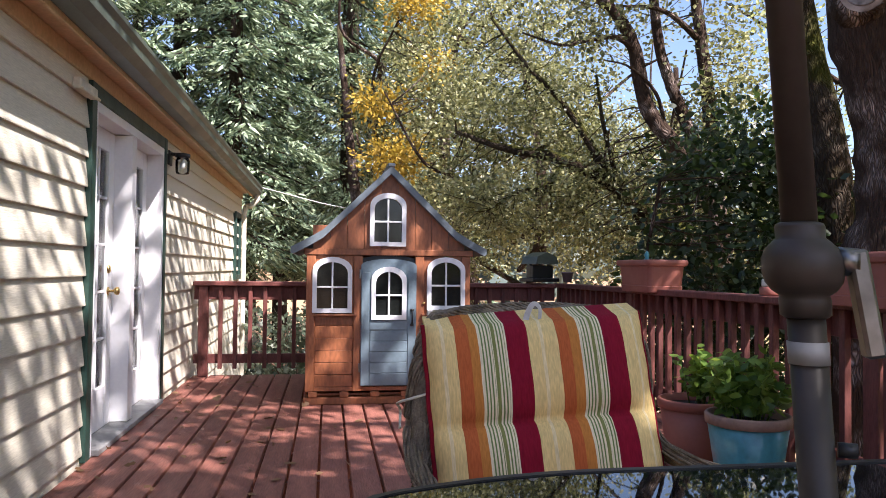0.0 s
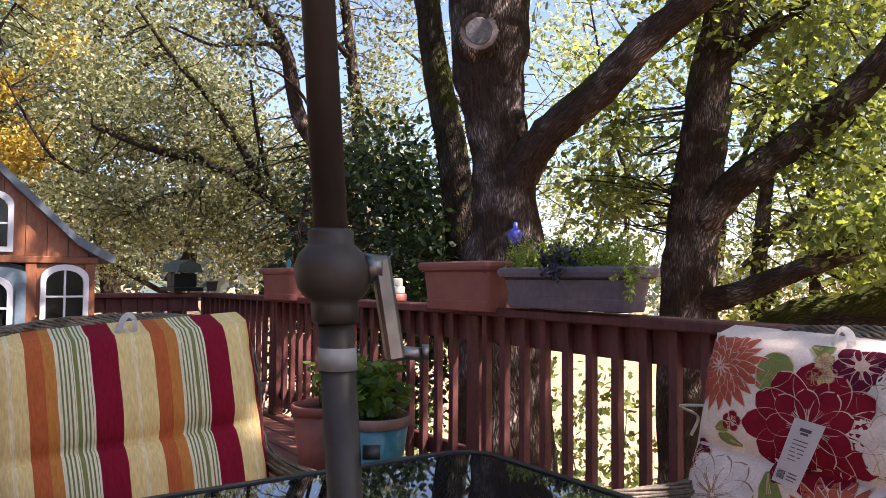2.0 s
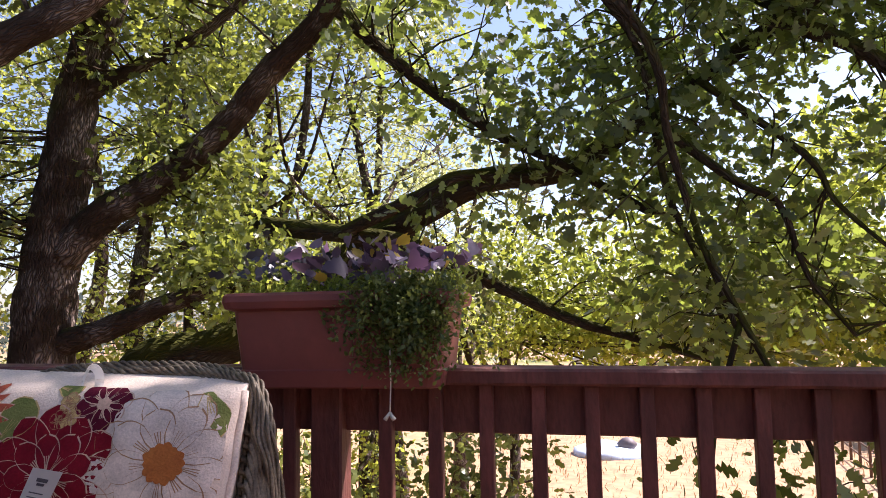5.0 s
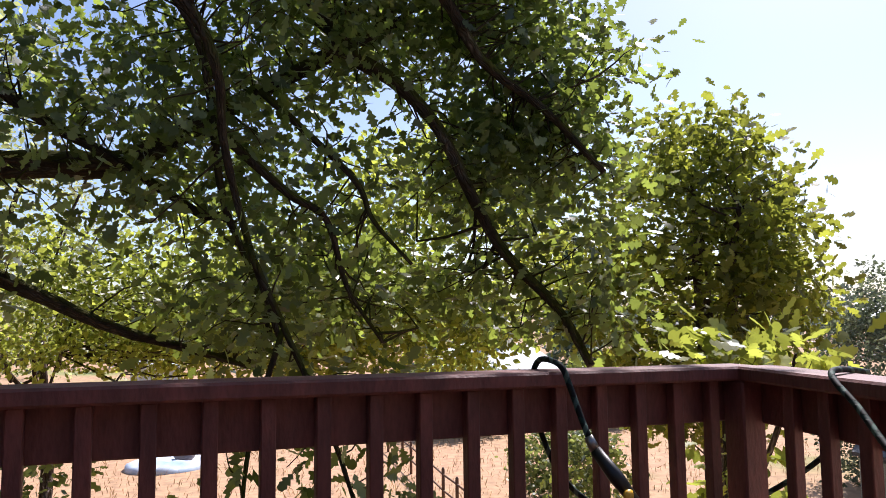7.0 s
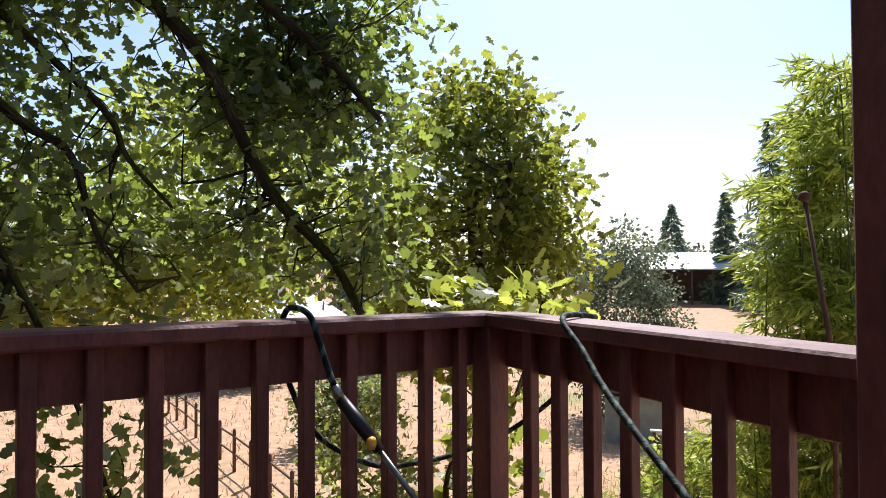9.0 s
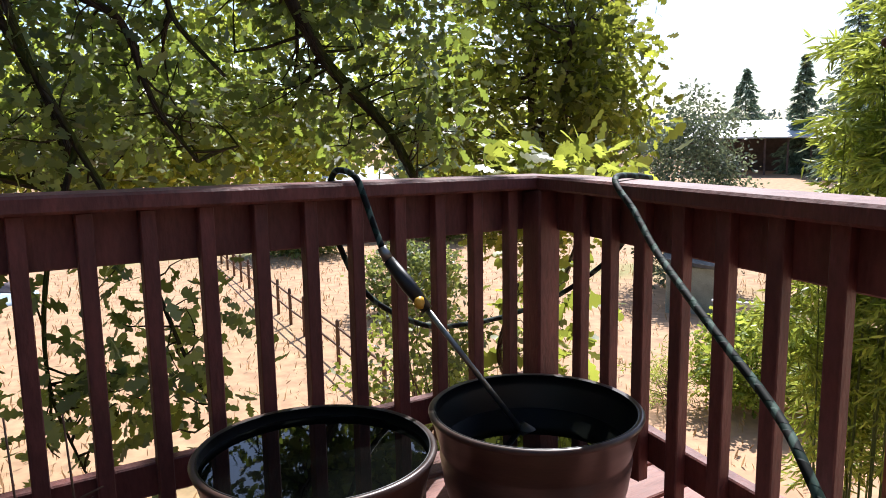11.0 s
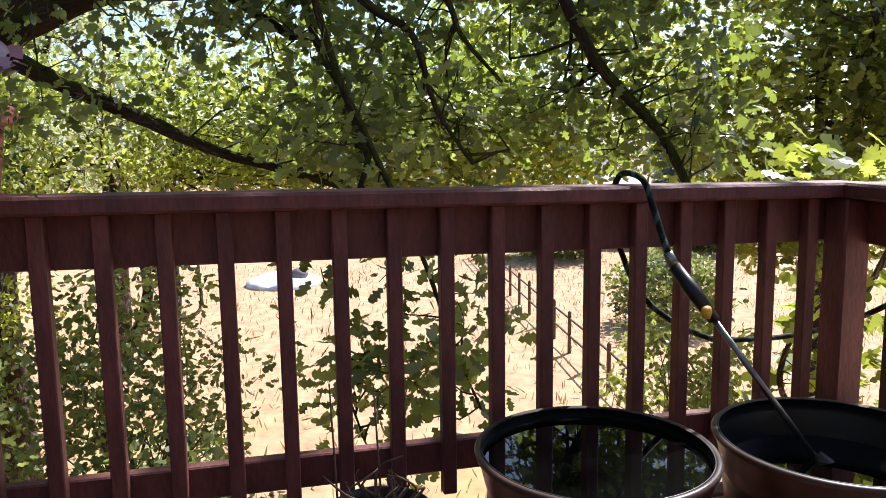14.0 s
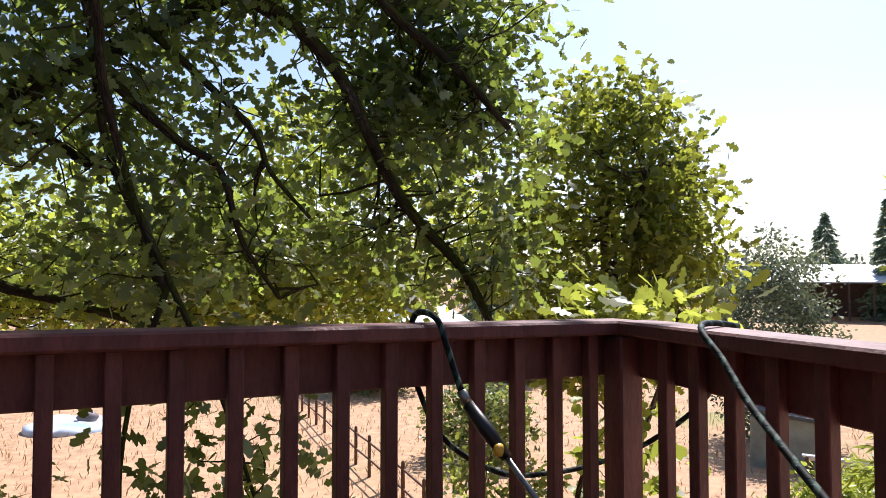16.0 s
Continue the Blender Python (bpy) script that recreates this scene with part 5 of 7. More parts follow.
def cushion(name, mat, piping, label, tilt):
    root = empty(name)
    bm = bmesh.new()
    nx, ny = 36, 40
    rows = []
    for j in range(ny + 1):
        s = 0.51 * j / ny
        rows.append([bm.verts.new(cushion_front(-0.30 + 0.60 * i / nx, s)[0]) for i in range(nx + 1)])
    back = []
    for j in range(ny + 1):
        s = 0.51 * j / ny
        back.append([bm.verts.new(Vector(((-0.298 + 0.596 * i / nx), 0.30 + 0.265 * s + 0.02, 0.44 + s))) for i in (0, nx)])
    for j in range(ny):
        for i in range(nx):
            bm.faces.new((rows[j][i], rows[j][i + 1], rows[j + 1][i + 1], rows[j + 1][i])).smooth = True
        bm.faces.new((rows[j + 1][0], back[j + 1][0], back[j][0], rows[j][0])).smooth = True
        bm.faces.new((rows[j][nx], back[j][1], back[j + 1][1], rows[j + 1][nx])).smooth = True
        bm.faces.new((back[j][0], back[j + 1][0], back[j + 1][1], back[j][1]))
    bm.faces.new(rows[ny] + [back[ny][1], back[ny][0]])
    bm.faces.new(rows[0][::-1] + [back[0][0], back[0][1]])
    part("back_pad", bm, mat, root)
    part("seat_pad", block(-0.295, 0.295, -0.29, 0.26, 0.337, 0.415, 0.03), mat, root)
    for sx in (-1, 1):
        bm = bmesh.new()
        tube(bm, [cushion_front(sx * 0.302, 0.51 * k / 16)[0] + Vector((0, 0.018, 0)) for k in range(17)], (0.009, 0.009), 6)
        part("piping", bm, piping, root)
    bm = bmesh.new()
    loop = spline([(-0.030, 0.372, 0.90), (-0.022, 0.365, 0.942), (-0.004, 0.36, 0.972), (0.014, 0.362, 0.955), (0.008, 0.37, 0.90)], 5)
    sides = []
    for k, p in enumerate(loop):
        along = loop[min(k + 1, len(loop) - 1)] - loop[max(k - 1, 0)]
        w = Vector((-along.z, 0, along.x)).normalized() * 0.0065 + Vector((0, 0.006, 0))
        sides.append((bm.verts.new(p - w), bm.verts.new(p + w)))
    for (a, b), (c, e) in zip(sides, sides[1:]):
        bm.faces.new((a, b, e, c)).smooth = True
    bmesh.ops.solidify(bm, geom=bm.faces[:], thickness=0.003)
    part("tie_loop", bm, LOOP_CLOTH, root, "white fabric hanging loop")
    bm = bmesh.new()
    tube(bm, spline([(-0.30, 0.36, 0.74), (-0.35, 0.33, 0.735), (-0.385, 0.36, 0.72), (-0.375, 0.42, 0.69), (-0.38, 0.40, 0.64)], 5), (0.004, 0.004), 6)
    part("tie", bm, CREAM, root, "beige fabric tie")
    return tagged(root, label, "cushion", "chair cushions")


def stripe_material():
    m = bpy.data.materials.new("striped_cushion_cloth")
    m.use_nodes = True
    n, l = m.node_tree.nodes, m.node_tree.links
    b = n["Principled BSDF"]
    b.inputs["Roughness"].default_value, b.inputs["Specular IOR Level"].default_value = 0.9, 0.15
    tc, sep, mr, ramp = n.new("ShaderNodeTexCoord"), n.new("ShaderNodeSeparateXYZ"), n.new("ShaderNodeMapRange"), n.new("ShaderNodeValToRGB")
    wob = n.new("ShaderNodeTexNoise")
    wob.inputs["Scale"].default_value = 6
    l.new(tc.outputs["Object"], sep.inputs[0]), l.new(tc.outputs["Object"], wob.inputs["Vector"])
    ad = n.new("ShaderNodeMath")
    ad.operation, ad.inputs[1].default_value = "MULTIPLY_ADD", 0.008
    l.new(wob.outputs["Fac"], ad.inputs[0]), l.new(sep.outputs["X"], ad.inputs[2])
    mr.inputs[1].default_value, mr.inputs[2].default_value = -0.30, 0.30
    l.new(ad.outputs[0], mr.inputs[0]), l.new(mr.outputs[0], ramp.inputs[0])
    Y, C, R, O, G, K = (0.76, 0.57, 0.24), (0.74, 0.66, 0.44), (0.46, 0.115, 0.035), (0.50, 0.20, 0.045), (0.21, 0.23, 0.075), (0.22, 0.008, 0.024)
    P = (0.78, 0.64, 0.36)
    seq = [(0, Y), (0.062, P), (0.075, Y), (0.125, R), (0.18, O), (0.222, C), (0.282, G), (0.30, C), (0.345, K), (0.445, Y), (0.50, P), (0.512, Y), (0.575, R), (0.63, O), (0.672, C), (0.728, G), (0.746, C), (0.785, K), (0.88, Y), (0.94, P), (0.95, Y)]
    lined = [(0, 0), (0.234, 1), (0.279, 0), (0.303, 1), (0.338, 0), (0.684, 1), (0.725, 0), (0.749, 1), (0.778, 0)]

    def fill_ramp(cr, stops):
        cr.interpolation = "CONSTANT"
        for i, (p, c) in enumerate(stops):
            e = cr.elements[i] if i < 2 else cr.elements.new(p)
            e.position, e.color = p, (*c, 1) if isinstance(c, tuple) else (c, c, c, 1)

    band = n.new("ShaderNodeValToRGB")
    fill_ramp(ramp.color_ramp, seq), fill_ramp(band.color_ramp, lined)
    l.new(mr.outputs[0], band.inputs[0])
    wv, cut, both, green = n.new("ShaderNodeTexWave"), n.new("ShaderNodeMapRange"), n.new("ShaderNodeMath"), n.new("ShaderNodeMix")
    wv.bands_direction, wv.inputs["Scale"].default_value = "X", 36.0
    cut.inputs[1].default_value, cut.inputs[2].default_value = 0.45, 0.7
    both.operation, green.data_type = "MULTIPLY", "RGBA"
    l.new(tc.outputs["Object"], wv.inputs["Vector"]), l.new(wv.outputs["Fac"], cut.inputs[0])
    l.new(cut.outputs[0], both.inputs[0]), l.new(band.outputs[0], both.inputs[1]), l.new(both.outputs[0], green.inputs[0])
    green.inputs[7].default_value = (0.15, 0.20, 0.07, 1)
    l.new(ramp.outputs[0], green.inputs[6])
    weave = n.new("ShaderNodeTexNoise")
    weave.inputs["Scale"].default_value, weave.inputs["Detail"].default_value = 90, 5
    mp = n.new("ShaderNodeMapping")
    mp.inputs["Scale"].default_value = (3, 1, 0.4)
    l.new(tc.outputs["Object"], mp.inputs[0]), l.new(mp.outputs[0], weave.inputs["Vector"])
    hsv, gm = n.new("ShaderNodeHueSaturation"), n.new("ShaderNodeMapRange")
    gm.inputs[1].default_value, gm.inputs[2].default_value, gm.inputs[3].default_value, gm.inputs[4].default_value = 0.3, 0.7, 0.82, 1.12
    l.new(weave.outputs["Fac"], gm.inputs[0]), l.new(gm.outputs[0], hsv.inputs["Value"]), l.new(green.outputs[2], hsv.inputs["Color"])
    l.new(hsv.outputs[0], b.inputs["Base Color"])
    bp = n.new("ShaderNodeBump")
    bp.inputs["Strength"].default_value, bp.inputs["Distance"].default_value = 0.3, 0.003
    l.new(weave.outputs["Fac"], bp.inputs["Height"]), l.new(bp.outputs[0], b.inputs["Normal"])
    return m


def cloth(name, colour, second=None):
    return material(name, colour, 0.9, second=second, scale=18, bump=0.25, bump_scale=220, spec=0.12, fine=0.12)


CREAM_CLOTH = cloth("cream_print_cloth", (0.80, 0.66, 0.55), (0.75, 0.61, 0.50))
CRIMSON_CLOTH = cloth("crimson_print", (0.24, 0.010, 0.022), (0.19, 0.008, 0.018))
PLUM_CLOTH = cloth("plum_print", (0.13, 0.010, 0.028))
CORAL_CLOTH = cloth("coral_print", (0.47, 0.105, 0.055), (0.40, 0.08, 0.045))
LEAF_CLOTH = cloth("green_leaf_print", (0.23, 0.25, 0.075), (0.17, 0.20, 0.055))
PETAL_CLOTH = cloth("white_petal_print", (0.84, 0.71, 0.61))
TAN_LINE = cloth("tan_line_print", (0.45, 0.25, 0.13))
PINK_LINE = cloth("pink_line_print", (0.72, 0.48, 0.36))
ORANGE_CLOTH = cloth("orange_eye_print", (0.50, 0.17, 0.045), (0.42, 0.13, 0.035))
YELLOW_CLOTH = cloth("yellow_print", (0.66, 0.47, 0.20))
STRIPES = stripe_material()
CRIMSON_EDGE = CRIMSON_CLOTH

PETAL = ((0.0, 0.25), (0.15, 0.45), (0.35, 0.8), (0.6, 1.0), (0.8, 0.9), (0.93, 0.6), (1.0, 0.12))
POINTED = ((0.0, 0.35), (0.25, 0.8), (0.5, 1.0), (0.75, 0.75), (0.92, 0.3), (1.0, 0.03))


def on_cloth(x, s, lift):
    s = min(max(s, 0.004), 0.506)
    x = min(max(x, -0.296), 0.296)
    p, out = cushion_front(x, s)
    return p + out * lift


def print_strip(bm, stations, lift):
    """A strip of cloth colour over stations of (left x, left s, right x, right s)."""
    prev = None
    for lx, ls, rx, rs in stations:
        row = [bm.verts.new(on_cloth(lx + (rx - lx) * k / 4, ls + (rs - ls) * k / 4, lift)) for k in range(5)]
        if prev:
            for k in range(4):
                bm.faces.new((prev[k], prev[k + 1], row[k + 1], row[k])).smooth = True
        prev = row


def inside(x, s):
    return -0.298 < x < 0.298 and 0.0 < s < 0.508


def petals(fill, lines, cx, cs, r0, r1, count, width, shape, lift, turn=0.0, squash=1.0):
    for i in range(count):
        a = turn + 2 * math.pi * i / count
        rr = r1 * (1 + 0.06 * math.sin(i * 2.4))
        ca, sa = math.cos(a), math.sin(a)
        st, left, right = [], [], []
        for k in range(13):
            t = k / 12
            w = width * float(np.interp(t, [q[0] for q in shape], [q[1] for q in shape]))
            r = r0 + (rr - r0) * t
            pt = (cx + ca * r, cs + sa * r * squash)
            if not inside(*pt):
                break
            L = (pt[0] - sa * w, pt[1] + ca * w * squash)
            Rr = (pt[0] + sa * w, pt[1] - ca * w * squash)
            st.append((*L, *Rr)), left.append(L), right.append(Rr)
        if len(st) < 3:
            continue
        print_strip(fill, st, lift + 0.00012 * (i % 5))
        lw = 0.0011
        for side in (left, right):
            print_strip(lines, [(x - lw * ca, s - lw * sa, x + lw * ca + lw, s + lw * sa + lw) for x, s in side], lift + 0.0009)
        for f in (-0.35, 0.0, 0.35):
            print_strip(lines, [(cx + ca * (r0 + (rr - r0) * t) - sa * width * f * t - lw * 0.6, cs + squash * (sa * (r0 + (rr - r0) * t) + ca * width * f * t) - lw * 0.6, cx + ca * (r0 + (rr - r0) * t) - sa * width * f * t + lw * 0.6, cs + squash * (sa * (r0 + (rr - r0) * t) + ca * width * f * t) + lw * 0.6) for t in (0.05, 0.2, 0.35, 0.5) if inside(cx + ca * (r0 + (rr - r0) * t), cs + squash * sa * (r0 + (rr - r0) * t))], lift + 0.0009)


def printed_flower(parent, cx, cs, layers, line_mat, eye=None, name="printed_flower"):
    """A printed flower: layers of (inner, outer, count, width, shape, material, turn), outermost first, and an eye."""
    lift = 0.0012
    for r0, r1, count, width, shape, mat, turn in layers:
        fill, lines = bmesh.new(), bmesh.new()
        petals(fill, lines, cx, cs, r0, r1, count, width, shape, lift, turn)
        ob = part(name, fill, mat, parent)
        part("petal_outline", lines, line_mat, ob)
        lift += 0.0016
    if eye:
        bm = bmesh.new()
        petals(bm, bmesh.new(), cx, cs, 0.0, eye[0], 14, eye[0] * 0.26, PETAL, lift, 0.1)
        part("flower_eye", bm, eye[1], parent)


def floral(root):
    printed_flower(root, 0.20, 0.358, [(0.02, 0.155, 12, 0.043, PETAL, PETAL_CLOTH, 0.2), (0.015, 0.115, 9, 0.033, PETAL, PETAL_CLOTH, 0.5)], TAN_LINE, (0.040, ORANGE_CLOTH))
    printed_flower(root, -0.025, 0.318, [(0.0, 0.138, 12, 0.037, PETAL, CRIMSON_CLOTH, 0.1), (0.0, 0.09, 9, 0.026, PETAL, CRIMSON_CLOTH, 0.4)], PINK_LINE)
    printed_flower(root, -0.245, 0.425, [(0.0, 0.108, 22, 0.014, POINTED, CORAL_CLOTH, 0.0), (0.0, 0.08, 18, 0.013, POINTED, CORAL_CLOTH, 0.15), (0.0, 0.05, 12, 0.011, POINTED, CORAL_CLOTH, 0.3)], PINK_LINE)
    printed_flower(root, 0.052, 0.468, [(0.0, 0.058, 8, 0.020, PETAL, PLUM_CLOTH, 0.2)], PINK_LINE, (0.014, PINK_LINE))
    printed_flower(root, 0.06, 0.115, [(0.0, 0.125, 24, 0.015, POINTED, CORAL_CLOTH, 0.0), (0.0, 0.10, 19, 0.014, POINTED, CORAL_CLOTH, 0.14), (0.0, 0.06, 12, 0.012, POINTED, CORAL_CLOTH, 0.3)], PINK_LINE)
    printed_flower(root, -0.21, 0.125, [(0.0, 0.10, 10, 0.030, PETAL, PETAL_CLOTH, 0.3)], TAN_LINE)
    printed_flower(root, -0.285, 0.205, [(0.0, 0.042, 6, 0.016, PETAL, PLUM_CLOTH, 0.2)], PINK_LINE)
    printed_flower(root, -0.195, 0.30, [(0.0, 0.024, 5, 0.011, PETAL, CRIMSON_CLOTH, 0.2)], PINK_LINE)
    printed_flower(root, 0.24, 0.08, [(0.0, 0.075, 9, 0.024, PETAL, ORANGE_CLOTH, 0.2)], TAN_LINE)
    printed_flower(root, 0.165, 0.195, [(0.0, 0.024, 5, 0.011, PETAL, ORANGE_CLOTH, 0.2)], TAN_LINE)
    for cx, cs in ((-0.022, 0.468), (-0.008, 0.438), (-0.03, 0.430)):
        printed_flower(root, cx, cs, [(0.0, 0.020, 5, 0.0095, PETAL, YELLOW_CLOTH, 0.4)], TAN_LINE)
    for cx, cs, ln, w, turn in ((-0.142, 0.385, 0.095, 0.042, 1.1), (0.245, 0.505, 0.10, 0.032, -1.15), (-0.10, 0.21, 0.10, 0.026, -1.2), (-0.235, 0.275, 0.035, 0.014, 0.4), (-0.06, 0.50, 0.05, 0.02, -0.2), (0.10, 0.255, 0.05, 0.02, 0.6), (-0.17, 0.25, 0.06, 0.013, 2.9), (0.19, 0.215, 0.05, 0.014, -0.3)):
        fill, lines = bmesh.new(), bmesh.new()
        petals(fill, lines, cx, cs, 0, ln, 1, w, PETAL, 0.0011, turn)
        ob = part("printed_leaf", fill, LEAF_CLOTH, root)
        part("vein_print", lines, YELLOW_CLOTH, ob)


CHAIR_1, CHAIR_2, CHAIR_3 = pose(0.36, 1.50, 0, 0, 0, 0), pose(1.245, 0.615, 0, 0, 0, -90), pose(-1.02, 0.80, 0, 0, 0, 78)
chair = wicker_chair()
chair.matrix_basis = CHAIR_1
copy_thing(chair, CHAIR_2)
copy_thing(chair, CHAIR_3)
striped = cushion("striped_cushion", STRIPES, CRIMSON_EDGE, "yellow, orange, green and crimson striped chair cushion", 0)
striped.matrix_basis = CHAIR_1 @ pose(0.050, 0, -0.004, 0, -3.8, 0) @ Matrix.Diagonal((1.07, 1, 1, 1))
flowered = cushion("floral_cushion", CREAM_CLOTH, CREAM_CLOTH, "cream chair cushion printed with red and white flowers", 0)
floral(flowered)
flowered.matrix_basis = CHAIR_2 @ pose(-0.068, 0, -0.012, 0, 2.0, 0) @ Matrix.Diagonal((1.12, 1, 1, 1))
third = cushion("floral_cushion", CORAL_CLOTH, CRIMSON_EDGE, "dark red flowered chair cushion", 0)
printed_flower(third, -0.2, 0.2, [(0.0, 0.09, 12, 0.02, POINTED, CRIMSON_CLOTH, 0.0)], PINK_LINE)
third.matrix_basis = CHAIR_3 @ pose(0, 0, 0.004)
# paper tag on the flowered cushion
tag = empty("paper_tag")
TAG_TOP, TAG_FOOT = [on_cloth(x, z, 0.010) for x, z in ((-0.052, 0.336), (0.012, 0.330))], [on_cloth(x, z, 0.034) for x, z in ((-0.070, 0.196), (-0.014, 0.187))]


def on_tag(u, v, lift=0.0):
    """A point of the hanging card, u across and v down."""
    return TAG_TOP[0].lerp(TAG_TOP[1], u).lerp(TAG_FOOT[0].lerp(TAG_FOOT[1], u), v) + Vector((0, -lift, lift * 0.3))


def tag_patch(u0, u1, v0, v1, lift):
    bm = bmesh.new()
    bm.faces.new([bm.verts.new(on_tag(u, v, lift)) for u, v in ((u0, v0), (u1, v0), (u1, v1), (u0, v1))])
    bmesh.ops.solidify(bm, geom=bm.faces[:], thickness=0.0006)
    return bm


card = part("card", tag_patch(0, 1, 0, 1, 0.0), material("warm_white_card", (0.84, 0.77, 0.71), 0.6, second=(0.82, 0.75, 0.69), fine=0.02), tag)
for u0, u1, v0, v1 in ((0.30, 0.68, 0.12, 0.17), (0.36, 0.62, 0.185, 0.22), (0.22, 0.72, 0.31, 0.325), (0.22, 0.72, 0.37, 0.385), (0.22, 0.70, 0.43, 0.445), (0.22, 0.72, 0.49, 0.505), (0.24, 0.66, 0.55, 0.565), (0.26, 0.60, 0.61, 0.622), (0.48, 0.80, 0.80, 0.82), (0.48, 0.84, 0.85, 0.87), (0.48, 0.78, 0.90, 0.915)):
    part("print_bar", tag_patch(u0, u1, v0, v1, 0.0012), GREY_POT, card)
for k in range(9):
    part("print_bar", tag_patch(0.10 + 0.033 * k, 0.10 + 0.033 * k + (0.02 if k % 3 else 0.012), 0.80, 0.93, 0.0012), BLACK, card)
tag.matrix_basis = CHAIR_2 @ pose(-0.068, 0, -0.012, 0, 2.0, 0) @ Matrix.Diagonal((1.12, 1, 1, 1))
tagged(tag, "white paper price tag hanging on the flowered cushion", "tag")

# ---- table and umbrella pole ----


def rounded(x0, x1, y0, y1, r, n=8):
    out = []
    for cx, cy, a0 in ((x1 - r, y1 - r, 0), (x0 + r, y1 - r, 90), (x0 + r, y0 + r, 180), (x1 - r, y0 + r, 270)):
        out += [(cx + r * math.cos(radians(a0 + 90 * k / n)), cy + r * math.sin(radians(a0 + 90 * k / n))) for k in range(n + 1)]
    return out


def slab(outline, z0, z1, bm=None, hole=None):
    b = plate(outline, z0, z1, bm, hole)
    bmesh.ops.transform(b, verts=b.verts, matrix=Matrix(((1, 0, 0, 0), (0, 0, 1, 0), (0, 1, 0, 0), (0, 0, 0, 1))))
    return b


table = empty("glass_table", 0.32, 0.60, 0)
TX, TY = 0.54, 0.44


def table_outline(inset):
    """A rounded rectangle that narrows in a slow curve towards one end."""
    pts, out = rounded(-TX + inset, TX - inset, -TY + inset, TY - inset, 0.085 - inset * 0.5), []
    for i, (x0, y0) in enumerate(pts):
        x1, y1 = pts[(i + 1) % len(pts)]
        n = 14 if i % 9 == 8 else 1
        out += [(x0 + (x1 - x0) * k / n, y0 + (y1 - y0) * k / n) for k in range(n)]
    return [(x, y * (1 - 1.25 * max(0.0, -x - 0.07) ** 2)) for x, y in out]


part("tabletop", slab(table_outline(0.012), 0.706, 0.714), TABLE_GLASS, table, "dark smoked glass tabletop")
part("frame", slab(table_outline(0.0), 0.688, 0.7165, hole=table_outline(0.016)), TABLE_FRAME, table)
for sx in (-1, 1):
    for sy in (-1, 1):
        bm = bmesh.new()
        tube(bm, spline([(sx * (TX - 0.06), sy * (TY - 0.06), 0.70), (sx * (TX - 0.07), sy * (TY - 0.07), 0.35), (sx * (TX - 0.03), sy * (TY - 0.03), 0.0)], 6), (0.018, 0.016), 10)
        part("leg", bm, TABLE_FRAME, table)
tagged(table, "dark metal patio table with a smoked glass top", "table")

umb = empty("umbrella_stand", 0.396, 0.603, 0)
lean = Vector((-0.0745, 0.0, 1.0))


def up(z, side=0.0, fwd=0.0):
    return lean * z + Vector((side, fwd, 0))


def collar(profile, sides=32):
    b = lathe(profile, sides)
    for v in b.verts:
        v.co += Vector((lean.x * v.co.z, 0, 0))
    return b


part("base", collar([(0.20, 0.0), (0.22, 0.02), (0.21, 0.05), (0.05, 0.075), (0.04, 0.10)]), POLE, umb, "heavy dark umbrella base")
part("lower_pole", collar([(0.0215, 0.10), (0.0215, 1.03)]), POLE, umb)
part("band", collar([(0.0233, 0.955), (0.0233, 0.982)]), POLE_GREY, umb, "grey band round the pole")
part("crank_housing", collar([(0.0235, 1.010), (0.0285, 1.014), (0.029, 1.032), (0.0275, 1.037), (0.036, 1.043), (0.043, 1.053), (0.0462, 1.068), (0.0455, 1.082), (0.040, 1.094), (0.031, 1.103), (0.0275, 1.106), (0.028, 1.119), (0.0265, 1.123), (0.0215, 1.125)]), POLE, umb, "rounded bronze crank housing")
part("upper_pole", collar([(0.0205, 1.12), (0.0205, 2.9)]), POLE, umb)
ax = Vector((0.86, -0.51, 0)).normalized()
hub0 = up(1.078) + ax * 0.038
bm = bmesh.new()
tube(bm, [hub0, hub0 + ax * 0.022], (0.018, 0.016), 14)
part("crank_hub", bm, STEEL, umb)
arm_to = up(0.976) + ax * 0.070
part("crank_arm", beam(hub0 + ax * 0.018 + Vector((0, 0, 0.014)), arm_to - Vector((0, 0, 0.01)), 0.026, 0.022, 0.004), STEEL, umb, "steel crank arm")
bm = bmesh.new()
tube(bm, [arm_to, arm_to + ax * 0.032 + Vector((0, 0, -0.002))], (0.008, 0.008), 12)
tube(bm, [arm_to + ax * 0.032, arm_to + ax * 0.040], (0.0095, 0.0095), 12)
part("crank_handle", bm, STEEL, umb, "steel crank handle")
bm = bmesh.new()
tube(bm, [up(0.855) + ax * 0.024, up(0.855) + ax * 0.045], (0.009, 0.009), 10)
part("screw_knob", bm, BLACK, umb)
tagged(umb, "bronze umbrella pole with crank housing through the table", "umbrella pole")

# ---- planters on the railing ----


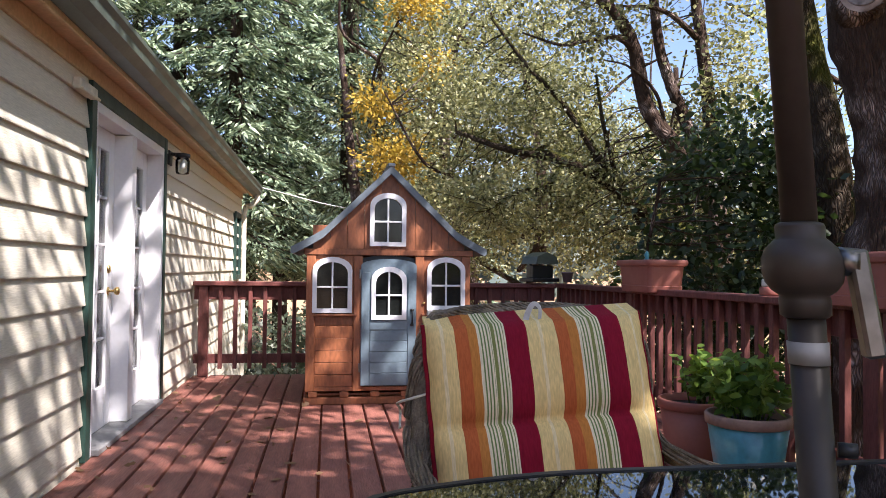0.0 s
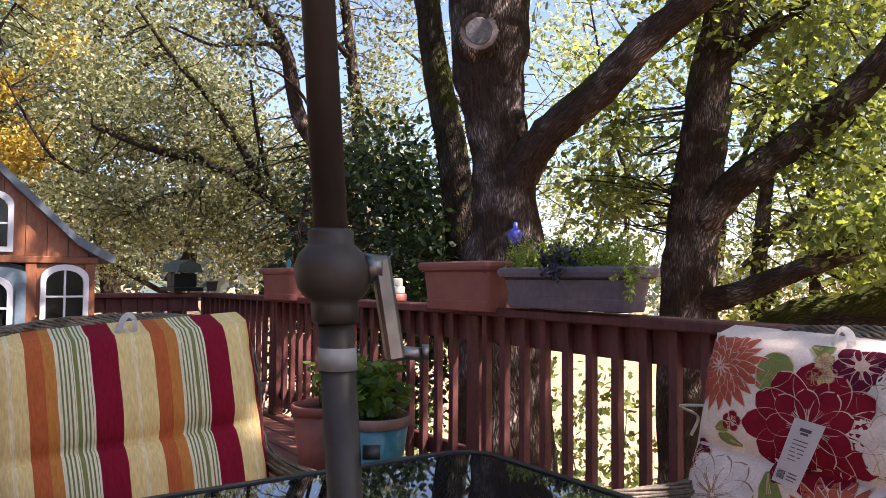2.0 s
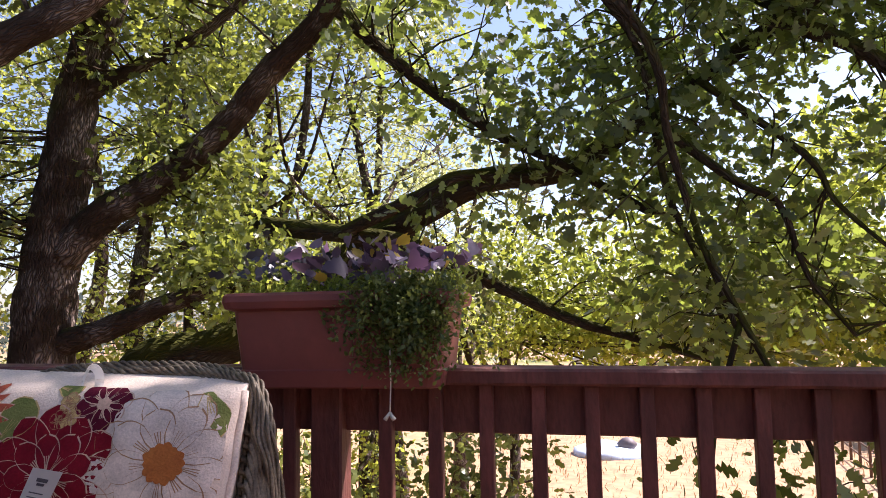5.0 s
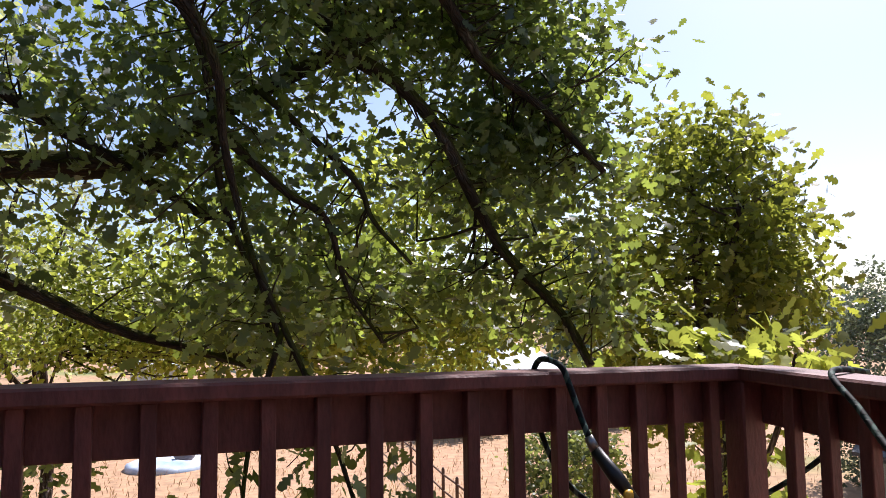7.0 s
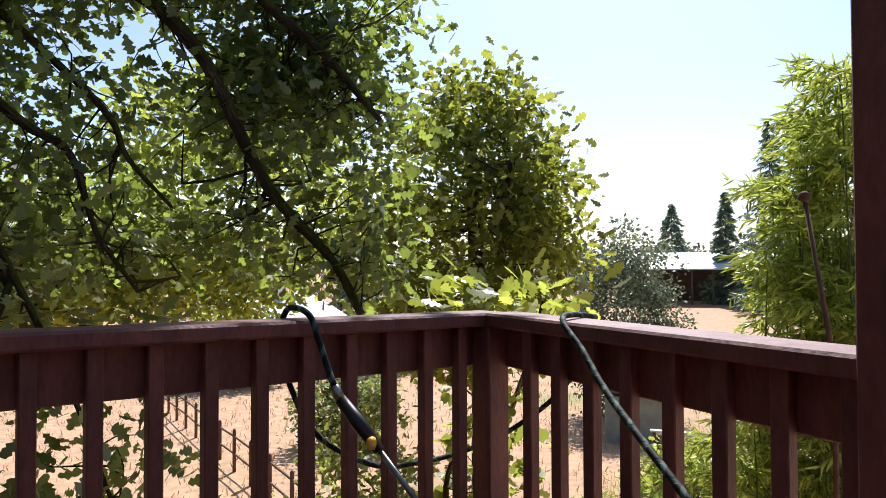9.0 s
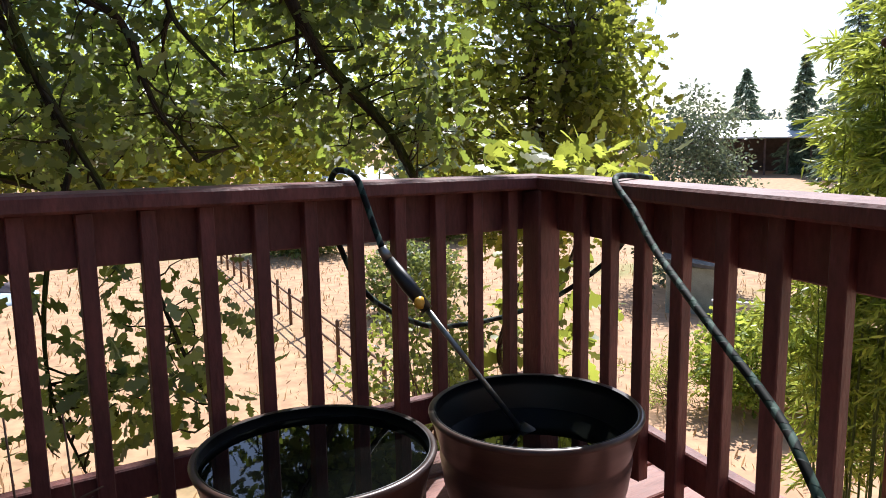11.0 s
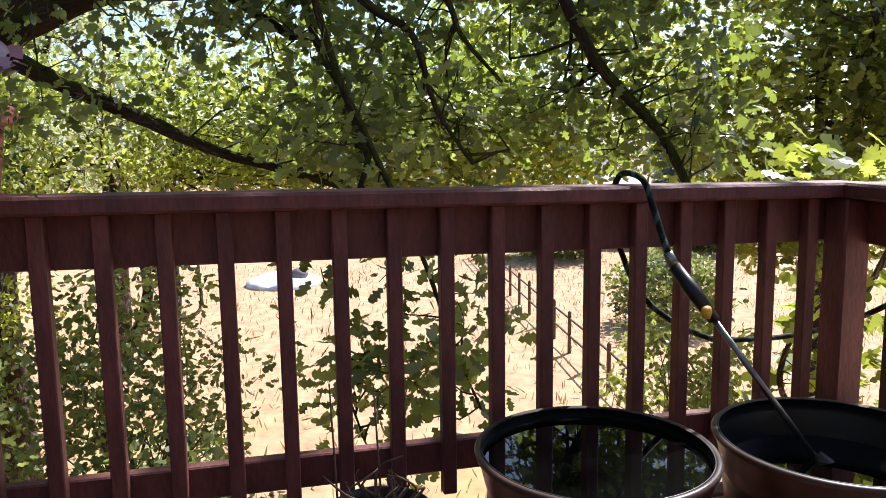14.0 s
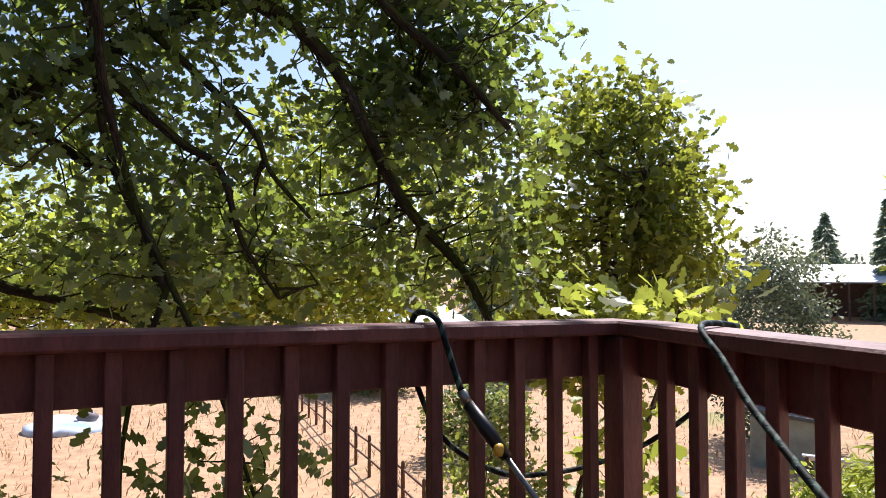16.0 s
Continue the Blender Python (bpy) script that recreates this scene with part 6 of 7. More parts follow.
def rail_planter(name, ln, deep, h, mat, label, groove=True):
    """A flared box planter, long along y, standing on z = 0; straddles the rail where it has a groove."""
    root = empty(name)

    def ring(k, z, lip=0.0):
        return [(x, y, z) for x, y in rounded(-deep / 2 * k - lip, deep / 2 * k + lip, -ln / 2 * k - lip, ln / 2 * k + lip, 0.035, 4)]

    bm = bmesh.new()
    levels = [(0.870, 0.0, -0.003), (0.878, 0.004, 0), (0.898, 0.046, 0.001), (0.896, 0.050, -0.004), (0.948, h - 0.050, -0.002), (0.95, h - 0.046, 0.008), (0.958, h - 0.042, 0.015), (0.968, h - 0.024, 0.018), (0.97, h - 0.008, 0.016), (0.968, h - 0.001, 0.010), (0.962, h, 0.002), (0.952, h - 0.004, -0.004), (0.94, h - 0.05, -0.006)]
    rings = [[bm.verts.new(p) for p in ring(k, z, lip)] for k, z, lip in levels]
    for a, b in zip(rings, rings[1:]):
        for i in range(len(a)):
            f = bm.faces.new((a[i], a[(i + 1) % len(a)], b[(i + 1) % len(a)], b[i]))
    bm.faces.new(rings[0][::-1])
    part("box", bm, mat, root)
    part("soil", slab(rounded(-deep / 2 * 0.93, deep / 2 * 0.93, -ln / 2 * 0.93, ln / 2 * 0.93, 0.03, 4), h - 0.055, h - 0.045), SOIL, root)
    return tagged(root, label, "planter", "planters on the railing")


def sprays(rng, n, area, h, leaf, per=26, lean=0.35):
    """Upright shoots over an area (x, y half sizes) with small leaves up each: places and ways of the leaves."""
    cs, ws = [], []
    for _ in range(n):
        p = np.array([rng.uniform(-area[0], area[0]), rng.uniform(-area[1], area[1]), 0])
        d = np.array([rng.normal() * lean, rng.normal() * lean, 1.0])
        hh = h * rng.uniform(0.5, 1.1)
        t = np.linspace(0.1, 1, per)
        line = p + d * (t * hh)[:, None] + np.array([0, 0, -0.25]) * (t ** 2 * hh * np.hypot(d[0], d[1]))[:, None]
        w = rng.normal(size=(per, 3)) + d * 0.9
        cs.append(line), ws.append(w)
    return np.concatenate(cs), np.concatenate(ws)


def cascade(rng, n, start, fall, spread):
    """Trailing stems that hang from an edge."""
    cs, ws = [], []
    for _ in range(n):
        p = np.array(start) + rng.normal(size=3) * np.array(spread)
        ln = fall * rng.uniform(0.35, 1.1)
        out = np.array([-rng.uniform(0.03, 0.10), rng.normal() * 0.05, 0])
        t = np.linspace(0, 1, 26)
        line = p + out * np.sqrt(t)[:, None] + np.array([0, 0, -1]) * (ln * t ** 1.4)[:, None] + rng.normal(size=(26, 3)) * 0.006
        w = rng.normal(size=(26, 3)) + np.array([-0.4, 0, -0.3])
        cs.append(line), ws.append(w)
    return np.concatenate(cs), np.concatenate(ws)


prng = np.random.default_rng(41)
RX = 2.165
pl = rail_planter("rail_planter", 0.585, 0.30, 0.24, TERRACOTTA, "terracotta-coloured rail planter straddling the railing")
pl.matrix_basis = pose(RX, 2.758, 0.915)
p2 = copy_thing(pl, pose(RX, 5.05, 0.905))
p3 = rail_planter("rail_planter", 0.63, 0.31, 0.255, DARK_TERRACOTTA, "deep terracotta rail planter overflowing with trailing plants")
p3.matrix_basis = pose(RX - 0.01, 0.238, 0.872)
p4 = rail_planter("window_box_planter", 0.79, 0.165, 0.178, GREY_POT, "weathered grey planter box full of sedum")
p4.matrix_basis = pose(2.135, 2.045, 0.944)
for y in (1.80, 2.24):
    bm = block(2.09, 2.18, y - 0.02, y + 0.02, 0.9385, 0.9435, 0.001)
    part("packing_strip", bm, BLACK, None)
for ob in [o for o in scene.objects if o.name.startswith("packing_strip")]:
    tagged(ob, "thin black packing strip under a planter", "strip", "packing strips")


def planting(name, label, at, sets, category="plant", stems=None):
    root = empty(name, *at)
    for pname, (c, w), size, shape, mat, curl in sets:
        part(pname, leaf_mesh(pname, c, w, size * prng.uniform(0.6, 1.25, len(c)), shape, prng, curl), mat, root)
    if stems:
        part("stem_cluster", stems, BASIL_LEAF, root)
    return tagged(root, label, category)


def shift(cw, d):
    return cw[0] + np.array(d), cw[1]


planting("sedum_plant", "lime and olive sedum filling the grey planter", (2.135, 2.045, 1.078), [
    ("foliage", shift(sprays(prng, 260, (0.065, 0.37), 0.165, 0, 34, 0.30), (0, 0, 0)), 0.014, PLAIN_LEAF, SEDUM_LEAF, 0.3),
    ("dark_foliage", shift(sprays(prng, 34, (0.08, 0.12), 0.15, 0), (0, -0.03, 0)), 0.026, PLAIN_LEAF, DUSKY_LEAF, 0.4),
    ("trailing_foliage", shift(cascade(prng, 7, (-0.06, -0.40, 0.04), 0.13, (0.02, 0.03, 0.01)), (0, 0, 0)), 0.02, PLAIN_LEAF, SEDUM_LEAF, 0.3),
    ("withered_foliage", shift(cascade(prng, 4, (-0.10, 0.0, 0.045), 0.07, (0.01, 0.05, 0.01)), (0, 0, 0)), 0.022, PLAIN_LEAF, DUSKY_LEAF, 0.3)])
CORAL_BELL = ((0.0, 0.06), (0.12, 0.34), (0.22, 0.30), (0.36, 0.52), (0.46, 0.42), (0.62, 0.50), (0.72, 0.34), (0.86, 0.30), (0.92, 0.16), (1.0, 0.06))
big = prng.normal(size=(120, 3)) * np.array([0.08, 0.12, 0.028]) + np.array([0, -0.06, 0.12])
bigw = prng.normal(size=(120, 3)) * np.array([1, 1, 0.7]) + np.array([-0.4, 0, 0.2])
big2 = prng.normal(size=(90, 3)) * np.array([0.07, 0.09, 0.035]) + np.array([0, 0.22, 0.12])
planting("coral_bells_and_sedum", "purple coral bells and trailing sedum in the planter", (RX - 0.01, 0.205, 1.085), [
    ("purple_foliage", (big, bigw), 0.048, CORAL_BELL, PURPLE_LEAF, 0.9),
    ("dusky_foliage", (big2, prng.normal(size=(90, 3))), 0.038, RAGGED, DUSKY_LEAF, 0.7),
    ("yellowed_foliage", (big[:14] + np.array([-0.05, -0.03, 0]), bigw[:14]), 0.036, CORAL_BELL, YELLOW_LEAF, 0.8),
    ("upright_foliage", sprays(prng, 220, (0.11, 0.30), 0.11, 0, 30, 0.28), 0.014, PLAIN_LEAF, SEDUM_LEAF, 0.3),
    ("trailing_foliage", cascade(prng, 250, (-0.12, -0.16, 0.05), 0.21, (0.025, 0.062, 0.025)), 0.015, PLAIN_LEAF, TRAIL_LEAF, 0.3)])
bm = bmesh.new()
tube(bm, spline([(1.955, 0.075, 0.98), (1.95, 0.072, 0.9), (1.952, 0.074, 0.85), (1.95, 0.075, 0.818)], 4), (0.002, 0.0015), 5)
for dy in (-0.012, 0.012):
    tube(bm, [Vector((1.95, 0.075, 0.82)), Vector((1.948, 0.075 + dy, 0.803))], (0.004, 0.006), 6)
tagged(part("hanging_string", bm, CREAM), "pale dried stem hanging from the planter", "string")

# candle stack on the rail
cs_ = empty("candle_stack", RX, 3.52, 0.9375)
for i, (r, z, h) in enumerate(((0.062, 0, 0.045), (0.05, 0.046, 0.042), (0.036, 0.089, 0.045))):
    part("tier", lathe([(r * 0.96, 0), (r, 0.006), (r * 0.97, h - 0.005), (r * 0.88, h)], 24, at=(0, 0, z)), CREAM if i else TERRACOTTA, cs_)
tagged(cs_, "stack of pale round candle holders on the rail", "candle")
# small feeder on the north-east corner of the rail
fd = empty("bird_feeder", 1.93, 7.2, 0.938, 20)
fd.scale = (1.3, 1.3, 1.3)
part("tray", block(-0.13, 0.13, -0.09, 0.09, 0.0, 0.03, 0.004), BLACK, fd)
for x in (-0.09, 0.0, 0.09):
    part("upright", block(x - 0.012, x + 0.012, -0.012, 0.012, 0.03, 0.15, 0.002), BLACK, fd)
part("seed_box", block(-0.10, 0.10, -0.045, 0.045, 0.031, 0.13, 0.004), BLACK, fd)
part("roof", plate([(-0.11, 0.14), (0.11, 0.14), (0.09, 0.20), (0.0, 0.235), (-0.09, 0.20)], -0.10, 0.10), GUTTER, fd, "dull green roof")
tagged(fd, "dark bird feeder with a green roof on the rail", "bird feeder")
gp = empty("small_pot", 2.13, 6.9, 0.938)
part("pot", lathe([(0.04, 0), (0.055, 0.09), (0.06, 0.09), (0.06, 0.105), (0.05, 0.105), (0.045, 0.08)], 20), GREY_POT, gp)
tagged(gp, "small grey pot beside the bird feeder", "pot")
fig = empty("glass_figurine", RX, 5.12, 1.105)
part("body", lathe([(0.02, 0), (0.026, 0.03), (0.014, 0.06), (0.02, 0.08), (0.012, 0.10), (0.003, 0.11)], 14), TEAL, fig)
tagged(fig, "small teal figurine standing in a planter", "figurine")
# blue glass ornament on the big trunk, and the sawn knot
bg = empty("glass_ornament", 3.72, 4.28, 1.42)
BLUE = material("blue_glass", (0.05, 0.06, 0.42), 0.15, second=(0.16, 0.2, 0.6), scale=20)
part("globe", lathe([(0.01, -0.07), (0.05, -0.04), (0.065, 0), (0.05, 0.045), (0.02, 0.06), (0.02, 0.10), (0.008, 0.11)], 18), BLUE, bg)
part("spike", lathe([(0.006, -0.5), (0.006, -0.07)], 8), STEEL, bg)
tagged(bg, "blue glass garden ornament by the tree trunk", "ornament")
kn = empty("sawn_knot", 3.47, 4.44, 3.05)
CUT = material("grey_cut_wood", (0.17, 0.155, 0.155), 0.9, second=(0.11, 0.10, 0.10), scale=14, stretch=(1, 1, 1), fine=0.3, bump=0.4)
bm = bmesh.new()
kd = Vector((-0.62, -0.78, 0.0)).normalized()
tube(bm, [Vector((0.1, 0.14, -0.02)), kd * 0.02, kd * 0.05], [0.20, 0.165, 0.15], 22, 0.1)
part("collar", bm, OAK_BARK, kn)
bm = bmesh.new()
tube(bm, [kd * 0.045, kd * 0.062], (0.115, 0.105), 22, 0.05)
part("cut_face", bm, CUT, kn, "grey sawn wood")
tagged(kn, "grey sawn-off limb knot on the oak trunk", "knot")

# ---- pots on the deck ----


def round_pot(name, r, h, mat, rim_mat, label, at, foot=0.7, rim=0.055):
    root = empty(name, *at)
    part("body", lathe([(r * foot, 0), (r * (foot + 0.04), 0.01), (r * 0.97, h - rim), (r * 0.9, h - rim + 0.005)], 44), mat, root)
    part("rim", lathe([(r * 0.97, h - rim + 0.002), (r * 1.03, h - rim + 0.006), (r * 1.04, h - 0.008), (r * 1.01, h), (r * 0.95, h), (r * 0.93, h - 0.04)], 44, caps=(False, False)), rim_mat, root)
    part("soil", lathe([(r * 0.925, h - 0.05), (r * 0.92, h - 0.042), (0.02, h - 0.03)], 36), SOIL, root)
    return tagged(root, label, "pot", "pots on the deck")


TP = (1.80, 3.15)
round_pot("plant_pot", 0.195, 0.37, TEAL, CLAY_RIM, "teal glazed pot with a bare clay rim", (*TP, 0.001))
round_pot("plant_pot", 0.185, 0.355, TERRACOTTA, TERRACOTTA, "terracotta pot beside the teal pot", (1.78, 3.66, 0.001), 0.72)


def basil(at, r, h, n, seed):
    rng = np.random.default_rng(seed)
    c, w, st = [], [], bmesh.new()
    for _ in range(n):
        a, q = rng.uniform(0, 6.28), r * math.sqrt(rng.random())
        hh = h * rng.uniform(0.5, 1.1)
        e = np.array([math.cos(a) * q * 1.25, math.sin(a) * q * 1.25, hh])
        s = np.array([math.cos(a) * q * 0.6, math.sin(a) * q * 0.6, 0])
        tube(st, [Vector(s), Vector((s + e) / 2 + np.array([0, 0, 0.02])), Vector(e)], (0.004, 0.002), 5)
        for t in np.linspace(0.3, 1, 9):
            for k in range(2):
                c.append(s + (e - s) * t), w.append(rng.normal(size=3) * np.array([1, 1, 0.4]) + np.array([0, 0, 0.1]))
    root = empty("basil_plant", *at)
    part("foliage", leaf_mesh("foliage", np.array(c), np.array(w), 0.065 * rng.uniform(0.5, 1.2, len(c)), ((0.0, 0.04), (0.25, 0.28), (0.55, 0.3), (0.85, 0.14), (1.0, 0.02)), rng, 0.4), BASIL_LEAF, root)
    part("stem_cluster", st, BASIL_LEAF, root)
    return tagged(root, "leafy green basil growing in a pot", "plant")


basil((*TP, 0.33), 0.15, 0.30, 34, 71)
basil((1.80, 3.62, 0.32), 0.10, 0.32, 16, 72)
# patterned basket pot with seed packets, further along the rail
bk = round_pot("basket_pot", 0.17, 0.28, CLAY_RIM, CLAY_RIM, "brown basket-weave pot by the railing", (1.84, 5.15, 0.001), 0.72)
for i in range(18):
    for s in (-1, 1):
        a = 2 * math.pi * i / 18
        bm = bmesh.new()
        tube(bm, [Vector(((0.127 + 0.036 * t) * math.cos(a + s * t * 0.7), (0.127 + 0.036 * t) * math.sin(a + s * t * 0.7), 0.02 + 0.2 * t)) for t in (0, 0.25, 0.5, 0.75, 1)], (0.006, 0.006), 5)
        part("lattice", bm, TUB_OUT, bk)
pk = empty("seed_bag", 1.78, 5.10, 0.245, 15)
part("bag", block(-0.05, 0.06, -0.02, 0.03, 0.0, 0.19, 0.012), TEAL, pk)
part("bag_label", block(-0.035, 0.045, -0.024, -0.0205, 0.03, 0.12, 0.001), BASIL_LEAF, pk)
tagged(pk, "teal and green paper bag standing in a pot", "bag")
basil((1.88, 5.2, 0.25), 0.07, 0.14, 8, 73)

# ---- water tubs in the corner ----


def tub(x, y, label, level=0.0):
    root = empty("water_tub", x, y, 0.001)
    part("shell", lathe([(0.19, 0.0), (0.2, 0.004), (0.238, 0.14), (0.248, 0.21), (0.243, 0.222), (0.247, 0.232), (0.266, 0.31), (0.272, 0.315), (0.276, 0.326), (0.27, 0.332), (0.262, 0.330)], 64, caps=(True, False)), TUB_OUT, root)
    part("lining", lathe([(0.2575, 0.33), (0.2615, 0.331), (0.255, 0.30), (0.235, 0.22), (0.215, 0.10), (0.02, 0.02)], 64, caps=(False, True)), TUB_IN, root, "black inner wall")
    part("water", lathe([(0.236 + level * 0.3, 0.236 + level), (0.236 + level * 0.3, 0.239 + level)], 64), WATER, root, "dark still water")
    return tagged(root, label, "tub", "water tubs")


tub(1.765, -1.362, "bronze-brown plastic tub full of dark water", 0.068)
tub(1.675, -1.930, "bronze-brown plastic tub of water holding a spray wand")
# garden hose and spray wand
hose = empty("garden_hose", 2.172, -1.65, 0.90)
HO = Vector((2.172, -1.65, 0.90))


def hose_run(name, pts):
    bm = bmesh.new()
    tube(bm, [p - HO for p in spline(pts, 8)], (0.0088, 0.0088), 10)
    return part(name, bm, HOSE, hose)


hose_run("hose_section", [(1.995, -1.668, 0.735), (2.03, -1.665, 0.79), (2.06, -1.655, 0.86), (2.085, -1.645, 0.915), (2.15, -1.64, 0.935), (2.22, -1.64, 0.925), (2.265, -1.645, 0.86), (2.262, -1.66, 0.73)])
hose_run("hose_section", [(2.262, -1.66, 0.73), (2.25, -1.715, 0.6), (2.25, -1.805, 0.505), (2.262, -1.98, 0.415), (2.268, -2.16, 0.398), (2.27, -2.31, 0.402), (2.2, -2.47, 0.46), (2.0, -2.53, 0.62), (1.84, -2.50, 0.8), (1.76, -2.44, 0.895)])
hose_run("hose_section", [(1.76, -2.44, 0.895), (1.74, -2.34, 0.907), (1.69, -2.225, 0.909), (1.64, -2.180, 0.884), (1.555, -2.145, 0.837), (1.43, -2.08, 0.762), (1.277, -1.995, 0.70), (1.12, -1.92, 0.632), (0.965, -1.85, 0.562), (0.85, -1.77, 0.505), (0.66, -1.68, 0.3), (0.62, -1.62, 0.05), (0.72, -1.4, 0.013), (0.9, -1.5, 0.013)])
wand = empty("spray_wand", 1.93, -1.73, 0.6)
WO = Vector((1.93, -1.73, 0.6))
grip_a, grip_b, tip = Vector((1.985, -1.682, 0.70)), Vector((1.90, -1.749, 0.57)), Vector((1.755, -1.945, 0.243))


def wand_tube(name, a, b, r, mat, label=""):
    bm = bmesh.new()
    tube(bm, [a - WO, (a + b) / 2 - WO, b - WO], r, 12)
    return part(name, bm, mat, wand, label)


wand_tube("coupling", Vector((1.998, -1.669, 0.735)), grip_a, (0.013, 0.015), STEEL, "metal hose coupling")
wand_tube("grip", grip_a, grip_b, [0.016, 0.021, 0.015], TUB_IN, "black rubber grip")
wand_tube("lance", grip_b, tip, (0.008, 0.008), STEEL, "steel lance")
wand_tube("head", tip - Vector((-0.02, 0.03, -0.05)) * 0.2, tip + (tip - grip_b).normalized() * 0.05, (0.012, 0.045), TUB_IN)
bm = lathe([(0.006, 0), (0.017, 0.003), (0.017, 0.014), (0.008, 0.018)], 16)
bmesh.ops.transform(bm, verts=bm.verts, matrix=Matrix.Translation(grip_b * 0.72 + grip_a * 0.28 - WO + Vector((-0.014, 0.006, -0.016))) @ pose(0, 0, 0, 0, -80, 20))
part("valve_button", bm, material("yellow_plastic", (0.75, 0.42, 0.03), 0.4), wand, "yellow valve button")
tagged(hose, "black and green speckled garden hose over the rails", "hose")
tagged(wand, "spray wand resting in a tub of water", "spray wand")
# pot with dead twigs, and a bucket with a bail handle
round_pot("nursery_pot", 0.115, 0.23, TUB_IN, TUB_IN, "black nursery pot with a dead plant", (1.80, -0.87, 0.001), 0.75, 0.03)
dead = empty("dead_plant", 1.80, -0.87, 0.195)
trng = np.random.default_rng(7)
for i in range(22):
    bm = bmesh.new()
    a, ln = trng.uniform(0, 6.28), trng.uniform(0.06, 0.16)
    p0 = Vector((trng.normal() * 0.02, trng.normal() * 0.02, 0))
    p1 = p0 + Vector((math.cos(a) * ln * 0.5, math.sin(a) * ln * 0.5, ln * 0.7))
    tube(bm, spline([p0, (p0 + p1) / 2 + Vector((trng.normal() * 0.012, trng.normal() * 0.012, 0.01)), p1, p1 + Vector((trng.normal() * 0.03, trng.normal() * 0.03, 0.03))], 3), (0.005, 0.002), 5)
    part("twig", bm, FENCE_WOOD, dead)
for x, y, h in ((-0.02, 0.09, 0.33), (0.03, -0.01, 0.30)):
    bm = bmesh.new()
    tube(bm, [Vector((x, y, 0)), Vector((x + 0.02, y + 0.01, h))], (0.003, 0.002), 5)
    part("stake", bm, FENCE_WOOD, dead)
tagged(dead, "dead brown twigs in a nursery pot", "dead plant")
bu = empty("bucket", 0.98, -1.93, 0.001)
part("body", lathe([(0.10, 0), (0.105, 0.01), (0.128, 0.24), (0.133, 0.245), (0.133, 0.258), (0.122, 0.258), (0.118, 0.22), (0.09, 0.03)], 36), WHITE, bu)
bm = bmesh.new()
tube(bm, [Vector((0.135 * math.cos(a), 0.135 * math.sin(a), 0.26 + 0.03 * math.sin(a))) for a in np.linspace(0, math.pi, 18)], (0.006, 0.006), 8)
part("handle", bm, BLACK, bu, "black bail handle")
tagged(bu, "white bucket with a black handle", "bucket")
# plant stake with a star flower beyond the south rail
sk = empty("garden_stake", 1.15, -2.65, -0.2)
bm = bmesh.new()
tube(bm, [Vector((0, 0, -4.0)), Vector((0, 0, 1.0)), Vector((0.06, 0.02, 1.42))], (0.008, 0.006), 8)
part("rod", bm, FENCE_WOOD, sk)
part("finial", lathe([(0.004, 0), (0.016, 0.008), (0.016, 0.022), (0.004, 0.03)], 12, at=(0.06, 0.02, 1.415)), FENCE_WOOD, sk)
tagged(sk, "rusty garden stake with a round finial", "stake")

# ---- lamp and small box on the house wall ----
lamp = empty("wall_lamp", WALL_X, 6.04, 1.90)
part("back_plate", block(0.012, 0.03, -0.055, 0.055, -0.02, 0.10, 0.006), BLACK, lamp)
part("arm", block(0.03, 0.13, -0.02, 0.02, 0.06, 0.085, 0.006), BLACK, lamp)
part("cap", lathe([(0.03, 0.045), (0.06, 0.05), (0.06, 0.075), (0.02, 0.085)], 20, at=(0.12, 0, 0)), BLACK, lamp)
part("jar", lathe([(0.03, -0.09), (0.05, -0.085), (0.056, -0.06), (0.056, 0.02), (0.045, 0.045)], 20, at=(0.12, 0, 0)), CLEAR, lamp, "clear glass jar shade")
part("bulb", lathe([(0.004, -0.05), (0.02, -0.035), (0.022, -0.01), (0.012, 0.02), (0.012, 0.044)], 14, at=(0.12, 0, 0)), WHITE, lamp)
tagged(lamp, "black wall lamp with a clear jar shade", "wall lamp")
bx = empty("wall_box", WALL_X, 3.86, 1.985)
part("case", block(0.018, 0.06, -0.14, 0.14, -0.03, 0.03, 0.006), CREAM, bx)
part("lip", block(0.06, 0.075, -0.145, 0.145, -0.036, -0.02, 0.004), CREAM, bx)
tagged(bx, "small cream box mounted on the siding", "wall box")
# service cable from the eave into the trees
bm = bmesh.new()
tube(bm, spline([(-1.30, 11.3, 2.28), (0.2, 13.5, 2.15), (2.2, 16.5, 2.35), (5, 21, 3.2)], 8), (0.008, 0.008), 6)
tagged(part("service_cable", bm, WHITE), "pale service cable running from the eave", "cable")

# ---- fallen leaves on the deck ----
frng = np.random.default_rng(77)
n = 150
pos = np.column_stack([WALL_X + 0.05 + np.abs(frng.normal(size=n)) * 0.55, frng.uniform(2.6, 7.0, n), np.full(n, 0.006)])
pos[60:] = np.column_stack([frng.uniform(-1.4, 2.0, n - 60), frng.uniform(-2.2, 7.0, n - 60), np.full(n - 60, 0.006)])
fw = frng.normal(size=(n, 3)) * np.array([1, 1, 0.12])
tagged(part("fallen_leaves", leaf_mesh("fallen_leaves", pos, fw, frng.uniform(0.03, 0.075, n), RAGGED, frng, 0.3, flat=0.97), DRY_LEAF), "dry brown leaves fallen on the deck", "leaves", kind="stuff")

# ---- bamboo, shrubs, far buildings ----


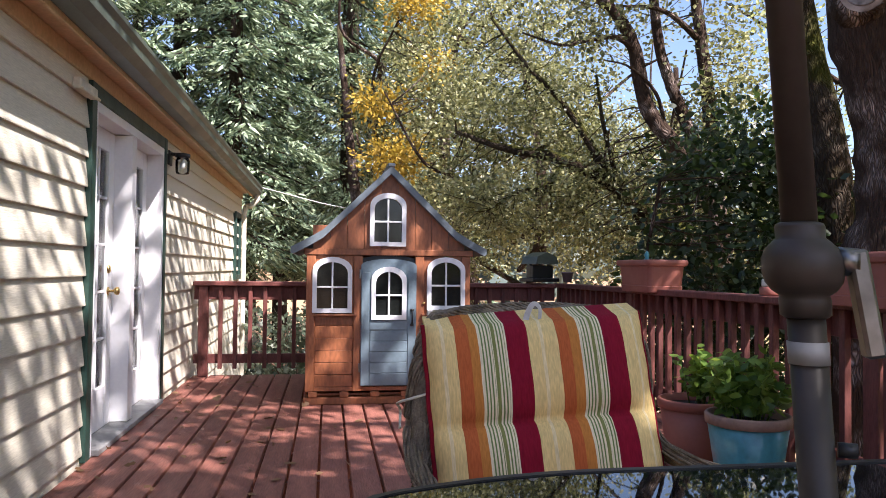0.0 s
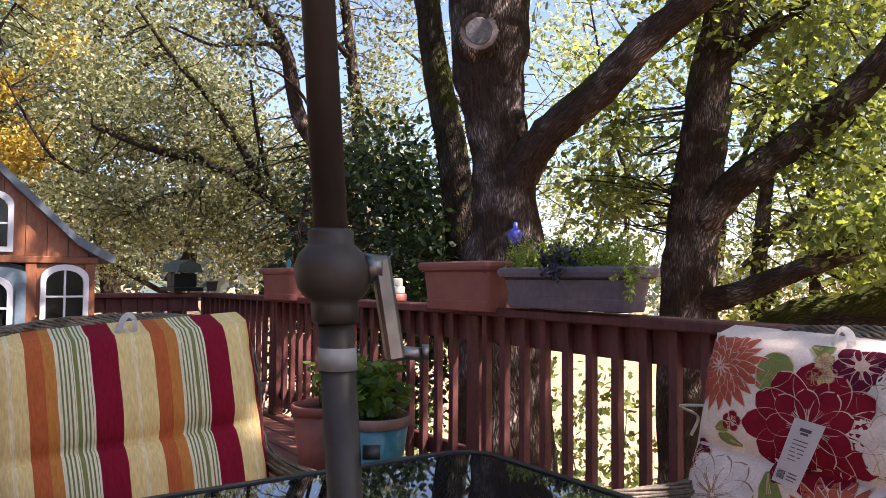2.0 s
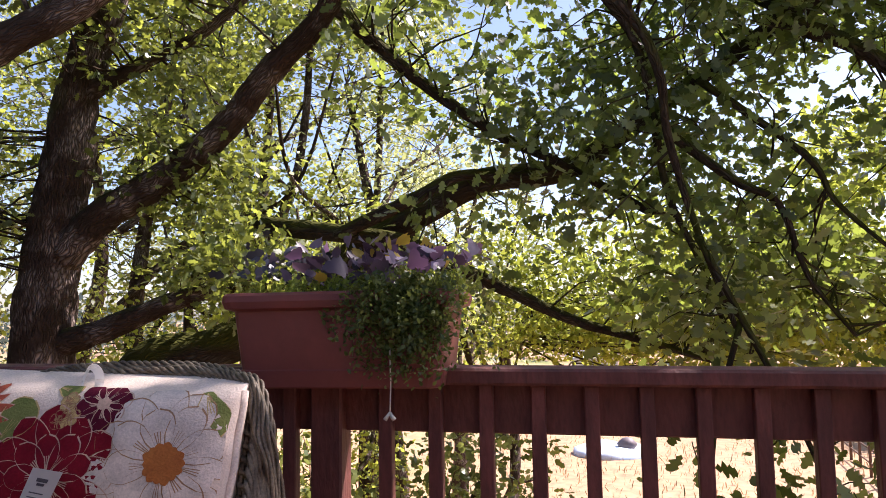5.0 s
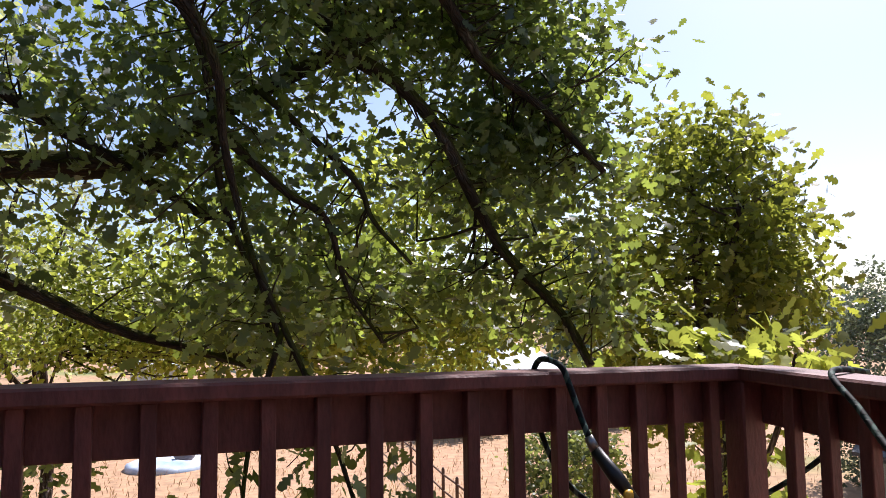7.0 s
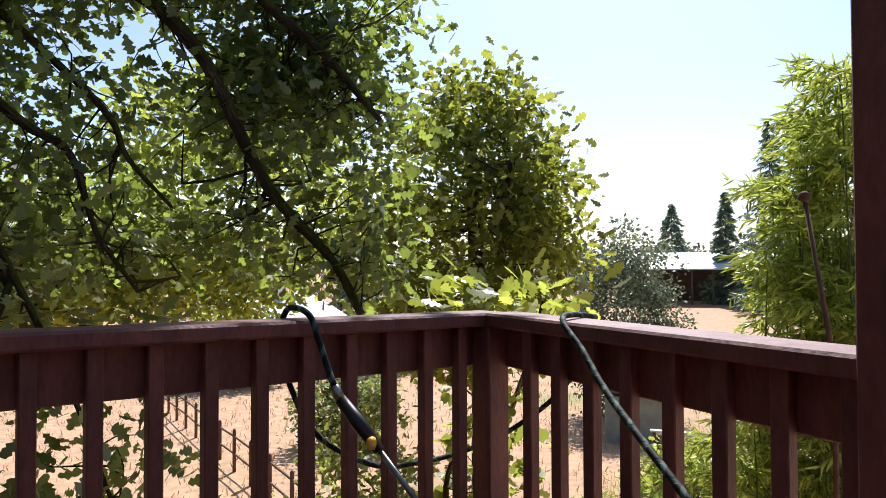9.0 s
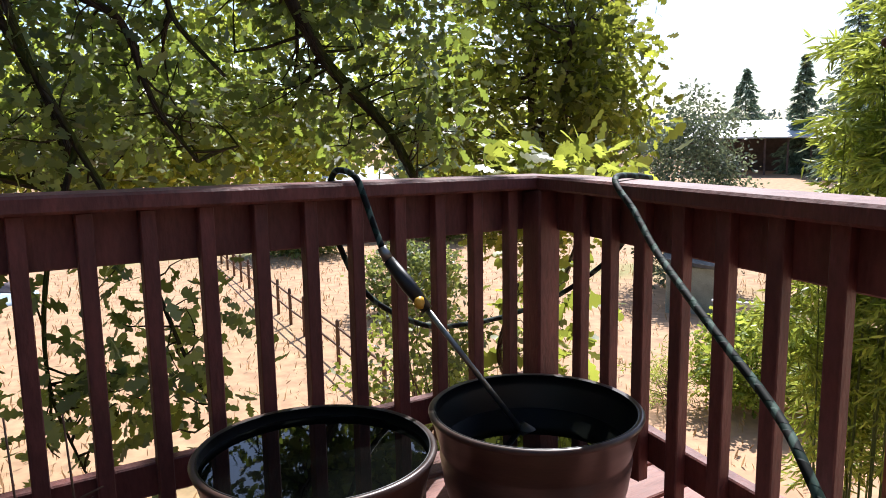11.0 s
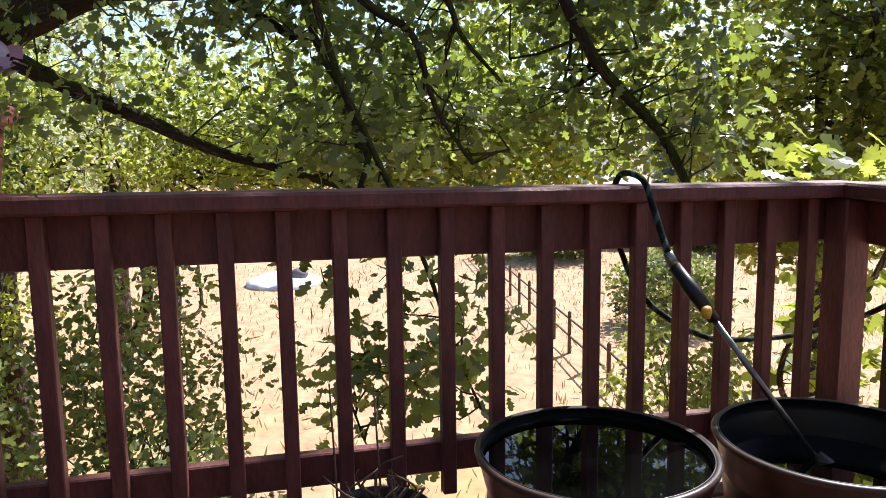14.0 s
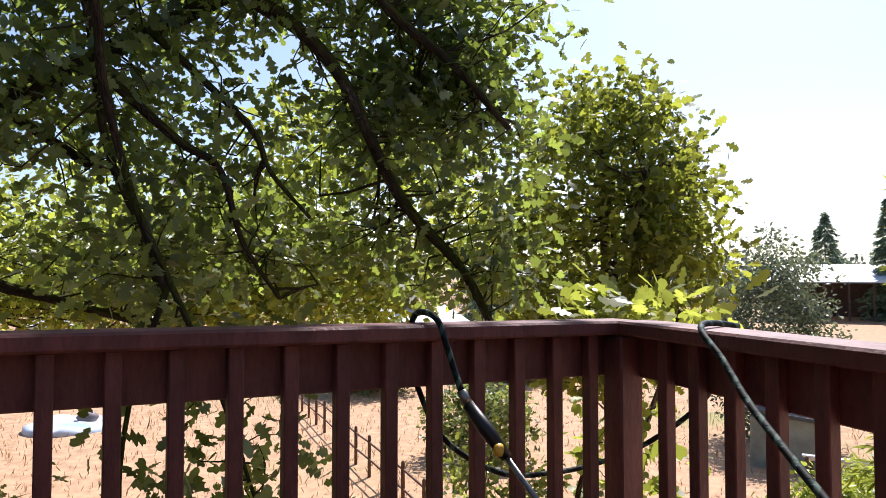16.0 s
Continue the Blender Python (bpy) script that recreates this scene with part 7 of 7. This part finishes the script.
def bamboo():
    rng = np.random.default_rng(101)
    root = empty("bamboo", 3.88, -8.88, -4.3)
    cs, ws = [], []
    for i in range(62):
        b = np.array([*np.clip(rng.normal(size=2) * 0.55, -0.72, 0.72), 0])
        h = rng.uniform(4.4, 7.6) - 2.2 * max(0.0, b[0])
        d = np.clip(rng.normal(size=2) * 0.26, -0.3, 0.3)
        pts = [b, b + np.array([d[0] * 0.2, d[1] * 0.2, h * 0.5]), b + np.array([d[0], d[1], h * 0.92]), b + np.array([d[0] * 1.6, d[1] * 1.6, h])]
        line = spline([tuple(p) for p in pts], 6)
        bm = bmesh.new()
        tube(bm, line, (0.014, 0.004), 6)
        part("culm", bm, SHRUB_LEAF, root)
        for p in line[5:]:
            for k in range(6):
                a = rng.uniform(0, 6.28)
                tw = np.array([math.cos(a), math.sin(a), rng.uniform(-0.2, 0.4)]) * rng.uniform(0.15, 0.5)
                m = 10
                t = rng.uniform(0.3, 1.0, m)
                c = np.array(p) + tw * t[:, None] - np.array([0, 0, 0.25]) * (t ** 2 * np.linalg.norm(tw))[:, None]
                w = tw * 2 + rng.normal(size=(m, 3)) * 0.35 + np.array([0, 0, -0.35])
                cs.append(c), ws.append(w)
    c, w = np.concatenate(cs), np.concatenate(ws)
    part("foliage", leaf_mesh("foliage", c, w, 0.15 * rng.uniform(0.6, 1.2, len(c)), LANCE, rng, 0.35), BAMBOO_LEAF, root)
    tagged(root, "light yellow-green feathery bamboo clump", "bamboo")


bamboo()


def shrub(x, y, r, h, mat, label, seed, n=160, per=18, size=0.10, name="shrub", shape=RAGGED, lift=0.0):
    rng = np.random.default_rng(seed)
    g = ground_height(x, y) + lift
    root = empty(name, x, y, g)
    c = ellipsoid(rng, n, (0, 0, h * 0.5), (r, r, h * 0.52), 0.35, 0.0 if n < 100 else -0.1, 0.9)
    bm = bmesh.new()
    twigs(bm, rng, c, [(0.05 * math.cos(i), 0.05 * math.sin(i), 0.03 * i) for i in range(int(h * 12))], 0.02, most=60)
    tagged(part("branchwork", bm, FENCE_WOOD, root), kind="stuff")
    p, w = clumped(rng, c, per, 0.11 * max(r, 0.7))
    part("foliage", leaf_mesh("foliage", p, w, size * rng.uniform(0.6, 1.25, len(p)), shape, rng, 0.3), mat, root)
    return tagged(root, label, "shrub")


shrub(17.2, -22.0, 2.15, 6.8, WILLOW_LEAF, "rounded grey-green willow bush in the meadow", 111, 620, 30, 0.12, shape=TUFT)
shrub(8.6, 0.9, 1.3, 4.4, SHRUB_LEAF, "tangled sunlit shrub below the deck", 112, 260)
shrub(7.2, 2.6, 1.2, 4.2, SHRUB_LEAF, "tangled sunlit shrub below the deck", 113, 240)
shrub(6.2, 6.2, 1.3, 4.0, SHRUB_LEAF, "tangled sunlit shrub below the deck", 114, 220)
shrub(8.4, -5.6, 1.1, 3.6, OAK_LEAF, "dark green shrub beyond the deck corner", 115, 220)
shrub(7.4, -4.9, 0.7, 1.8, SHRUB_LEAF, "low pale shrub in the meadow", 116, 120)
shrub(8.5, -13.2, 1.2, 1.9, BAMBOO_LEAF, "lime green shrub in the meadow", 117, 260, 20, 0.12)
shrub(7.5, -14.8, 1.2, 1.5, BAMBOO_LEAF, "low green shrub in the meadow", 118, 160, 20, 0.12)
shrub(9.6, -12.0, 0.8, 1.2, BAMBOO_LEAF, "feathery lime shrub below the railing", 119, 90, 16, 0.11, shape=LANCE)
shrub(5.5, 1.9, 0.9, 3.3, SHRUB_LEAF, "tangled green shrub below the deck", 127, 150)
shrub(6.2, 0.1, 0.9, 3.0, SHRUB_LEAF, "tangled green shrub below the deck", 128, 140)
shrub(4.6, 8.2, 1.2, 3.4, SHRUB_LEAF, "sunlit shrub below the deck", 120, 180)
shrub(0.5, 10.0, 1.6, 2.3, SHRUB_LEAF, "sunlit shrub behind the playhouse", 121, 200, 20, 0.11)
shrub(-0.8, 12.5, 1.6, 2.6, GREY_LEAF, "grey-green shrub behind the playhouse", 122, 200, 20, 0.12)
shrub(19.5, -12.0, 1.6, 2.2, SHRUB_LEAF, "green bush along the fence", 123, 160, 20, 0.16)
shrub(33.0, -14.0, 2.4, 3.4, SHRUB_LEAF, "green bush near the neighbouring roof", 124, 220, 20, 0.26)
shrub(33.0, -22.0, 2.4, 3.2, OAK_LEAF, "dark bush near the neighbouring roof", 125, 220, 20, 0.26)


def neighbour_house(x, y, rz, w, d, wall, rise, label, unit):
    g = ground_height(x, y)
    root = empty("neighbour_house", x, y, g, rz)
    part("wall", block(-w / 2, w / 2, -d / 2, d / 2, -0.3, wall, 0.01), PALE, root)
    bm = bmesh.new()
    a, b, r = w / 2 + 0.4, d / 2 + 0.4, w * 0.3
    low = [bm.verts.new((x, y, wall - 0.12)) for x, y in ((-a, -b), (a, -b), (a, b), (-a, b))]
    edge = [bm.verts.new((v.co.x, v.co.y, wall)) for v in low]
    e0, e1 = bm.verts.new((-r, 0, wall + rise)), bm.verts.new((r, 0, wall + rise))
    bm.faces.new(low[::-1])
    for k in range(4):
        bm.faces.new((low[k], low[(k + 1) % 4], edge[(k + 1) % 4], edge[k]))
    bm.faces.new((edge[0], edge[1], e1, e0)), bm.faces.new((edge[1], edge[2], e1)), bm.faces.new((edge[2], edge[3], e0, e1)), bm.faces.new((edge[3], edge[0], e0))
    part("roof", bm, PALE, root, "pale hipped roof")
    if unit:
        part("roof_unit", block(-0.55, 0.55, -0.5, 0.5, wall + rise - 0.25, wall + rise + 0.6, 0.04), POLE_GREY, root, "grey cooling unit")
        for i in range(6):
            part("louvre", block(-0.42, 0.42, 0.502, 0.517, wall + rise - 0.1 + i * 0.11, wall + rise - 0.04 + i * 0.11, 0.004), GREY_POT, root)
    return tagged(root, label, "house")


neighbour_house(38.6, -18.6, 65, 7.0, 5.0, 2.55, 1.25, "far low house with a pale roof and cooling unit", True)
neighbour_house(48.0, -0.8, 5, 3.0, 2.6, 2.6, 0.5, "far low building with a pale roof", False)
barn = empty("open_barn", 51.0, -77.5, ground_height(51, -77.5), 213)
bm = bmesh.new()
ends = [[bm.verts.new((x, y, z)) for y, z in ((-5.2, 3.9), (0, 5.7), (5.2, 3.9), (5.2, 4.05), (0, 5.9), (-5.2, 4.05))] for x in (-9.5, 9.5)]
for k in range(6):
    bm.faces.new((ends[0][k], ends[0][(k + 1) % 6], ends[1][(k + 1) % 6], ends[1][k]))
for a, b, c, d in ((0, 1, 4, 5), (1, 2, 3, 4)):
    for e in ends:
        bm.faces.new((e[a], e[b], e[c], e[d]))
bmesh.ops.recalc_face_normals(bm, faces=bm.faces)
part("roof", bm, PALE, barn, "pale metal barn roof")
part("back_wall", block(-9.2, 9.2, 4.4, 4.6, -0.3, 3.8, 0.01), BARN, barn)
for i in range(9):
    part("post", block(-9.1 + i * 2.25, -8.9 + i * 2.25, -4.7, -4.5, -0.3, 3.85, 0.01), BARN, barn)
tagged(barn, "far open barn with a pale metal roof", "barn")
sh = empty("garden_shed", 14.7, -19.4, ground_height(14.7, -19.4), 35)
part("wall", block(-0.85, 0.85, -0.8, 0.8, -0.2, 1.45, 0.02), SHED_GREEN, sh)
part("roof", plate([(-1.0, 1.38), (1.0, 1.62), (1.0, 1.72), (-1.0, 1.48)], -0.95, 0.95), SHINGLE, sh)
part("door", block(-0.3, 0.3, -0.83, -0.802, 0.0, 1.25, 0.01), BARN, sh)
tagged(sh, "small weathered green-grey garden shed", "shed")
for i, (x, y) in enumerate(((11.38, -17.36), (10.0, -17.6))):
    cf = empty("cold_frame", x, y, ground_height(x, y), 30)
    for sx in (-0.85, 0.85):
        for sy, hh in ((-0.5, 0.75), (0.5, 1.05)):
            part("leg", block(sx - 0.04, sx + 0.04, sy - 0.04, sy + 0.04, -0.2, hh, 0.004), BARN, cf)
    for k in range(6):
        y0 = -0.6 + k * 0.2
        part("slat", beam((-0.95, y0 + 0.09, 0.80 + (y0 + 0.6) * 0.3), (0.95, y0 + 0.09, 0.80 + (y0 + 0.6) * 0.3), 0.17, 0.03, 0.004), PALE, cf)
    tagged(cf, "low slatted frame standing in the grass", "garden frame", "garden frames")
tp = empty("old_tarp", 29.8, -1.2, ground_height(29.8, -1.2))
TARP_BLUE = material("faded_blue_tarp", (0.30, 0.42, 0.55), 0.5, second=(0.66, 0.68, 0.70), scale=0.9)
bm = bmesh.new()
lathe([(1.5, -0.1), (1.45, 0.18), (1.25, 0.26), (0.9, 0.20), (0.5, 0.30), (0.1, 0.26)], 28, bm)
for v in bm.verts:
    v.co.z += 0.16 * noise.noise(v.co * 1.7)
part("sheet", bm, TARP_BLUE, tp)
part("bundle", lathe([(0.3, 0.2), (0.4, 0.35), (0.2, 0.55), (0.05, 0.6)], 14, at=(0.3, -0.6, 0)), GREY_POT, tp)
tagged(tp, "crumpled blue and white tarp lying in the meadow", "tarp")
fence = empty("field_fence", 17.4, -8.05, ground_height(17.4, -8.05))
fo = fence.matrix_basis.translation
for i in range(-4, 12):
    x, y = 17.4 + 1.5 * i, -8.05 - 0.19 * i
    g = ground_height(x, y)
    part("post", lathe([(0.05, -0.2), (0.05, 1.05), (0.02, 1.1)], 8, at=(x - fo.x, y - fo.y, g - fo.z)), FENCE_WOOD, fence)
    if i < 11:
        x2, y2 = x + 1.5, y - 0.19
        for zz in (0.45, 0.9):
            part("rail", beam((x - fo.x, y - fo.y, g + zz - fo.z), (x2 - fo.x, y2 - fo.y, ground_height(x2, y2) + zz - fo.z), 0.03, 0.05, 0), FENCE_WOOD, fence)
tagged(fence, "brown wooden field fence crossing the meadow", "fence")

# tufts of dry grass in the meadow
grng = np.random.default_rng(131)
n = 10000
gx, gy = grng.uniform(3, 34, n), grng.uniform(-26, 6, n)
gz = np.array([ground_height(a, b) for a, b in zip(gx, gy)])
gw = grng.normal(size=(n, 3)) * 0.35 + np.array([0, 0, 1])
tagged(part("meadow_grass", leaf_mesh("meadow_grass", np.column_stack([gx, gy, gz]), gw, grng.uniform(0.08, 0.25, n), LANCE, grng, 0.4), DRY_GRASS), "dry golden grass of the meadow", "grass", kind="stuff")

# ---- siding and deck boards, piece by piece ----


def lap_board(y0, y1):
    bm = bmesh.new()
    sec = [(-0.018, 0.0), (0.016, 0.0), (0.017, 0.006), (-0.004, 0.1745), (-0.018, 0.1745)]
    e = [[bm.verts.new((x, y, z)) for x, z in sec] for y in (y0, y1)]
    for i in range(5):
        bm.faces.new((e[0][i], e[0][(i + 1) % 5], e[1][(i + 1) % 5], e[1][i]))
    bm.faces.new(e[0][::-1]), bm.faces.new(e[1])
    me = bpy.data.meshes.new("siding_board")
    bm.to_mesh(me), bm.free()
    return me


south_lap, north_lap, head_lap = lap_board(-7.0, D0 - 0.087), lap_board(D1 + 0.077, 11.2), lap_board(D0 - 0.087, D1 + 0.077)
for k in range(-18, 14):
    z = 0.041 + 0.1605 * k
    if z + 0.02 > 2.075:
        continue
    for me in (south_lap, north_lap):
        part("siding_board", me, SIDING, house).location = (0, -4, z)
BW, GAP = 0.142, 0.015
bm = block(0, BW, DECK_S, DECK_N, -0.040, 0.0, 0.004)
board = bpy.data.meshes.new("deck_board")
bm.to_mesh(board), bm.free()
x = WALL_X + 0.0225
while x + BW < DECK_E + 0.03:
    part("deck_board", board, RED_DECK, deck_frame).location = (x, 0, 0)
    x += BW + GAP
